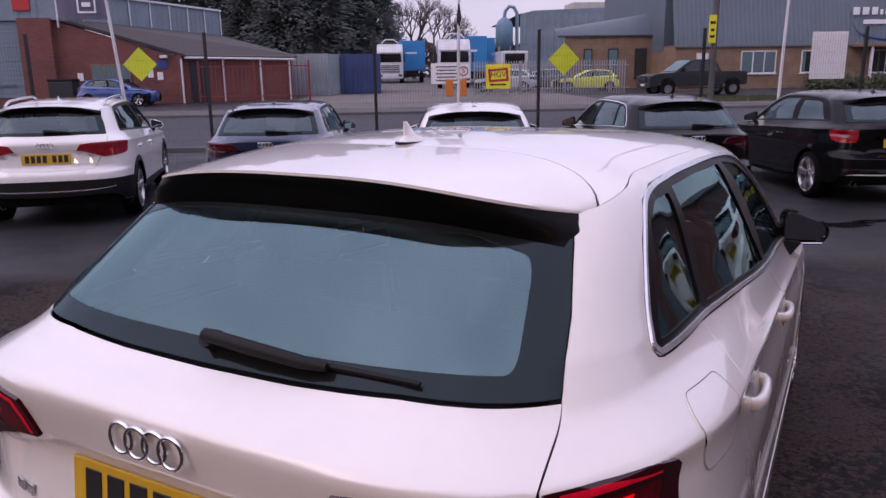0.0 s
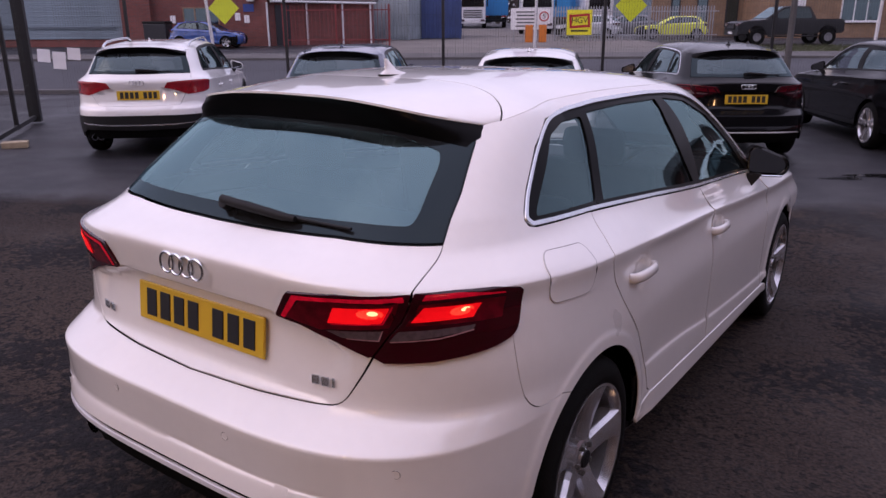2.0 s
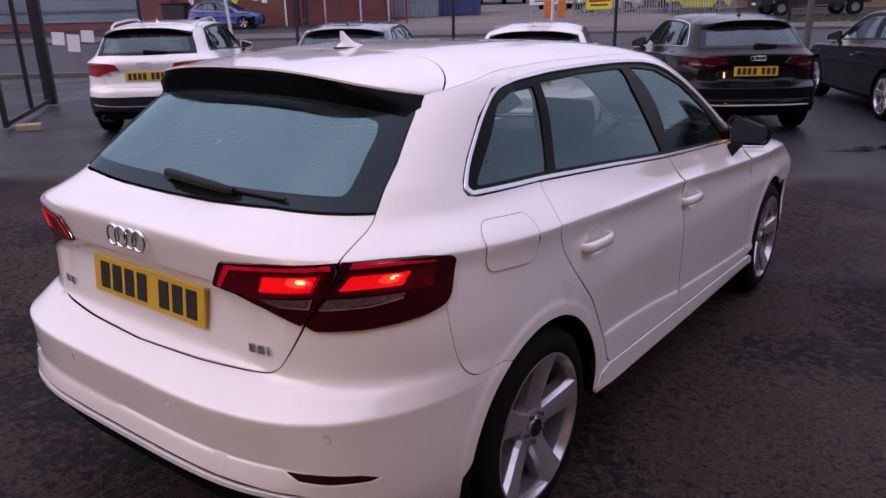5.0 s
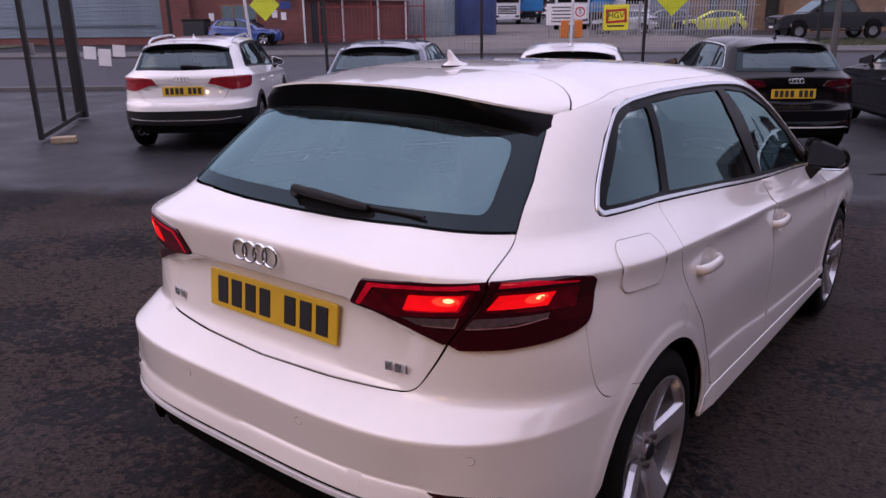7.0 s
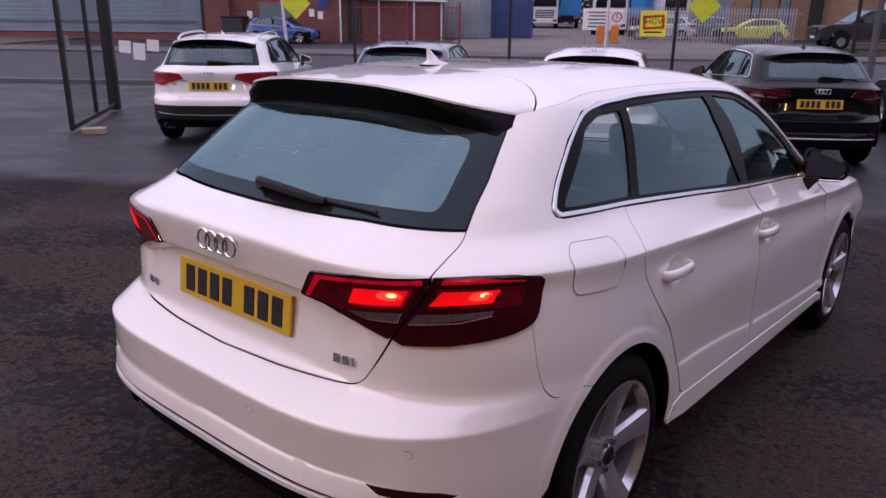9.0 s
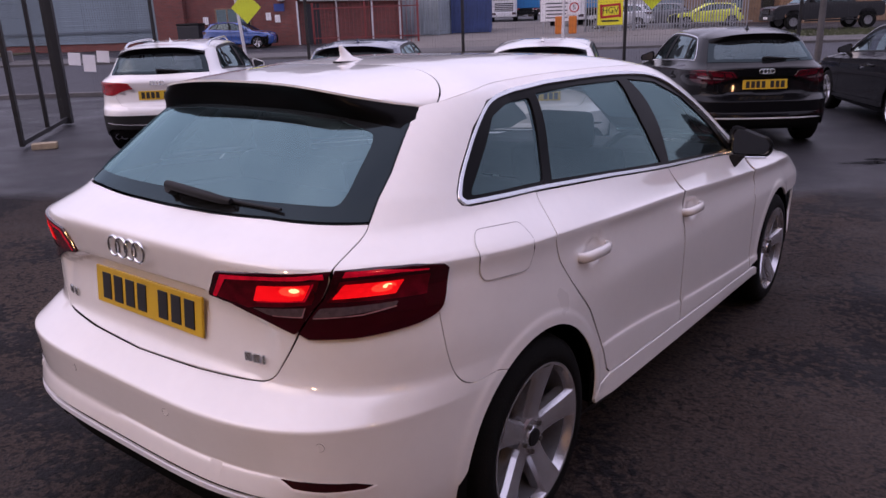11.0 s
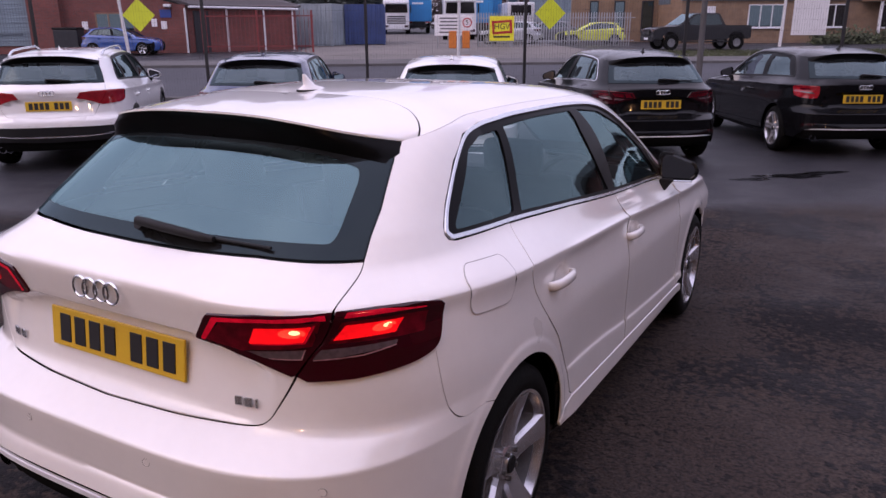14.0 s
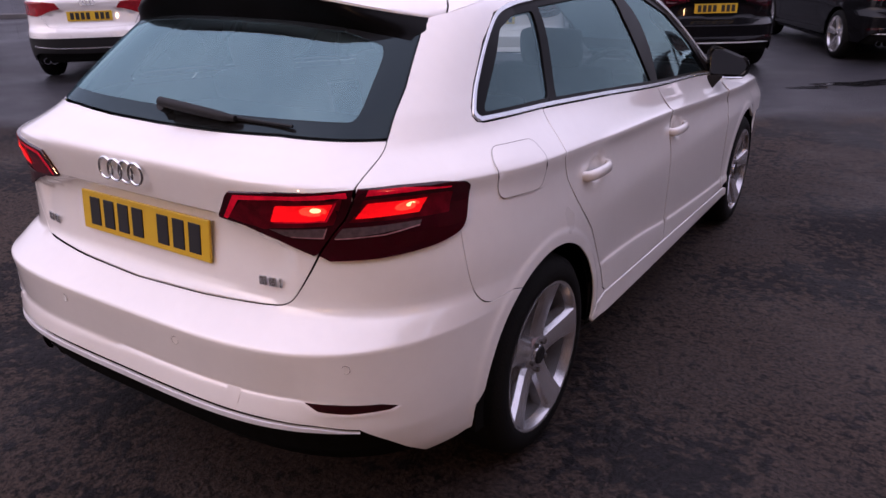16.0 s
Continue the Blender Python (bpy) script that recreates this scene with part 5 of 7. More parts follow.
    l.new(col, b.inputs["Base Color"])
    gloss = ramp(wet.outputs["Fac"], 0.36, (0.38, 0.38, 0.38), 0.56, (0.85, 0.85, 0.85))
    sheen = ramp(noise_tex(0.9, 4).outputs["Fac"], 0.35, (0.34, 0.34, 0.34), 0.65, (0.55, 0.55, 0.55))
    l.new(mix(start.outputs["Result"], gloss.outputs["Color"], sheen.outputs["Color"]), b.inputs["Roughness"])
    b.inputs["Specular IOR Level"].default_value = 0.13
    bump, coarse = n.new("ShaderNodeBump"), pits
    total = n.new("ShaderNodeMath")
    total.operation = "MULTIPLY_ADD"
    total.inputs[1].default_value = 0.8
    l.new(stones.outputs["Fac"], total.inputs[0])
    l.new(coarse.outputs["Fac"], total.inputs[2])
    bump.inputs["Strength"].default_value, bump.inputs["Distance"].default_value = 0.8, 0.010
    l.new(total.outputs[0], bump.inputs["Height"])
    l.new(bump.outputs["Normal"], b.inputs["Normal"])
    return mat


ASPHALT = asphalt_material()
bm = bmesh.new()
xs = sorted(set([-700, -350, -180, -100, 100, 180, 350, 700] + list(range(-60, 61, 3)) + [i * 0.5 for i in range(-24, 25)]))
ys = sorted(set([-300, -150, -60, 120, 200, 350, 700] + list(range(-40, 91, 3)) + [i * 0.5 for i in range(-16, 33)]))
grid = [[bm.verts.new((x, y, ground_z(x, y))) for x in xs] for y in ys]
for r0, r1 in zip(grid, grid[1:]):
    for k in range(len(xs) - 1):
        bm.faces.new((r0[k], r0[k + 1], r1[k + 1], r1[k]))
ground = part("ground", bm, ASPHALT, smooth=True)
tagged(ground, "damp worn dark asphalt of a car yard", "ground", kind="structure")


def sheet(name, u0, u1, v0, v1, lift, mat, label, category, kind="structure", thick=0.12, step=3.0):
    """A strip that follows the ground, standing a little above it, with real edges."""
    bm = bmesh.new()
    nu, nv = max(1, int((u1 - u0) / step)), max(1, int((v1 - v0) / step))
    rows = []
    for j in range(nv + 1):
        row = []
        for i in range(nu + 1):
            p = yard(u0 + (u1 - u0) * i / nu, v0 + (v1 - v0) * j / nv)
            row.append(bm.verts.new((p.x, p.y, ground_z(p.x, p.y) + lift)))
        rows.append(row)
    for r0, r1 in zip(rows, rows[1:]):
        for i in range(nu):
            bm.faces.new((r0[i], r0[i + 1], r1[i + 1], r1[i]))
    bm.normal_update()
    ret = bmesh.ops.extrude_face_region(bm, geom=list(bm.faces))
    bmesh.ops.translate(bm, verts=[g for g in ret["geom"] if isinstance(g, bmesh.types.BMVert)], vec=(0, 0, -thick))
    bmesh.ops.recalc_face_normals(bm, faces=bm.faces)
    return tagged(part(name, bm, mat), label, category, kind=kind)


CONCRETE = material("pale_concrete", (0.105, 0.10, 0.10), 0.9, vary=0.3, scale=0.8, bump=0.3, bump_scale=40, spec=0.2)
GRASS_SOIL = material("worn_grass_verge", (0.060, 0.062, 0.030), 0.95, vary=0.3, scale=1.2, bump=0.8, bump_scale=60, second=(0.055, 0.045, 0.032))
ROAD = material("grey_road_tarmac", (0.068, 0.069, 0.078), 0.85, vary=0.25, scale=0.25, bump=0.4, bump_scale=70, spec=0.12)
sheet("road", -70, 70, 17.2, 27.4, 0.012, ROAD, "grey tarmac road beyond the fence", "road")
sheet("kerb", -70, 70, 16.9, 17.2, 0.10, CONCRETE, "pale concrete kerb beside the road", "kerb")
sheet("far_pavement", -70, 70, 27.4, 29.8, 0.10, CONCRETE, "pale concrete pavement across the road", "pavement")
sheet("verge", 11.5, 45, 29.8, 34.5, 0.06, GRASS_SOIL, "worn grass verge with soil", "verge")
sheet("grass_bank", -60, -24, 29.8, 40, 0.06, GRASS_SOIL, "worn grass in front of the brick unit", "verge")
sheet("forecourt", -4, 11, 29.8, 70, 0.02, material("dusty_concrete_yard", (0.13, 0.115, 0.105), 0.85, vary=0.35, scale=0.3, bump=0.3, bump_scale=30), "dusty concrete entrance of the lorry yard", "yard")
PUDDLE = material("still_puddle", (0.012, 0.012, 0.013), 0.09, vary=0.2, scale=5)
for u, v, su, sv in ((5.62, 6.75, 0.40, 0.13), (5.05, 6.62, 0.22, 0.07), (6.15, 6.9, 0.24, 0.07), (-12.5, 11.5, 0.8, 0.45), (-11.8, 8.4, 0.35, 0.12)):
    bm = bmesh.new()
    ring = []
    for k in range(40):
        a = 2 * math.pi * k / 40
        w = 1 + 0.22 * math.sin(3 * a + u) + 0.12 * math.sin(7 * a + v)
        p = yard(u + su * w * math.cos(a), v + sv * w * math.sin(a))
        ring.append(bm.verts.new((p.x, p.y, ground_z(p.x, p.y) + 0.0045)))
    bm.faces.new(ring)
    tagged(part("puddle", bm, PUDDLE), "shallow rainwater puddle on the asphalt", "puddle", kind="structure")

# ---- the parked cars ----
HERO_BARS = ((0.044, 1), (0.044, 1), (0.044, 1), (0.044, 1), (0.024, 0), (0.044, 1), (0.044, 1), (0.044, 1))
hatchback("white_hatchback", pose(0, 0, 0, -2.4, 0, 0), "glossy white five-door hatchback with lit tail lamps", WHITE, 0.022, True, True, mirror_cover=GLOSS_BLACK, bars=HERO_BARS)
ROW = "parked row of cars"
hatchback("black_hatchback", on_ground(4.21, 7.46, 0.7), "glossy black five-door hatchback parked in the row", BLACK_PAINT, 0.05, lit=False, group=ROW, bars=HERO_BARS, glass=GLASS_FAR)
hatchback("blue_hatchback", on_ground(-0.98, 8.08, -1.0), "dark blue hatchback parked in the row", BLUE_PAINT, 0.06, group=ROW, bars=HERO_BARS, glass=GLASS_FAR, chrome_line=False)
hatchback("white_small_hatchback", on_ground(1.49, 7.19, -6.3, scale=(1, 1, 0.97)), "low white hatchback with dark rear glass", WHITE, 0.06, group=ROW, bars=HERO_BARS, glass=GLASS_FAR, chrome_line=False)
hatchback("black_three_door", on_ground(7.04, 7.74, -4.3), "black three-door hatchback at the end of the row", BLACK_PAINT, 0.06, group=ROW, doors=3, bars=HERO_BARS, glass=GLASS_FAR, chrome_line=False, lamp="block")
hatchback("white_end_hatchback", on_ground(9.8, 7.7, -4.0), "white hatchback parked past the black three-door", WHITE, 0.06, group=ROW, bars=HERO_BARS, glass=GLASS_FAR, chrome_line=False)
hatchback("bright_blue_hatchback", on_ground(-13.9, 36.2, -90, scale=(1, 0.86, 0.91)), "bright blue hatchback beside the brick wall", BRIGHT_BLUE, 0.10, glass=GLASS_FAR, plate=False, chrome_line=False)
hatchback("yellow_car", on_ground(15.6, 46.5, 90, scale=(1, 1, 0.95)), "bright yellow hatchback behind the pale railings", YELLOW_PAINT, 0.10, glass=GLASS_FAR, plate=False, chrome_line=False)
hatchback("silver_car", on_ground(10.6, 47.5, 70), "silver hatchback behind the pale railings", SILVER_PAINT, 0.10, glass=GLASS_FAR, plate=False, chrome_line=False)
hatchback("dark_car", on_ground(13.4, 50.0, 80), "dark grey hatchback in the lorry yard", GREY_PAINT, 0.10, glass=GLASS_FAR, plate=False, chrome_line=False)

# the estate has a longer roof and a steeper tail
HATCH = (SHELL, ROOF_EDGE, ROOF_CROWN, SHIFT)
SHELL = hatch_shell()
SHELL.rear = curve_through([0.18, 0.30, 0.42, 0.55, 0.62, 0.66, 0.70, 0.88, 0.94, 0.966, 0.985, 1.042, 1.15, 1.27, 1.34, 1.40],
                           [0.08, 0.0, -0.03, -0.03, -0.02, 0.04, 0.055, 0.050, 0.040, 0.045, 0.06, 0.105, 0.185, 0.285, 0.35, 0.42])
SHELL.ledges, SHELL.tuck, SHELL.bow, SHELL.groove, SHELL.bulge = (0.66,), None, None, None, None
SHIFT = 0.20
ROOF_EDGE = curve_through([0.30, 0.5, 0.8, 1.0, 1.4, 1.9, 2.3, 2.45], [1.285, 1.318, 1.345, 1.355, 1.372, 1.378, 1.360, 1.335])
hatchback("white_estate", on_ground(-3.50, 7.93, 9.3, scale=(1.035, 1.095, 1.05)), "white estate car with black lower trim and silver roof rails", WHITE, 0.05, group=ROW, plastic=True, rails=True, bars=HERO_BARS, glass=GLASS_FAR, chrome_line=False, lamp="wedge")
SHELL, ROOF_EDGE, ROOF_CROWN, SHIFT = HATCH


# ---- fence, gate and what hangs on them ----
POST = material("black_post_paint", (0.010, 0.010, 0.011), 0.5, vary=0.2, scale=5)
WIRE = material("dark_green_wire", (0.016, 0.018, 0.017), 0.55, vary=0.2, scale=5)
PAPER = material("white_paper", (0.72, 0.71, 0.73), 0.7, vary=0.06, scale=6)
SIGN_YELLOW = material("sign_yellow", (0.72, 0.66, 0.02), 0.45, vary=0.06, scale=5)
SIGN_GREEN = material("sign_lime", (0.60, 0.68, 0.03), 0.45, vary=0.06, scale=5)
SIGN_WHITE = material("sign_white", (0.72, 0.72, 0.73), 0.45, vary=0.06, scale=5)
SIGN_RED = material("sign_red", (0.42, 0.02, 0.02), 0.45, vary=0.08, scale=5)
SIGN_BLUE = material("sign_blue", (0.02, 0.05, 0.22), 0.45, vary=0.08, scale=5)
GALV = material("galvanised_steel", (0.34, 0.35, 0.37), 0.5, metal=0.5, vary=0.2, scale=2)
WOOD_BLOCK = material("pale_timber", (0.34, 0.27, 0.18), 0.8, vary=0.25, scale=9, bump=0.3, bump_scale=60)


def wires_bm(width, height, du=0.05, dz=0.20, r=0.0010):
    """Welded mesh: upright and level wires."""
    bm = bmesh.new()
    for i in range(int(width / du) + 1):
        box_bm(2 * r, 2 * r, height, i * du, 0, 0, bm=bm)
    for k in range(int(height / dz) + 1):
        box_bm(width, 2 * r, 2 * r, width / 2, 2 * r, min(height - 0.01, k * dz), bm=bm)
    return bm


FENCE_V = 12.6
POSTS = (-7.00, -5.60, -2.60, 0.35, 3.33, 6.42, 9.55, 12.6, 15.6)
fence = thing("mesh_fence", on_ground(POSTS[0], FENCE_V), "tall black welded-mesh fence along the yard's edge", "fence")
bm = box_bm(0.055, 0.045, 2.50, bevel=0.005)
box_bm(0.066, 0.05, 0.02, 0, 0, 2.50, 0.004, 1, bm)
post_mesh = part("post", bm, POST, fence, m=Matrix.Translation((POSTS[1] - POSTS[0], 0, 0))).data
for u0, u1 in zip(POSTS, POSTS[1:]):
    if u1 > POSTS[1]:
        linked("post", post_mesh, None, fence, m=Matrix.Translation((u1 - POSTS[0], 0, 0)))
    part("mesh_panel", wires_bm(u1 - u0 - 0.06, 2.35), WIRE, fence, m=Matrix.Translation((u0 + 0.03 - POSTS[0], 0, 0.06)))

p0, p1 = yard(-6.03, 8.67), yard(-7.04, 11.59)
leaf_turn = math.atan2(p1.y - p0.y, p1.x - p0.x)
gate = thing("yard_gate", Matrix.Translation((p0.x, p0.y, ground_z(p0.x, p0.y))) @ Matrix.Rotation(leaf_turn, 4, "Z"), "open black steel mesh gate leaf on a thick post", "gate")
LEAF = (p1 - p0).length
for x, w in ((0.0, 0.115), (LEAF * 0.52, 0.085)):
    part("upright", box_bm(w, 0.06, 2.40, x, 0, 0.04, bevel=0.006), POST, gate)
part("hinge_post", box_bm(0.19, 0.19, 2.6, LEAF, 0, 0, bevel=0.01), POST, gate, "thick square gate post")
for z in (0.05, 2.36):
    part("rail", box_bm(LEAF, 0.06, 0.07, LEAF / 2, 0, z, bevel=0.006), POST, gate)
part("mesh_infill", wires_bm(LEAF, 2.3, 0.05, 0.2), WIRE, gate, m=Matrix.Translation((0, 0, 0.06)))
part("latch", box_bm(0.03, 0.10, 0.16, 0.06, -0.04, 1.25, bevel=0.008), GALV, gate, "steel latch")
block = part("timber_block", box_bm(0.34, 0.20, 0.09, bevel=0.012), WOOD_BLOCK, m=on_ground(-5.72, 8.72, 25))
tagged(block, "short pale timber block on the asphalt", "timber block")


def hung(name, u, v, z, w, h, mat, label, category, turn=0, thick=0.006, roll=0.0, group=""):
    """A flat board hung at a height above zero, its middle at (u, v, z)."""
    p = yard(u, v)
    m = Matrix.Translation((p.x, p.y, z)) @ Matrix.Rotation(TURN + radians(turn), 4, "Z") @ Matrix.Rotation(radians(roll), 4, "Y")
    ob = part(name, box_bm(w, thick, h, 0, 0, -h / 2, bevel=min(0.002, thick / 3), seg=1), mat, m=m)
    return tagged(ob, label, category, group)


for u in (-3.74, 3.80):
    hung("diamond_sign", u, FENCE_V + 0.02, 1.79, 0.41, 0.41, SIGN_GREEN, "yellow-green diamond sign hung on the fence", "sign", roll=45, group="diamond signs")
hung("white_board", 8.86, FENCE_V + 0.03, 1.80, 0.70, 0.86, SIGN_WHITE, "plain white board tied to the fence", "board")
for u, z, h in ((-7.27, 0.95, 0.24), (-6.98, 0.86, 0.32), (-6.68, 0.98, 0.22)):
    hung("paper_notice", u, FENCE_V - 0.02, z, 0.25, h, PAPER, "small white notice tied to the fence", "notice", group="notices on the fence", roll=4)

# ---- poles and roadside signs ----
POLE_WHITE = material("white_pole", (0.55, 0.54, 0.55), 0.5, vary=0.12, scale=3)
DOOR_INK = material("dark_cloth", (0.02, 0.02, 0.025), 0.8, vary=0.2, scale=5)
FLAG = material("dark_flag_cloth", (0.12, 0.115, 0.165), 0.8, vary=0.15, scale=3)


def flag_pole(u, v, lean, flag, label, cloth_mat=None, shield=True):
    pole = thing("flag_pole", on_ground(u, v), label, "flag pole", "flag poles")
    top = Vector((lean * 9.0, 0, 9.0))
    part("pole", tube_bm([(0, 0, 0), tuple(top * 0.5), tuple(top)], [0.065, 0.055, 0.035], 10), POLE_WHITE, pole, smooth=True)
    part("base_plate", box_bm(0.3, 0.3, 0.04, bevel=0.01), GALV, pole)
    if flag:
        bm = bmesh.new()
        w, drop, n = flag
        rows = []
        for k in range(n + 1):
            x = -w * k / n
            s = 0.06 * math.sin(k * 1.3)
            rows.append([bm.verts.new((x + lean * z, s, z + drop)) for z in (4.28 - 0.004 * k, 4.6, 5.2, 6.0, 6.8)])
        for r0, r1 in zip(rows, rows[1:]):
            for i in range(4):
                bm.faces.new((r0[i], r0[i + 1], r1[i + 1], r1[i]))
        cloth = part("flag", bm, cloth_mat or FLAG, pole, "dark flag with a pale shield shape" if shield else "pale lilac flag", smooth=True)
        for x0, x1, z0, z1 in ((-0.95, -0.30, 4.50, 4.56), (-0.97, -0.32, 5.08, 5.14), (-0.97, -0.91, 4.50, 6.3), (-0.36, -0.30, 4.50, 6.3), (-0.80, -0.48, 4.72, 4.88), (-0.80, -0.48, 5.30, 5.45)) if shield else ():
            part("shield_bar", box_bm(x1 - x0, 0.01, z1 - z0, (x0 + x1) / 2 + lean * 5, -0.10, z0 + drop, bevel=0.002, seg=1), SIGN_WHITE, cloth)
    return pole


flag_pole(-9.30, 28.6, -0.078, (1.75, -0.7, 10), "leaning white flag pole with a dark flag")
LILAC = material("pale_lilac_flag", (0.50, 0.46, 0.58), 0.8, vary=0.1, scale=3)
mid_pole = flag_pole(3.47, 28.6, 0.012, (1.05, 0.15, 8), "tall white flag pole with a lilac flag", LILAC, False)
part("pennant", prism_bm([(-0.02, 4.05), (0.02, 4.05), (0.10, 3.55), (0.02, 3.20), (-0.10, 3.40)], 0.05, m=Matrix.Translation((0.045, -0.09, 0))), DOOR_INK, mid_pole, "small dark wrapped pennant")
flag_pole(16.65, 28.6, 0.02, None, "tall white flag pole on the verge")
lamp_post = thing("lamp_post", on_ground(8.40, 16.6), "grey concrete street lamp post on the kerb", "lamp post")
part("column", tube_bm([(0, 0, 0), (0, 0, 4), (0.03, 0, 8)], [0.075, 0.065, 0.05], 12), CONCRETE, lamp_post, smooth=True)
part("door", box_bm(0.09, 0.02, 0.5, 0, -0.10, 0.5, bevel=0.005), CONCRETE, lamp_post)
part("arm", tube_bm([(0.03, 0, 8), (0.0, 0.5, 8.5), (0, 1.4, 8.7)], 0.04, 8), GALV, lamp_post, smooth=True)
part("lantern", box_bm(0.25, 0.7, 0.14, 0, 1.7, 8.62, bevel=0.04), GALV, lamp_post)
LP = 2.18 - lamp_post.matrix_world.translation.z
plate = part("route_sign", box_bm(0.18, 0.02, 0.65, -0.11, -0.11, LP, bevel=0.01), SIGN_YELLOW, lamp_post, "yellow sign with black marks")
for z, w in ((0.45, 0.16), (0.28, 0.10), (0.13, 0.13)):
    part("mark", box_bm(w * 0.8, 0.006, 0.06, -0.11, -0.124, LP + z, bevel=0.001, seg=1), INK, plate)


def lettering(text, size, mat, parent, m):
    """Raised lettering in the built-in font, turned into a mesh."""
    cu = bpy.data.curves.new("lettering", "FONT")
    cu.body, cu.size, cu.extrude, cu.align_x, cu.align_y = text, size, 0.004, "CENTER", "CENTER"
    tmp = bpy.data.objects.new("tmp", cu)
    scene.collection.objects.link(tmp)
    bpy.context.view_layer.update()
    me = bpy.data.meshes.new_from_object(tmp.evaluated_get(bpy.context.evaluated_depsgraph_get()))
    bpy.data.objects.remove(tmp)
    me.materials.clear()
    return linked("lettering", me, mat, parent, m=m @ pose(0, 0, 0, 90, 0, 0))


def road_sign(u, v, z, w, h, mat, label, posts=2):
    """A board on posts that reach the ground."""
    g = on_ground(u, v)
    sign = thing("road_sign", g, label, "sign")
    base = z - g.translation.z
    for x in ((-w * 0.4, w * 0.4) if posts == 2 else (0,)):
        part("post", tube_bm([(x, 0.03, 0), (x, 0.03, base + h / 2)], 0.035, 8), GALV, sign)
    b = part("board", box_bm(w, 0.02, h, 0, 0, base - h / 2, bevel=0.004, seg=1), mat, sign)
    return sign, b, base


sign, b, base = road_sign(7.12, 41.9, 1.42, 1.40, 1.36, SIGN_YELLOW, "yellow lorry-training sign with a brown tilted frame")
for x, z, w, h, r in ((0, 0.38, 1.10, 0.13, -4), (0.02, -0.22, 1.10, 0.13, -4), (-0.50, 0.08, 0.13, 0.70, -4), (0.52, 0.08, 0.13, 0.70, -4)):
    part("frame_bar", box_bm(w, 0.012, h, 0, 0, -h / 2, bevel=0.002, seg=1), SIGN_RED, b, m=Matrix.Translation((x, -0.016, base + z)) @ pose(0, 0, 0, 0, r, 0))
lettering("HGV", 0.44, INK, b, Matrix.Translation((0, -0.018, base + 0.10)))
part("text_bar", box_bm(0.95, 0.006, 0.09, 0, -0.014, base - 0.50, bevel=0.001, seg=1), INK, b)
sign, b, base = road_sign(4.15, 41.9, 1.62, 1.75, 1.15, SIGN_WHITE, "white notice board with rows of small dark print")
for k in range(5):
    part("text_bar", box_bm(1.2 - 0.12 * (k % 2), 0.006, 0.07, 0, -0.014, base + 0.34 - 0.19 * k, bevel=0.001, seg=1), GREY_PAINT, b)
sign, b, base = road_sign(5.12, 41.8, 1.75, 0.66, 0.80, SIGN_WHITE, "white speed sign with a red ring", 1)
part("red_ring", tube_bm([(0.24 * math.cos(a), -0.018, base + 0.24 * math.sin(a)) for a in [2 * math.pi * k / 32 for k in range(32)]], 0.032, 8, closed=True), SIGN_RED, b)
lettering("5", 0.36, INK, b, Matrix.Translation((0, -0.018, base)))
for u in (4.25, 5.0):
    barrier = part("orange_barrier", box_bm(0.42, 0.35, 0.95, bevel=0.06), material("orange_plastic", (0.55, 0.16, 0.02), 0.5, vary=0.12, scale=6), m=on_ground(u, 41.2))
    tagged(barrier, "orange plastic barrier block by the entrance", "barrier", "orange barriers")


def palings(name, u0, u1, v, h, mat, label, pitch=0.155, w=0.032):
    """Palisade railings: pointed pales on two rails."""
    base = on_ground(u0, v)
    rail = thing(name, base, label, "railings")
    shape = [(-w, 0), (w, 0), (w, h - 0.08), (0, h), (-w, h - 0.08)]
    me = part("pale", prism_bm(shape, 0.012), mat, rail).data
    for k in range(1, int((u1 - u0) / pitch)):
        linked("pale", me, None, rail, m=Matrix.Translation((k * pitch, 0, 0)))
    for z in (0.3, h - 0.35):
        part("rail", box_bm(u1 - u0, 0.04, 0.05, (u1 - u0) / 2, 0.035, z, bevel=0.004, seg=1), mat, rail)
    for k in range(int((u1 - u0) / 2.7) + 1):
        part("post", box_bm(0.10, 0.06, h - 0.05, k * 2.7, 0.07, 0, bevel=0.006, seg=1), mat, rail)
    return rail


palings("grey_railings", 5.9, 15.2, 43.0, 1.95, GALV, "pale galvanised palisade railings round the lorry yard")
RED_STEEL = material("red_steel_paint", (0.20, 0.028, 0.028), 0.5, vary=0.15, scale=3)
palings("red_railings", -8.55, -3.05, 37.3, 2.1, RED_STEEL, "red steel palisade railings and gate", 0.21, 0.011)

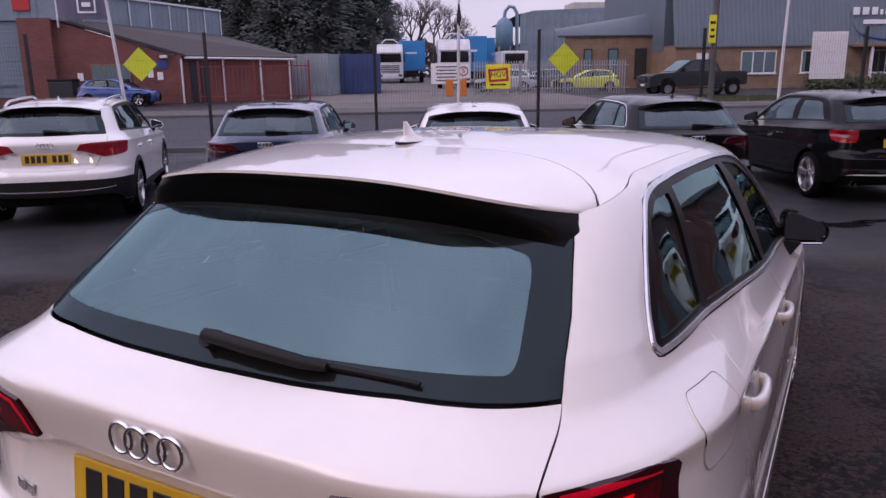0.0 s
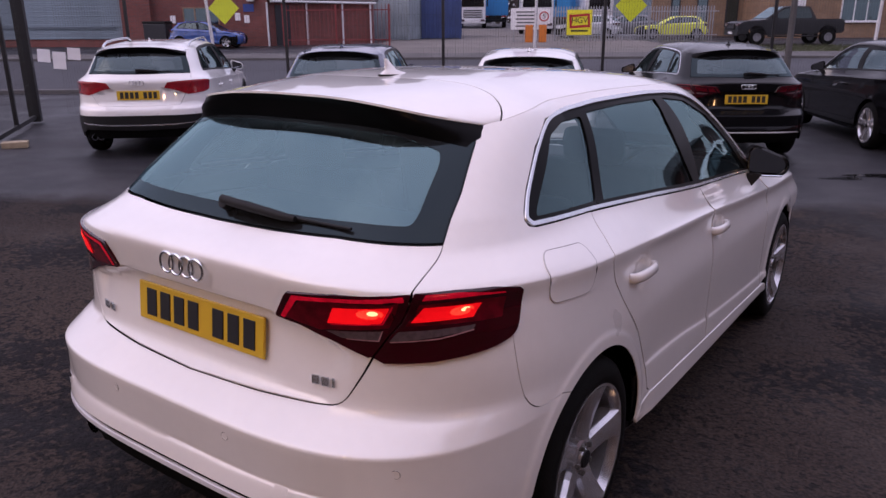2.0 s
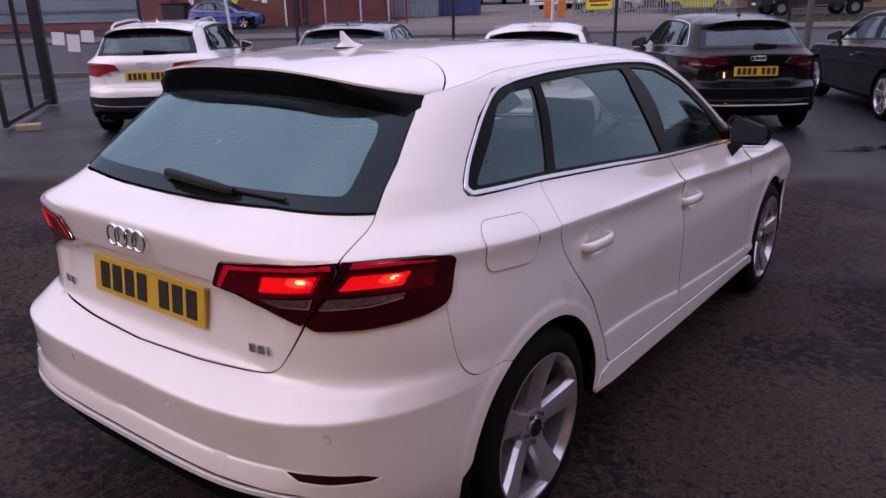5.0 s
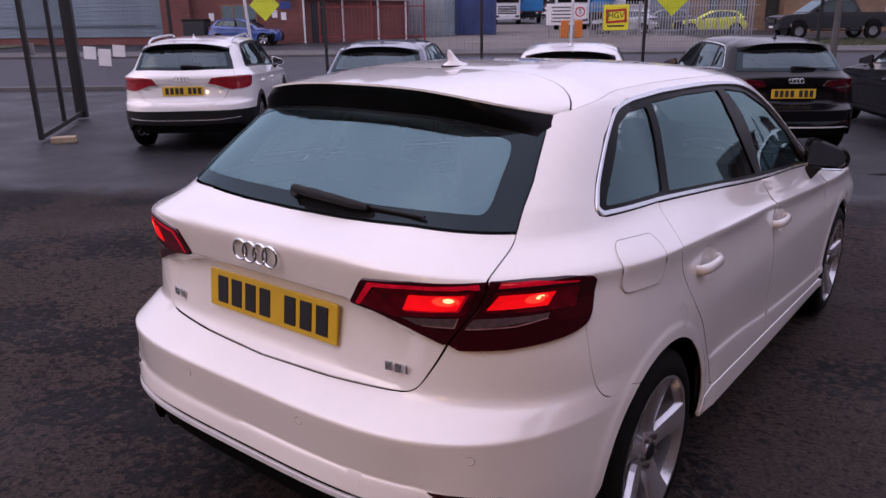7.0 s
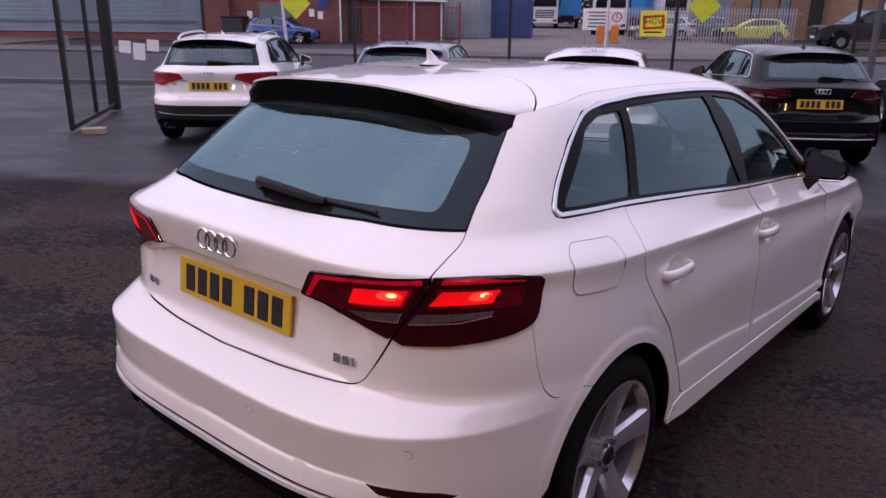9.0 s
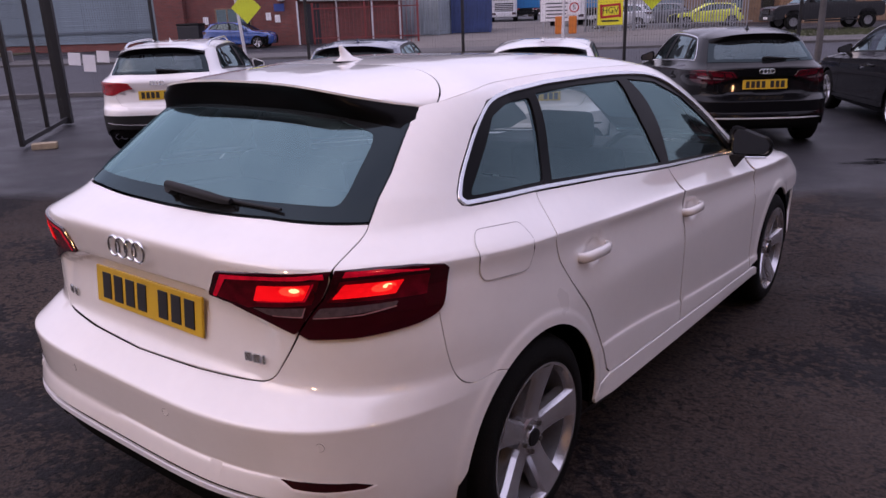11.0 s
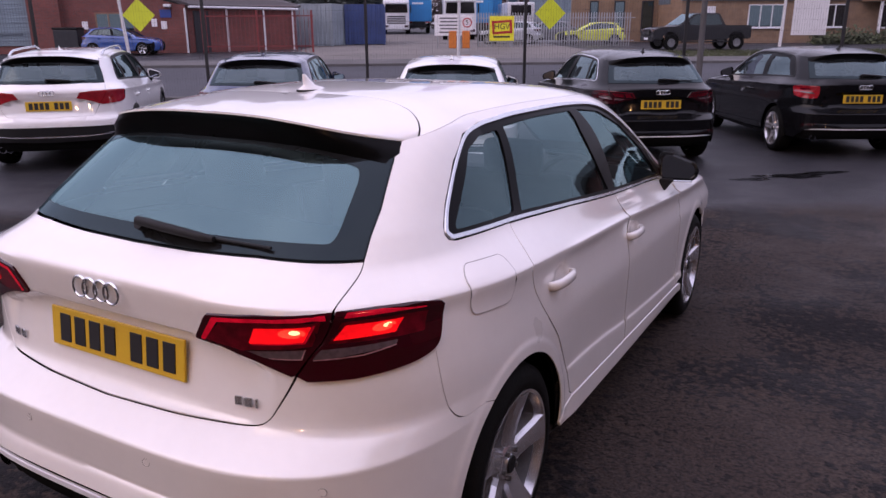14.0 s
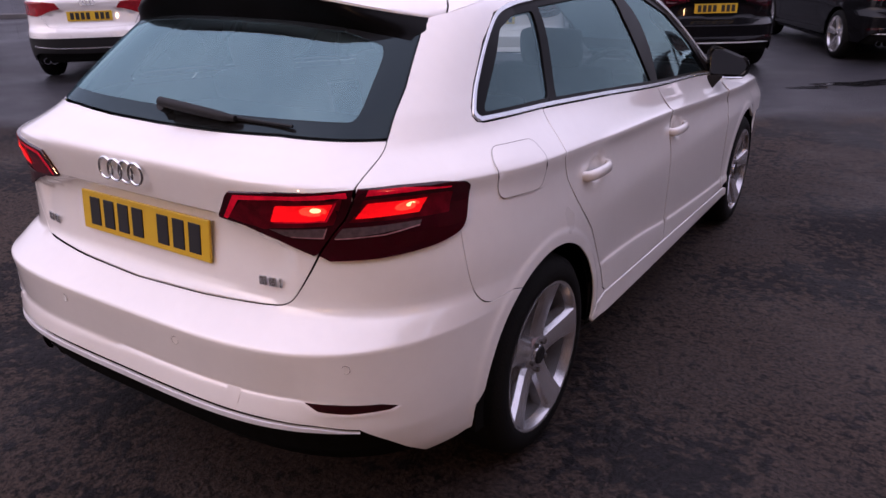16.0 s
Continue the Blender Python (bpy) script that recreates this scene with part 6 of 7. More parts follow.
# ---- buildings ----
def brick_material(name, c1, c2, mortar, rot=(90, 0, 0)):
    mat = bpy.data.materials.new(name)
    mat.use_nodes = True
    n, l = mat.node_tree.nodes, mat.node_tree.links
    b = n["Principled BSDF"]
    co, mp, br, no = n.new("ShaderNodeTexCoord"), n.new("ShaderNodeMapping"), n.new("ShaderNodeTexBrick"), n.new("ShaderNodeTexNoise")
    mp.inputs["Rotation"].default_value = [radians(-a) for a in rot]
    br.inputs["Color1"].default_value, br.inputs["Color2"].default_value, br.inputs["Mortar"].default_value = (*c1, 1), (*c2, 1), (*mortar, 1)
    br.inputs["Scale"].default_value, br.inputs["Mortar Size"].default_value = 1.0, 0.006
    br.inputs["Brick Width"].default_value, br.inputs["Row Height"].default_value = 0.225, 0.075
    no.inputs["Scale"].default_value, no.inputs["Detail"].default_value = 0.9, 6
    mixer = n.new("ShaderNodeMix")
    mixer.data_type, mixer.blend_type = "RGBA", "MULTIPLY"
    mixer.inputs["Factor"].default_value = 0.55
    rp = n.new("ShaderNodeValToRGB")
    rp.color_ramp.elements[0].position, rp.color_ramp.elements[0].color = 0.3, (0.55, 0.55, 0.55, 1)
    rp.color_ramp.elements[1].position, rp.color_ramp.elements[1].color = 0.7, (1.1, 1.1, 1.1, 1)
    l.new(co.outputs["Object"], mp.inputs["Vector"])
    l.new(mp.outputs["Vector"], br.inputs["Vector"])
    l.new(co.outputs["Object"], no.inputs["Vector"])
    l.new(no.outputs["Fac"], rp.inputs["Fac"])
    l.new(br.outputs["Color"], mixer.inputs["A"])
    l.new(rp.outputs["Color"], mixer.inputs["B"])
    l.new(mixer.outputs["Result"], b.inputs["Base Color"])
    b.inputs["Roughness"].default_value = 0.9
    bp = n.new("ShaderNodeBump")
    bp.inputs["Strength"].default_value, bp.inputs["Distance"].default_value = 0.5, 0.01
    l.new(br.outputs["Fac"], bp.inputs["Height"])
    bp.invert = True
    l.new(bp.outputs["Normal"], b.inputs["Normal"])
    return mat


BRICK_RED = brick_material("red_brick", (0.215, 0.062, 0.050), (0.160, 0.050, 0.043), (0.15, 0.115, 0.11))
BRICK_BUFF = brick_material("buff_brick", (0.27, 0.165, 0.098), (0.215, 0.13, 0.08), (0.23, 0.19, 0.155))
CLAD = material("grey_cladding", (0.175, 0.23, 0.275), 0.55, vary=0.18, scale=0.5)
CLAD_BLUE = material("blue_grey_cladding", (0.098, 0.128, 0.158), 0.5, vary=0.15, scale=0.4)
SLATE = material("dark_roof_sheet", (0.050, 0.041, 0.043), 0.8, vary=0.25, scale=0.6)
WINDOW = glass_material("window_glass", (0.3, 0.33, 0.35), 0.15)
FRAME_WHITE = material("white_window_frame", (0.62, 0.62, 0.64), 0.5, vary=0.06, scale=4)
DOOR_DARK = material("dark_door", (0.014, 0.015, 0.020), 0.5, vary=0.2, scale=4)


def ribbed_bm(w, h, pitch=0.30, depth=0.035):
    """Profiled metal sheet, upright ribs, in the x-z plane, facing -y."""
    bm = bmesh.new()
    k = 0.0
    prof = []
    while k < w - 1e-6:
        prof += [(k, 0), (k + pitch * 0.55, 0), (k + pitch * 0.65, -depth), (k + pitch * 0.90, -depth)]
        k += pitch
    prof = [(min(x, w), y) for x, y in prof] + [(w, 0)]
    lo = [bm.verts.new((x, y, 0)) for x, y in prof]
    hi = [bm.verts.new((x, y, h)) for x, y in prof]
    for i in range(len(prof) - 1):
        if prof[i + 1][0] - prof[i][0] > 1e-6 or prof[i + 1][1] != prof[i][1]:
            bm.faces.new((lo[i], lo[i + 1], hi[i + 1], hi[i]))
    return bm


def window(parent, x, z, w, h, lights, y=-0.02, mat=None):
    """A framed window with upright lights, its sill below."""
    win = part("window", box_bm(w, 0.05, h, x + w / 2, y + 0.03, z, bevel=0.004, seg=1), DOOR_DARK, parent, "window with a white frame")
    t = 0.07
    for k in range(lights + 1):
        part("frame_upright", box_bm(t, 0.07, h, x + k * (w - t) / lights + t / 2, y - 0.01, z, bevel=0.006, seg=1), mat or FRAME_WHITE, win)
    for zz in (z, z + h - t):
        part("frame_rail", box_bm(w, 0.068, t, x + w / 2, y - 0.01, zz, bevel=0.006, seg=1), mat or FRAME_WHITE, win)
    for k in range(lights):
        part("pane", box_bm((w - t) / lights - t, 0.012, h - 2 * t, x + t / 2 + (k + 0.5) * (w - t) / lights, y - 0.012, z + t, bevel=0.002, seg=1), WINDOW, win)
    part("sill", box_bm(w + 0.16, 0.14, 0.06, x + w / 2, y - 0.04, z - 0.06, bevel=0.006, seg=1), FRAME_WHITE, win)
    return win


# red-brick unit with grey cladding above and a dark lean-to roof
g = on_ground(-17.2, 38.0)
G0 = g.translation.z
unit = thing("brick_unit", g, "red-brick industrial unit with grey cladding and a lean-to roof", "building")
gable = [(0, -0.4), (7.75, -0.4), (7.75, 2.62 - G0), (6.9, 2.80 - G0), (1.9, 4.35 - G0), (0, 4.45 - G0)]
part("gable_wall", prism_bm(gable, 0.3), BRICK_RED, unit, "red brick gable wall")
part("brick_pier", box_bm(1.55, 0.45, 4.5 - G0 + 0.4, 0.95, -0.12, -0.4, bevel=0.01), BRICK_RED, unit, "brick pier")
eaves_m = Matrix.Translation((7.75, 0.12, 0)) @ pose(0, 0, 0, 0, 0, 36.6)
part("side_wall", box_bm(6.2, 0.3, 2.75, 3.1, 0.20, -0.4, bevel=0.01), BRICK_RED, unit, "low brick wall behind the railings", eaves_m)
part("return_wall", box_bm(0.3, 4.2, 2.75, 7.6, 2.0, -0.4, bevel=0.01), BRICK_RED, unit)
roof = prism_bm([(1.6, 4.55 - G0), (7.95, 2.60 - G0), (7.95, 2.72 - G0), (1.6, 4.68 - G0)], 0.35, m=Matrix.Translation((0, -0.12, 0)))
part("verge_board", roof, SLATE, unit, "dark sloping verge of the roof")
bm = bmesh.new()
quad = [(1.7, 0.0, 4.55 - G0), (7.95, 0.0, 2.68 - G0), (12.8, 3.7, 2.62 - G0), (12.9, 5.0, 2.75 - G0), (7.3, 12.4, 4.25 - G0), (2.2, 0.3, 4.5 - G0)]
top = [bm.verts.new(q) for q in quad]
low = [bm.verts.new((x, y, z - 0.12)) for x, y, z in quad]
bm.faces.new(top)
bm.faces.new(low[::-1])
for i in range(6):
    j = (i + 1) % 6
    bm.faces.new((top[j], top[i], low[i], low[j]))
bmesh.ops.recalc_face_normals(bm, faces=bm.faces)
part("lean_to_roof", bm, SLATE, unit, "dark sheet lean-to roof")
part("gutter", tube_bm([(7.9, -0.06, 2.56 - G0), (12.9, 3.66, 2.50 - G0)], 0.06, 8), FRAME_WHITE, unit)
for x, y in ((7.72, -0.10), (9.5, 1.22), (11.2, 2.48), (12.6, 3.52)):
    part("downpipe", tube_bm([(x, y, 0), (x, y, 2.5 - G0)], 0.05, 8), FRAME_WHITE, unit)
SIDE_A, SIDE_B = Vector((2.0, -0.16, 4.05 - G0)), Vector((7.2, 12.5, 4.05 - G0))
SIDE_TURN = math.atan2(SIDE_B.y - SIDE_A.y, SIDE_B.x - SIDE_A.x)
SIDE_LEN = (SIDE_B - SIDE_A).length
side_m = Matrix.Translation(SIDE_A) @ Matrix.Rotation(SIDE_TURN, 4, "Z")
part("upper_cladding", ribbed_bm(SIDE_LEN, 1.75, 0.45, 0.03), CLAD, unit, "grey profiled wall cladding", side_m)
for k in range(9):
    part("cladding_post", box_bm(0.07, 0.06, 1.7, k * SIDE_LEN / 8, -0.06, 0.0, bevel=0.008, seg=1), FRAME_WHITE, unit, m=side_m)
part("roof_gutter", box_bm(SIDE_LEN + 0.2, 0.14, 0.10, SIDE_LEN / 2, -0.06, 1.72, bevel=0.02), FRAME_WHITE, unit, m=side_m)
bm = bmesh.new()
ring = [(-13.2, -0.10), (2.05, -0.10), (7.3, 12.5), (-13.2, 12.5)]
low, top = [bm.verts.new((x, y, 5.74 - G0)) for x, y in ring], [bm.verts.new((x, y, 5.90 - G0)) for x, y in ring]
bm.faces.new(top)
bm.faces.new(low[::-1])
for i in range(4):
    bm.faces.new((top[(i + 1) % 4], top[i], low[i], low[(i + 1) % 4]))
bmesh.ops.recalc_face_normals(bm, faces=bm.faces)
part("upper_roof", bm, CLAD, unit)
part("front_cladding", ribbed_bm(15.2, 1.45, 0.9, 0.05), CLAD, unit, "pale grey cladding over the doors", Matrix.Translation((-13.2, -0.16, 4.40 - G0)))
part("front_mass", box_bm(13.6, 4.1, 1.72, -6.5, 2.13, 4.0 - G0), CLAD, unit)
shutter = part("roller_shutter", box_bm(13.4, 0.04, 3.7, -6.5, 0.06, 0.72 - G0), CLAD, unit, "grey slatted roller shutter")
slat_mesh = part("slat", box_bm(13.4, 0.05, 0.105, 0, 0, 0, 0.012, 1), CLAD, shutter, m=Matrix.Translation((-6.5, 0.0, 0.72 - G0))).data
for k in range(1, 34):
    linked("slat", slat_mesh, None, shutter, m=Matrix.Translation((-6.5, 0.012 * (k % 2), 0.72 - G0 + 0.11 * k)))
part("shutter_rail", box_bm(12.6, 0.07, 0.10, -6.6, -0.05, 1.25 - G0, bevel=0.01), CLAD_BLUE, unit)
part("plinth", box_bm(13.5, 0.3, 1.12, -6.45, 0.18, -0.4, bevel=0.01), BRICK_RED, unit, "brick plinth under the shutter")
part("drainpipe", tube_bm([(0.35, -0.18, 0), (0.42, -0.18, 3.9 - G0)], 0.06, 8), DOOR_DARK, unit)
part("red_plaque", box_bm(0.8, 0.04, 0.95, 0.45, -0.25, 4.85 - G0, bevel=0.01), SIGN_RED, unit, "small red plaque")
window(unit, 3.3, 1.15 - G0, 1.9, 1.15, 3, -0.03, BRICK_BUFF)
part("dark_door", box_bm(0.80, 0.08, 2.05, 0.75, 0.03, 0.0, bevel=0.01), DOOR_DARK, unit, "dark doorway", eaves_m)
part("wall_lamp", box_bm(0.35, 0.25, 0.14, 6.9, -0.12, 2.55 - G0, bevel=0.03), FRAME_WHITE, unit)
part("wall_sign", box_bm(0.55, 0.03, 0.38, 6.75, -0.03, 2.05 - G0, bevel=0.004), SIGN_BLUE, unit)
for x, z in ((6.15, 1.62), (6.62, 1.50), (2.75, 1.5)):
    part("notice", box_bm(0.28, 0.02, 0.38, x, -0.02, z - G0, bevel=0.003, seg=1), PAPER, unit)
bin_ob = thing("waste_bin", on_ground(-14.9, 37.0), "large dark plastic waste bin by the wall", "waste bin")
part("body", box_bm(1.15, 0.9, 1.05, 0, 0, 0.12, bevel=0.05), DOOR_DARK, bin_ob)
part("lid", box_bm(1.2, 0.95, 0.12, 0, 0, 1.17, bevel=0.04), TRIM, bin_ob, "closed black lid")
for x in (-0.45, 0.45):
    part("wheel", lathe_bm([(-0.03, 0.0), (-0.03, 0.08), (0.03, 0.08), (0.03, 0.0)], 16), RUBBER, bin_ob, m=Matrix.Translation((x, -0.3, 0.08)))
far_unit = thing("far_brick_unit", on_ground(-33, 45.0), "low red-brick unit with a red fascia sign", "building")
part("wall", box_bm(13, 6, 3.6, 0, 3, -0.5, bevel=0.02), BRICK_RED, far_unit)
part("red_fascia", box_bm(6.5, 0.15, 0.9, 1.5, -0.1, 1.15, bevel=0.02), SIGN_RED, far_unit, "red fascia board with pale letter bars")
for k in range(8):
    part("letter_bar", box_bm(0.45, 0.03, 0.4, -1.1 + 0.72 * k, -0.2, 1.45, bevel=0.004, seg=1), SIGN_WHITE, far_unit)
part("roof", box_bm(13.4, 6.4, 0.3, 0, 3, 3.1, bevel=0.03), SLATE, far_unit)

# buff-brick offices with a blue-grey roof
g = on_ground(20.5, 47.0)
G1 = g.translation.z
office = thing("brick_offices", g, "buff-brick offices under a tall blue-grey metal roof", "building")
part("front_wall", box_bm(23, 0.35, 3.2 - G1 + 0.4, 10.5, 0.17, -0.4, bevel=0.01), BRICK_BUFF, office, "buff brick front wall")
part("end_wall", box_bm(0.35, 4.6, 3.2 - G1 + 0.4, -0.8, 2.66, -0.4, bevel=0.01), BRICK_BUFF, office, "buff brick end wall")
part("fascia", box_bm(23.2, 0.2, 0.12, 10.5, -0.05, 3.05 - G1, bevel=0.01), CLAD_BLUE, office)
part("metal_roof_front", ribbed_bm(23, 6.0, 0.30, 0.03), CLAD_BLUE, office, "blue-grey profiled metal upper wall", Matrix.Translation((-1, 0.25, 3.14 - G1)) @ pose(0, 0, 0, -14, 0, 0))
part("upper_mass", box_bm(23, 14, 5.8, 10.5, 9.2, 2.9 - G1), CLAD_BLUE, office)
part("pale_edge", box_bm(0.28, 0.12, 5.6, 1.35, 0.0, 3.2 - G1, bevel=0.02), CLAD, office, "pale roof edge strip", pose(0, 0, 0, -14, 0, 0))
window(office, 3.40, 1.36 - G1, 2.4, 1.45, 3)
window(office, 7.5, 1.36 - G1, 2.6, 1.45, 3)
window(office, 12.35, 1.30 - G1, 2.0, 1.5, 2)
part("small_window", box_bm(0.8, 0.06, 0.5, 0.8, -0.03, 2.2 - G1, bevel=0.01), FRAME_WHITE, office)
part("porch_roof", box_bm(3.4, 1.6, 0.18, 12.6, -0.8, 2.95 - G1, bevel=0.03), BRICK_BUFF, office)
for x in (11.4, 13.9):
    part("porch_post", box_bm(0.14, 0.14, 2.95 - G1, x, -1.45, 0, bevel=0.01), FRAME_WHITE, office)
x = 11.05
for w in (0.55, 0.55, 0.50, 0.25, 0.42, 0.38, 0.34):
    part("letter_bar", box_bm(w * 0.8, 0.04, 0.48 if w > 0.45 else 0.34, x + w / 2, 0.10, 5.05 - G1, bevel=0.01, seg=1), SIGN_WHITE, office, m=pose(0, 0.42, 0, 0, 0, 0))
    x += w + 0.1
part("text_bar", box_bm(3.4, 0.04, 0.28, 13.5, 0.42, 4.45 - G1, bevel=0.01, seg=1), SIGN_WHITE, office)
swoosh = [(10.9 + 0.55 * k, 0.30, 4.2 - G1 - 0.75 * math.sin(math.pi * k / 10) ** 0.8 + 0.4 * (k == 0)) for k in range(11)]
part("blue_swoosh", tube_bm(swoosh, [0.02 + 0.07 * math.sin(math.pi * k / 10) for k in range(11)], 8), SIGN_BLUE, office, "blue curved stroke")
wing = thing("brick_wing", on_ground(13.4, 51.5), "long buff-brick wing with dark upright windows and a curved grey roof", "building")
G2 = on_ground(13.4, 51.5).translation.z
part("front_wall", box_bm(8.2, 0.35, 4.1 - G2 + 0.4, 4.1, 0.17, -0.4, bevel=0.01), BRICK_BUFF, wing, "buff brick wall")
for x, w in ((1.55, 0.62), (3.35, 0.75), (5.35, 0.85)):
    win = part("window", box_bm(w, 0.12, 2.15, x, 0.0, 1.05 - G2, bevel=0.01), DOOR_DARK, wing, "dark upright window")
    part("pane", box_bm(w - 0.16, 0.02, 1.95, x, -0.07, 1.15 - G2, bevel=0.003, seg=1), WINDOW, win)
bm = bmesh.new()
rows = []
for k in range(9):
    a = k / 8 * math.pi / 2
    rows.append([bm.verts.new((xx, 0.0 + 1.6 * k / 8, 4.05 - G2 + tt * math.sin(a) ** 0.8)) for xx, tt in ((-0.6, 0.55), (8.4, 1.9))])
for r0, r1 in zip(rows, rows[1:]):
    bm.faces.new((r0[0], r0[1], r1[1], r1[0]))
part("curved_roof", bm, CLAD_BLUE, wing, "curved grey sheet roof", smooth=True)
part("eaves_board", box_bm(9.0, 0.15, 0.12, 3.9, -0.06, 3.98 - G2, bevel=0.01), SLATE, wing)
shed = thing("far_shed", on_ground(20.5, 108), "huge pale grey-green metal shed far off", "building")
part("wall", ribbed_bm(46, 7.9, 1.0, 0.08), CLAD, shed, "grey-green ribbed wall", Matrix.Translation((0, 0, 1.0)))
bm = prism_bm([(0, 8.85), (46, 8.85), (46, 9.5), (30, 10.2), (2, 9.3)], 30)
part("roof", bm, CLAD, shed)
part("plant_room", box_bm(12, 6, 1.6, 16, 12, 9.6, bevel=0.05), material("pale_render", (0.40, 0.37, 0.34), 0.8, vary=0.1, scale=1), shed)
silo = thing("dust_silo", on_ground(16.1, 95, 0, -0.8), "blue-grey steel dust silo with a bent pipe", "silo")
part("tank", lathe_bm([(4.0, 0.2), (4.8, 1.1), (7.3, 1.1), (7.9, 0.8), (8.3, 0.3), (8.35, 0.0)], 24, axis="z"), material("silo_steel", (0.12, 0.22, 0.30), 0.5, vary=0.2, scale=1), silo, smooth=True)
for a in range(4):
    part("leg", tube_bm([(0.95 * math.cos(a * math.pi / 2 + 0.7), 0.95 * math.sin(a * math.pi / 2 + 0.7), z) for z in (0, 5)], 0.10, 8), GALV, silo)
part("pipe", tube_bm([(0, 0, 8.3), (0.1, 0, 9.0), (0.6, 0, 9.6), (1.2, 0, 9.5), (1.6, 0, 8.8), (1.65, 0, 1.0)], 0.22, 10), material("pipe_steel", (0.14, 0.24, 0.32), 0.5, vary=0.2, scale=1), silo, smooth=True)

# walls that close the place behind and beside the camera; the rear one is placed to shape the light
CREAM = material("dark_grey_render", (0.024, 0.022, 0.022), 0.85, vary=0.2, scale=0.6, bump=0.2, bump_scale=30)
# lamps known only by their glints; strength raised to warm-fill the car's tail
BULKHEAD_FILL = material("warm_bulkhead_fill", (1.0, 0.56, 0.24), 0.4, vary=0, emit=150.0)
side = thing("side_building", pose(15.5, 4.0, 0, 0, 0, 4), "plain red-brick building with a pale metal roof edge", "building")
part("wall", box_bm(4.0, 34.0, 4.6, 0, 0, -0.6, bevel=0.02), BRICK_RED, side)
part("roof", box_bm(4.8, 34.8, 0.35, 0, 0, 4.0, bevel=0.04), CLAD, side)
# unseen: set, turned and sized to block skylight from the car's rear right
rear = thing("rear_light_block", pose(3.9, -4.8, 0, 0, 0, 33), "unseen dark grey building that blocks skylight, with warm lamps", "building")
part("wall", box_bm(15.0, 3.0, 8.4, 3.5, -1.5, -0.4, bevel=0.02), CREAM, rear, "dark grey wall that blocks skylight")
part("roof", box_bm(15.6, 3.6, 0.35, 3.5, -1.5, 8.0, bevel=0.04), CLAD, rear)
part("low_light_block", box_bm(13.0, 3.0, 4.9, -10.5, -1.5, -0.4, bevel=0.02), CREAM, rear, "lower unseen wall that blocks low skylight")
part("low_roof", box_bm(13.4, 3.6, 0.25, -10.6, -1.5, 4.5, bevel=0.03), CLAD, rear)
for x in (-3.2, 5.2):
    lampb = part("bulkhead_fill_lamp", box_bm(0.36, 0.10, 0.20, x, 0.05, 3.3, bevel=0.02), BULKHEAD_FILL, rear, "unseen warm bulkhead lamp, boosted as fill")
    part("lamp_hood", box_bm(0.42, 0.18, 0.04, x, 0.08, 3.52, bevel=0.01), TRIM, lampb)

# a gabled warehouse beside the yard, seen only in the windows' reflections
ware = thing("side_warehouse", pose(15.5, 46.0, -0.4, 0, 0, 0), "red-brick warehouse with a gabled dark roof", "building")
part("gable_wall", prism_bm([(0, 0), (15, 0), (15, 5.0), (7.5, 8.0), (0, 5.0)], 26), BRICK_RED, ware)
for x0, x1, z0, z1 in ((-0.5, 7.5, 4.85, 8.1), (7.5, 15.5, 8.1, 4.85)):
    part("roof_slope", prism_bm([(x0, z0), (x1, z1), (x1, z1 + 0.2), (x0, z0 + 0.2)], 27, m=Matrix.Translation((0, -0.5, 0))), SLATE, ware)
part("roller_door", box_bm(4.0, 0.12, 4.2, 7.5, -0.05, 0.4, bevel=0.02), CLAD_BLUE, ware)

# ---- containers and lorries ----
def ribbed_box(name, m, w, d, h, mat, label):
    """A shipping container: ribbed sides, corner posts and a flat lid."""
    box = thing(name, m, label, "container")
    part("front", ribbed_bm(w, h - 0.1, 0.28, 0.04), mat, box, m=Matrix.Translation((-w / 2, 0, 0.05)))
    part("side", ribbed_bm(d, h - 0.1, 0.28, 0.04), mat, box, m=Matrix.Translation((-w / 2, d, 0.05)) @ pose(0, 0, 0, 0, 0, -90))
    part("side", ribbed_bm(d, h - 0.1, 0.28, 0.04), mat, box, m=Matrix.Translation((w / 2, 0, 0.05)) @ pose(0, 0, 0, 0, 0, 90))
    part("lid", box_bm(w, d, 0.08, 0, d / 2, h - 0.06, bevel=0.01), mat, box)
    for x in (-w / 2, w / 2):
        for y in (0, d):
            part("corner_post", box_bm(0.12, 0.12, h, x, y, 0, bevel=0.01), mat, box)
    return box


ribbed_box("blue_container", on_ground(-0.85, 48.0), 2.45, 6.0, 2.5, material("blue_container_paint", (0.03, 0.055, 0.16), 0.55, vary=0.25, scale=1.2), "blue steel shipping container in the yard")
ribbed_box("grey_container", on_ground(-3.9, 46.0, -14), 2.3, 6.0, 2.5, material("grey_container_paint", (0.24, 0.28, 0.31), 0.6, vary=0.2, scale=1.2), "grey steel container beside the railings")
CAB_WHITE = material("lorry_white", (0.62, 0.62, 0.64), 0.4, vary=0.08, scale=2, coat=0.5)
CURTAIN = material("blue_curtain_side", (0.015, 0.20, 0.46), 0.5, vary=0.1, scale=0.8)


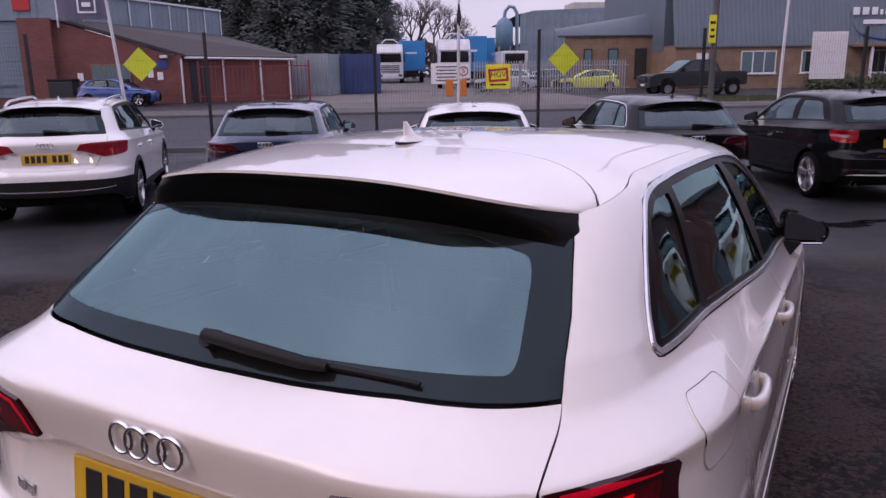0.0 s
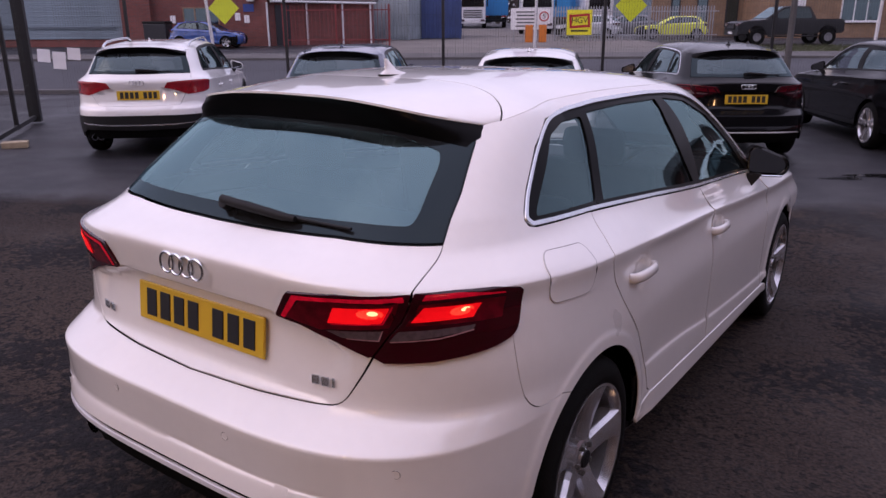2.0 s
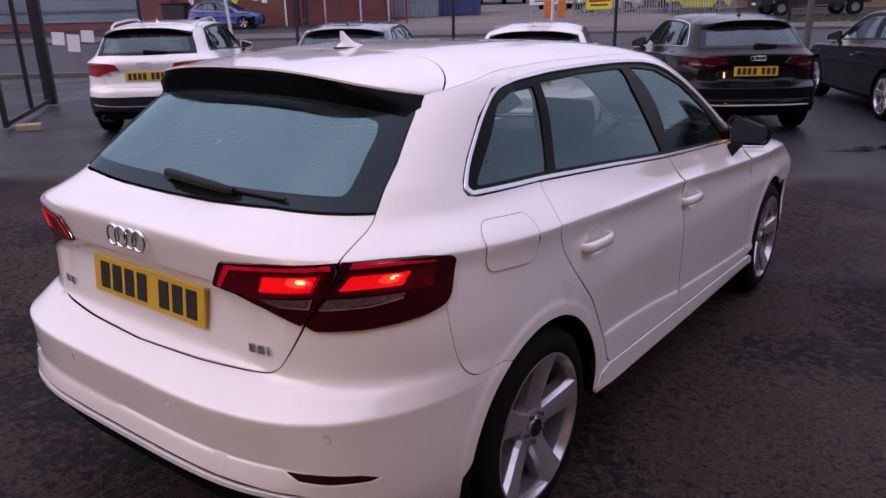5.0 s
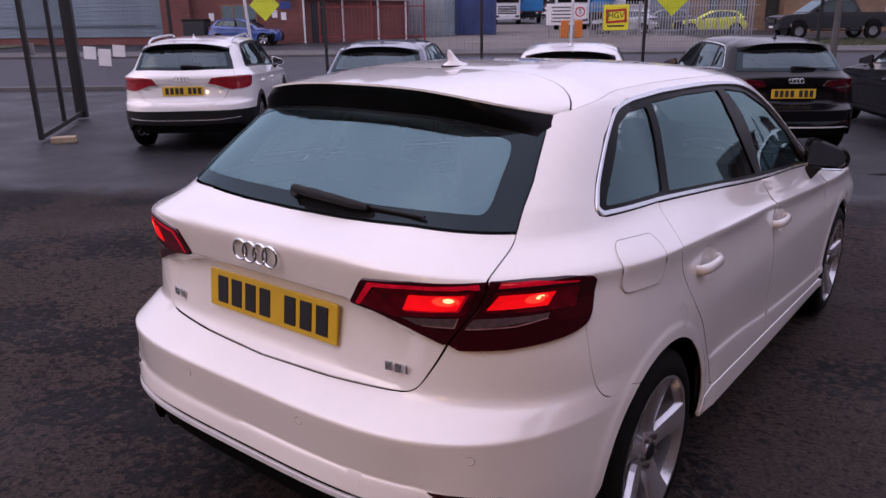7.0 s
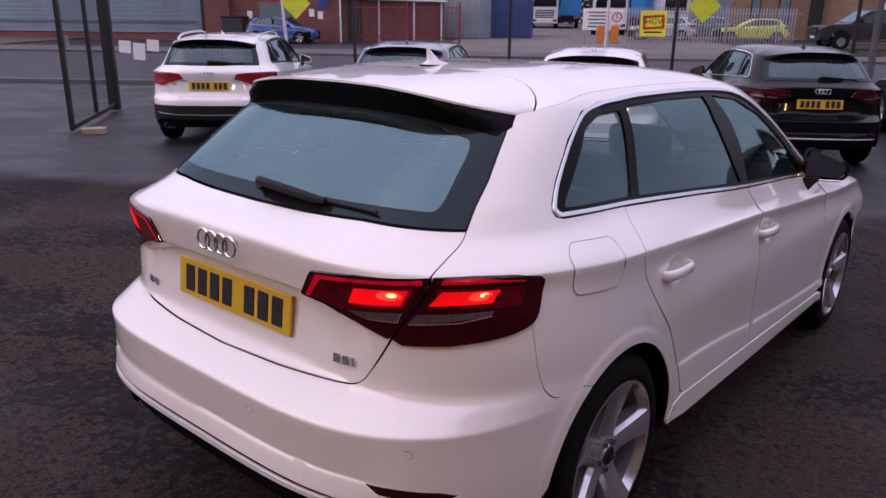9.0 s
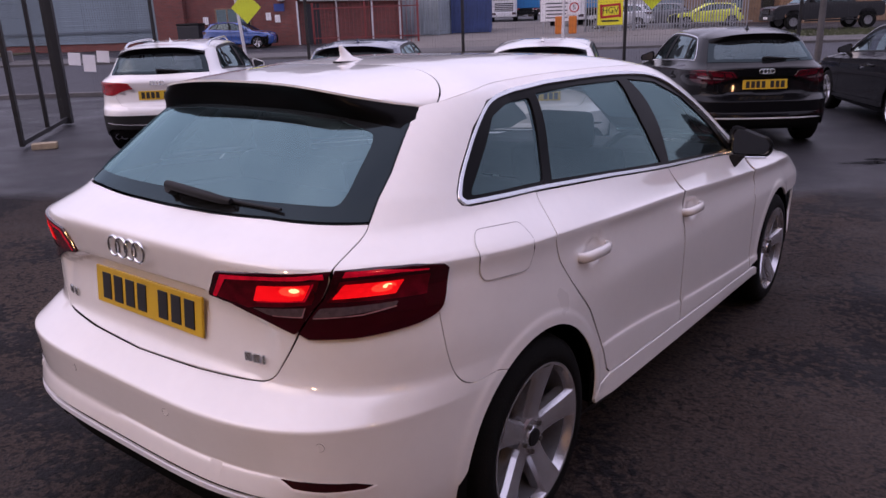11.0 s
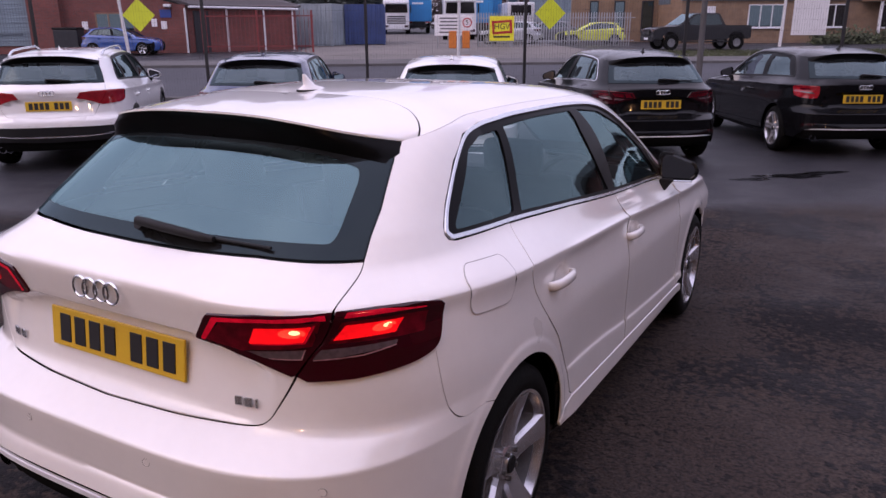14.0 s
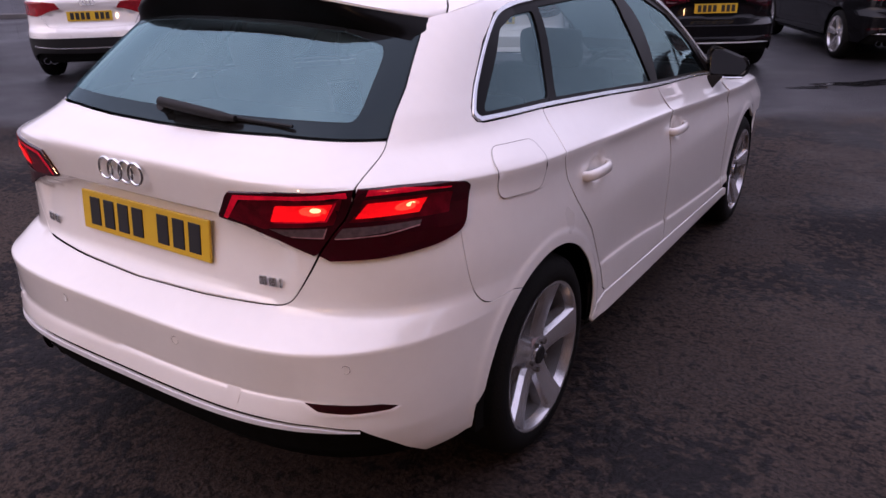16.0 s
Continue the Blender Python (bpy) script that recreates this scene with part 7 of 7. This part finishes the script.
def lorry_cab(m, label, group="lorries"):
    """A tall lorry cab, its face to -y."""
    cab = thing("lorry_cab", m, label, "lorry", group)
    bm = prism_bm([(0, 0.55), (0, 2.0), (0.28, 3.0), (0.75, 3.65), (2.1, 3.65), (2.1, 0.55)], 2.45, bevel=0.06)
    bmesh.ops.transform(bm, matrix=Matrix.Translation((1.225, 0, 0)) @ Matrix.Rotation(radians(90), 4, "Z"), verts=bm.verts)
    part("body", bm, CAB_WHITE, cab)
    part("windscreen", prism_bm([(-1.08, 1.95), (1.08, 1.95), (1.02, 2.72), (-1.02, 2.72)], 0.05, m=Matrix.Translation((0, -0.03, 0)) @ pose(0, 0, 0, 0, 0, 0)), GLOSS_BLACK, cab, "dark windscreen")
    part("sun_visor", box_bm(2.2, 0.35, 0.12, 0, 0.0, 2.78, bevel=0.03), CAB_WHITE, cab)
    grille = part("grille", box_bm(1.75, 0.06, 0.72, 0, -0.02, 0.95, bevel=0.03), TRIM, cab, "dark slatted grille")
    for k in range(4):
        part("slat", box_bm(1.7, 0.03, 0.06, 0, -0.065, 1.02 + 0.16 * k, bevel=0.008, seg=1), CAB_WHITE, grille)
    part("bumper", box_bm(2.45, 0.22, 0.42, 0, 0.02, 0.42, bevel=0.06), CAB_WHITE, cab)
    for x in (-0.95, 0.95):
        part("headlamp", box_bm(0.38, 0.06, 0.2, x, -0.10, 0.62, bevel=0.03), LENS_CLEAR, cab, "clear headlamp")
        part("mirror", box_bm(0.12, 0.12, 0.7, math.copysign(1.38, x), 0.05, 1.95, bevel=0.04), TRIM, cab)
        part("wheel", lathe_bm([(-0.15, 0.25), (-0.15, 0.48), (0.15, 0.48), (0.15, 0.25)], 24), RUBBER, cab, m=Matrix.Translation((math.copysign(1.05, x), 1.3, 0.48)))
    part("roof_light_bar", tube_bm([(-0.8, 0.6, 3.72), (-0.4, 0.55, 4.05), (0.4, 0.55, 4.05), (0.8, 0.6, 3.72)], 0.05, 8), CAB_WHITE, cab)
    return cab


def trailer(m, mat, length, label):
    """A box trailer seen end on."""
    tr = thing("box_trailer", m, label, "trailer", "trailers")
    part("box", box_bm(2.55, length, 2.85, 0, length / 2, 1.15, bevel=0.04), mat, tr)
    part("under_run", box_bm(2.3, 0.15, 0.25, 0, 0.1, 0.55, bevel=0.03), TRIM, tr)
    part("chassis", box_bm(1.2, length, 0.35, 0, length / 2, 0.8, bevel=0.03), TRIM, tr)
    part("label_bar", box_bm(1.1, 0.02, 0.16, -0.1, -0.012, 2.75, bevel=0.003, seg=1), SIGN_WHITE, tr)
    for x in (-0.85, 0.85):
        part("lamp", box_bm(0.4, 0.05, 0.14, x, 0.0, 1.0, bevel=0.02), LENS_BRIGHT, tr)
        for y in (1.6, 2.9):
            part("wheel", lathe_bm([(-0.16, 0.25), (-0.16, 0.48), (0.16, 0.48), (0.16, 0.25)], 20), RUBBER, tr, m=Matrix.Translation((x * 1.15, y, 0.48)))
    return tr


lorry_cab(on_ground(1.35, 72), "white lorry cab with a roof light bar")
trailer(on_ground(3.55, 74), CURTAIN, 12, "bright blue box trailer seen from the end")
lorry_cab(on_ground(6.0, 56), "white lorry cab parked behind the railings")
trailer(on_ground(8.0, 62), CURTAIN, 12, "bright blue box trailer behind the cab")
trailer(on_ground(9.6, 68), CURTAIN, 12, "bright blue trailer in the lorry yard")
van = thing("white_van", on_ground(11.1, 59), "plain white box van in the lorry yard", "van")
part("body", box_bm(2.2, 5.5, 2.3, 0, 2.75, 0.45, bevel=0.12), CAB_WHITE, van)
part("rear_window", box_bm(1.6, 0.05, 0.8, 0, -0.01, 1.75, bevel=0.05), GLOSS_BLACK, van)
for x in (-0.95, 0.95):
    for y in (0.9, 4.4):
        part("wheel", lathe_bm([(-0.12, 0.15), (-0.12, 0.34), (0.12, 0.34), (0.12, 0.15)], 20), RUBBER, van, m=Matrix.Translation((x, y, 0.34)))


CHARCOAL = material("charcoal_paint", (0.016, 0.017, 0.020), 0.3, vary=0.15, scale=3, coat=0.5, spec=0.25)


def pickup(m, label):
    """A double-cab pickup, its nose along -x, its left flank to -y."""
    car = thing("pickup_truck", m, label, "pickup truck")
    side = [(0.12, 0.52), (0.02, 0.75), (0.06, 1.02), (0.35, 1.12), (1.35, 1.20), (2.15, 1.76), (2.55, 1.84), (3.45, 1.82), (3.78, 1.35), (3.85, 1.22), (5.25, 1.20), (5.28, 0.62), (5.15, 0.55),
            (4.92, 0.55), (4.85, 0.75), (4.65, 0.90), (4.35, 0.92), (4.12, 0.80), (4.02, 0.52), (1.42, 0.46), (1.33, 0.74), (1.14, 0.90), (0.86, 0.92), (0.62, 0.80), (0.50, 0.50)]
    part("body", prism_bm(side, 1.86, bevel=0.035), CHARCOAL, car, "dark grey body")
    part("bed_liner", box_bm(1.35, 1.6, 0.03, 4.5, 0.93, 1.20), TRIM, car)
    for y, o in ((-0.012, -0.01), (1.862, 0.01)):
        for pts in ([(1.62, 1.26), (2.22, 1.70), (2.62, 1.76), (2.62, 1.26)], [(2.70, 1.26), (2.70, 1.76), (3.38, 1.74), (3.60, 1.36), (3.58, 1.26)]):
            part("side_window", prism_bm(pts, 0.015, m=Matrix.Translation((0, y, 0))), GLASS_FAR, car, "dark side glass")
    ws = Matrix.Translation((1.40, 0.93, 1.23)) @ pose(0, 0, 0, 0, -35, 0)
    part("windscreen", box_bm(0.95, 1.6, 0.012, 0.49, 0, 0.012, bevel=0.003, seg=1), GLASS_FAR, car, m=ws)
    part("grille", box_bm(0.06, 0.9, 0.30, 0.02, 0.93, 0.74, bevel=0.03), GLOSS_BLACK, car, "black grille")
    part("bumper", box_bm(0.18, 1.84, 0.25, 0.10, 0.93, 0.45, bevel=0.06), CHARCOAL, car)
    for y in (0.22, 1.64):
        part("headlamp", box_bm(0.25, 0.38, 0.16, 0.14, y, 0.90, bevel=0.04), LENS_CLEAR, car, "clear headlamp")
        part("mirror", box_bm(0.12, 0.22, 0.18, 1.78, y - 0.32 if y < 1 else y + 0.32, 1.25, bevel=0.05), TRIM, car)
    for y in (0.02, 1.84):
        for x in (0.98, 4.48):
            wheel = part("wheel", lathe_bm([(-0.12, 0.22), (-0.12, 0.37), (0.12, 0.37), (0.12, 0.22), (0.06, 0.2), (0.05, 0.0)], 28), RUBBER, car, m=Matrix.Translation((x, y, 0.375)) @ pose(0, 0, 0, 0, 0, -90))
            part("rim", lathe_bm([(0.085, 0.21), (0.10, 0.19), (0.09, 0.05), (0.10, 0.0)], 20), BARREL, wheel)
    part("side_step", tube_bm([(1.5, -0.05, 0.42), (4.0, -0.05, 0.42)], 0.04, 8), TRIM, car)
    part("number_plate", box_bm(0.02, 0.5, 0.11, 0.0, 0.93, 0.52, bevel=0.002, seg=1), SIGN_WHITE, car, "pale blank front plate")
    return car


pickup(on_ground(14.1, 36.6, 2), "dark grey double-cab pickup truck parked on the verge")

# ---- trees ----
BARK = material("grey_bark", (0.06, 0.05, 0.042), 0.95, vary=0.3, scale=3, bump=0.6, bump_scale=20)
NEEDLES = material("dark_needles", (0.085, 0.100, 0.094), 0.85, vary=0.3, scale=0.8)
TWIGS = material("bare_twigs", (0.075, 0.055, 0.055), 0.95, vary=0.3, scale=1)
HEDGE = material("hedge_leaves", (0.045, 0.055, 0.022), 0.8, vary=0.4, scale=2)


def conifer(m, height, label, seed):
    """A dense conifer: tapered trunk, whorls of boughs, a ragged crown of small sprays."""
    rnd = random.Random(seed)
    tree = thing("conifer_tree", m, label, "tree", "conifers")
    part("trunk", tube_bm([(0, 0, 0), (0.05, 0, height * 0.5), (0, 0, height * 0.97)], [0.28, 0.17, 0.03], 8), BARK, tree)
    verts, faces = [], []
    for k in range(7500):
        s = rnd.random() ** 0.8
        z = height * (0.06 + 0.94 * s)
        reach = (0.22 + (1 - s) ** 0.75) * height * 0.21 * (0.75 + 0.5 * rnd.random())
        a = rnd.random() * 2 * math.pi
        lump = 1 + 0.28 * math.sin(a * 3 + z * 1.7) + 0.2 * math.sin(a * 5 - z)
        r = reach * lump * (0.35 + 0.65 * rnd.random() ** 0.5)
        c = Vector((r * math.cos(a), r * math.sin(a), z - 0.10 * r))
        d = Vector((math.cos(a), math.sin(a), -0.35 + 0.5 * rnd.random())).normalized()
        side = Vector((-math.sin(a), math.cos(a), 0.5 * (rnd.random() - 0.5)))
        w, l = 0.08 + 0.13 * rnd.random(), 0.32 + 0.45 * rnd.random()
        i = len(verts)
        verts += [tuple(c - side * w), tuple(c + d * l * 0.6 - side * w * 0.5), tuple(c + d * l), tuple(c + side * w), tuple(c + Vector((0, 0, 0.14)) + d * l * 0.3)]
        faces += [(i, i + 1, i + 4), (i + 1, i + 2, i + 4), (i + 2, i + 3, i + 4), (i, i + 4, i + 3)]
    me = bpy.data.meshes.new("crown")
    me.from_pydata(verts, [], faces)
    linked("crown", me, NEEDLES, tree, "ragged dark green crown")
    return tree


first = [conifer(on_ground(-13.5, 82), 13.5, "tall dark conifer behind the brick unit", 3), conifer(on_ground(-9.6, 80), 15.5, "tall dark conifer behind the brick unit", 8)]
for k, (u, v, s, r) in enumerate(((-17.5, 84, 1.05, 40), (-5.9, 81, 0.98, 100), (-2.6, 84, 0.96, 200), (0.0, 86, 0.80, 300), (-7.5, 88, 1.05, 10), (-11.5, 90, 1.1, 150), (-4.3, 88, 1.0, 250), (-21.5, 84, 1.0, 77), (-26.0, 86, 0.9, 20), (-15.5, 90, 1.12, 260))):
    copy_thing(first[k % 2], on_ground(u, v, r, scale=(s, s, s)))


def bare_tree(m, height, label, seed):
    """A leafless tree: forking limbs down to fine twigs."""
    rnd = random.Random(seed)
    tree = thing("bare_tree", m, label, "tree", "bare trees")
    limbs, twigs = bmesh.new(), bmesh.new()

    def grow(p, d, length, r, level):
        q = p + d * length
        tube_bm([tuple(p), tuple(p.lerp(q, 0.5) + Vector((rnd.uniform(-1, 1), rnd.uniform(-1, 1), 0)) * length * 0.05), tuple(q)], [r, r * 0.85, r * 0.65], 5 if level < 3 else 3, limbs if level < 3 else twigs)
        if level < 6:
            for _ in range(3 if level < 5 else 2):
                a = rnd.uniform(0.25, 0.75)
                axis = Vector((rnd.uniform(-1, 1), rnd.uniform(-1, 1), rnd.uniform(-0.3, 0.3))).normalized()
                nd = (Matrix.Rotation(a, 3, axis) @ d + Vector((0, 0, 0.12))).normalized()
                grow(p.lerp(q, rnd.uniform(0.7, 1.0)), nd, length * rnd.uniform(0.62, 0.82), r * 0.6, level + 1)
    grow(Vector((0, 0, 0)), Vector((0, 0, 1)), height * 0.27, height * 0.022, 0)
    part("trunk", limbs, BARK, tree)
    part("crown", twigs, TWIGS, tree, "fine leafless twigs")
    return tree


bare = bare_tree(on_ground(5.6, 118), 17.0, "leafless tree on the skyline", 5)
for u, v, s, r in ((9.0, 122, 0.95, 90), (2.8, 112, 0.9, 180), (12.0, 130, 0.8, 40)):
    copy_thing(bare, on_ground(u, v, r, scale=(s, s, s)))
verts, faces = [], []
rnd = random.Random(11)
for k in range(5200):
    x, y, z = rnd.uniform(0, 15), rnd.gauss(0, 0.35), abs(rnd.gauss(0, 0.38))
    n_ = Vector((rnd.uniform(-1, 1), rnd.uniform(-1, 1), rnd.uniform(-1, 1))).normalized() * 0.09
    t_ = n_.orthogonal()
    i = len(verts)
    verts += [(x + n_.x, y + n_.y, z + n_.z), (x + t_.x, y + t_.y, z + t_.z), (x - n_.x, y - n_.y, z - n_.z), (x - t_.x, y - t_.y, z - t_.z)]
    faces.append((i, i + 1, i + 2, i + 3))
me = bpy.data.meshes.new("hedge")
me.from_pydata(verts, [], faces)
tagged(linked("hedge", me, HEDGE, m=on_ground(26.5, 43.5)), "low ragged hedge before the offices", "hedge", kind="stuff")
verts, faces = [], []
for k in range(9000):
    u, v = rnd.uniform(11.6, 44), rnd.uniform(29.9, 34.4)
    p = yard(u, v)
    z = ground_z(p.x, p.y) + 0.06
    i, w, hgt = len(verts), rnd.uniform(0.01, 0.03), rnd.uniform(0.05, 0.16)
    dx, dy = rnd.uniform(-0.05, 0.05), rnd.uniform(-0.05, 0.05)
    verts += [(p.x - w, p.y, z), (p.x + w, p.y, z), (p.x + dx, p.y + dy, z + hgt)]
    faces.append((i, i + 1, i + 2))
me = bpy.data.meshes.new("verge_grass")
me.from_pydata(verts, [], faces)
tagged(linked("verge_grass", me, HEDGE), "short rough grass on the verge", "grass", kind="stuff")
verts, faces = [], []
for k in range(9000):
    u = rnd.uniform(-10, 34)
    v = 150 + rnd.uniform(-4, 4)
    hmax = 5.5 + 1.6 * math.sin(u * 0.35) + 0.8 * math.sin(u * 1.1)
    p = yard(u * 1.3, v)
    z = ground_z(p.x, p.y) + rnd.random() ** 0.7 * hmax
    n_ = Vector((rnd.uniform(-1, 1), rnd.uniform(-1, 1), rnd.uniform(-1, 1))).normalized() * 0.5
    t_ = n_.orthogonal().normalized() * 0.4
    i = len(verts)
    verts += [(p.x + n_.x, p.y + n_.y, z + n_.z), (p.x + t_.x, p.y + t_.y, z + t_.z), (p.x - n_.x, p.y - n_.y, z - n_.z)]
    faces.append((i, i + 1, i + 2))
me = bpy.data.meshes.new("far_wood")
me.from_pydata(verts, [], faces)
tagged(linked("far_wood", me, TWIGS), "brownish winter trees along the skyline", "trees", kind="stuff")
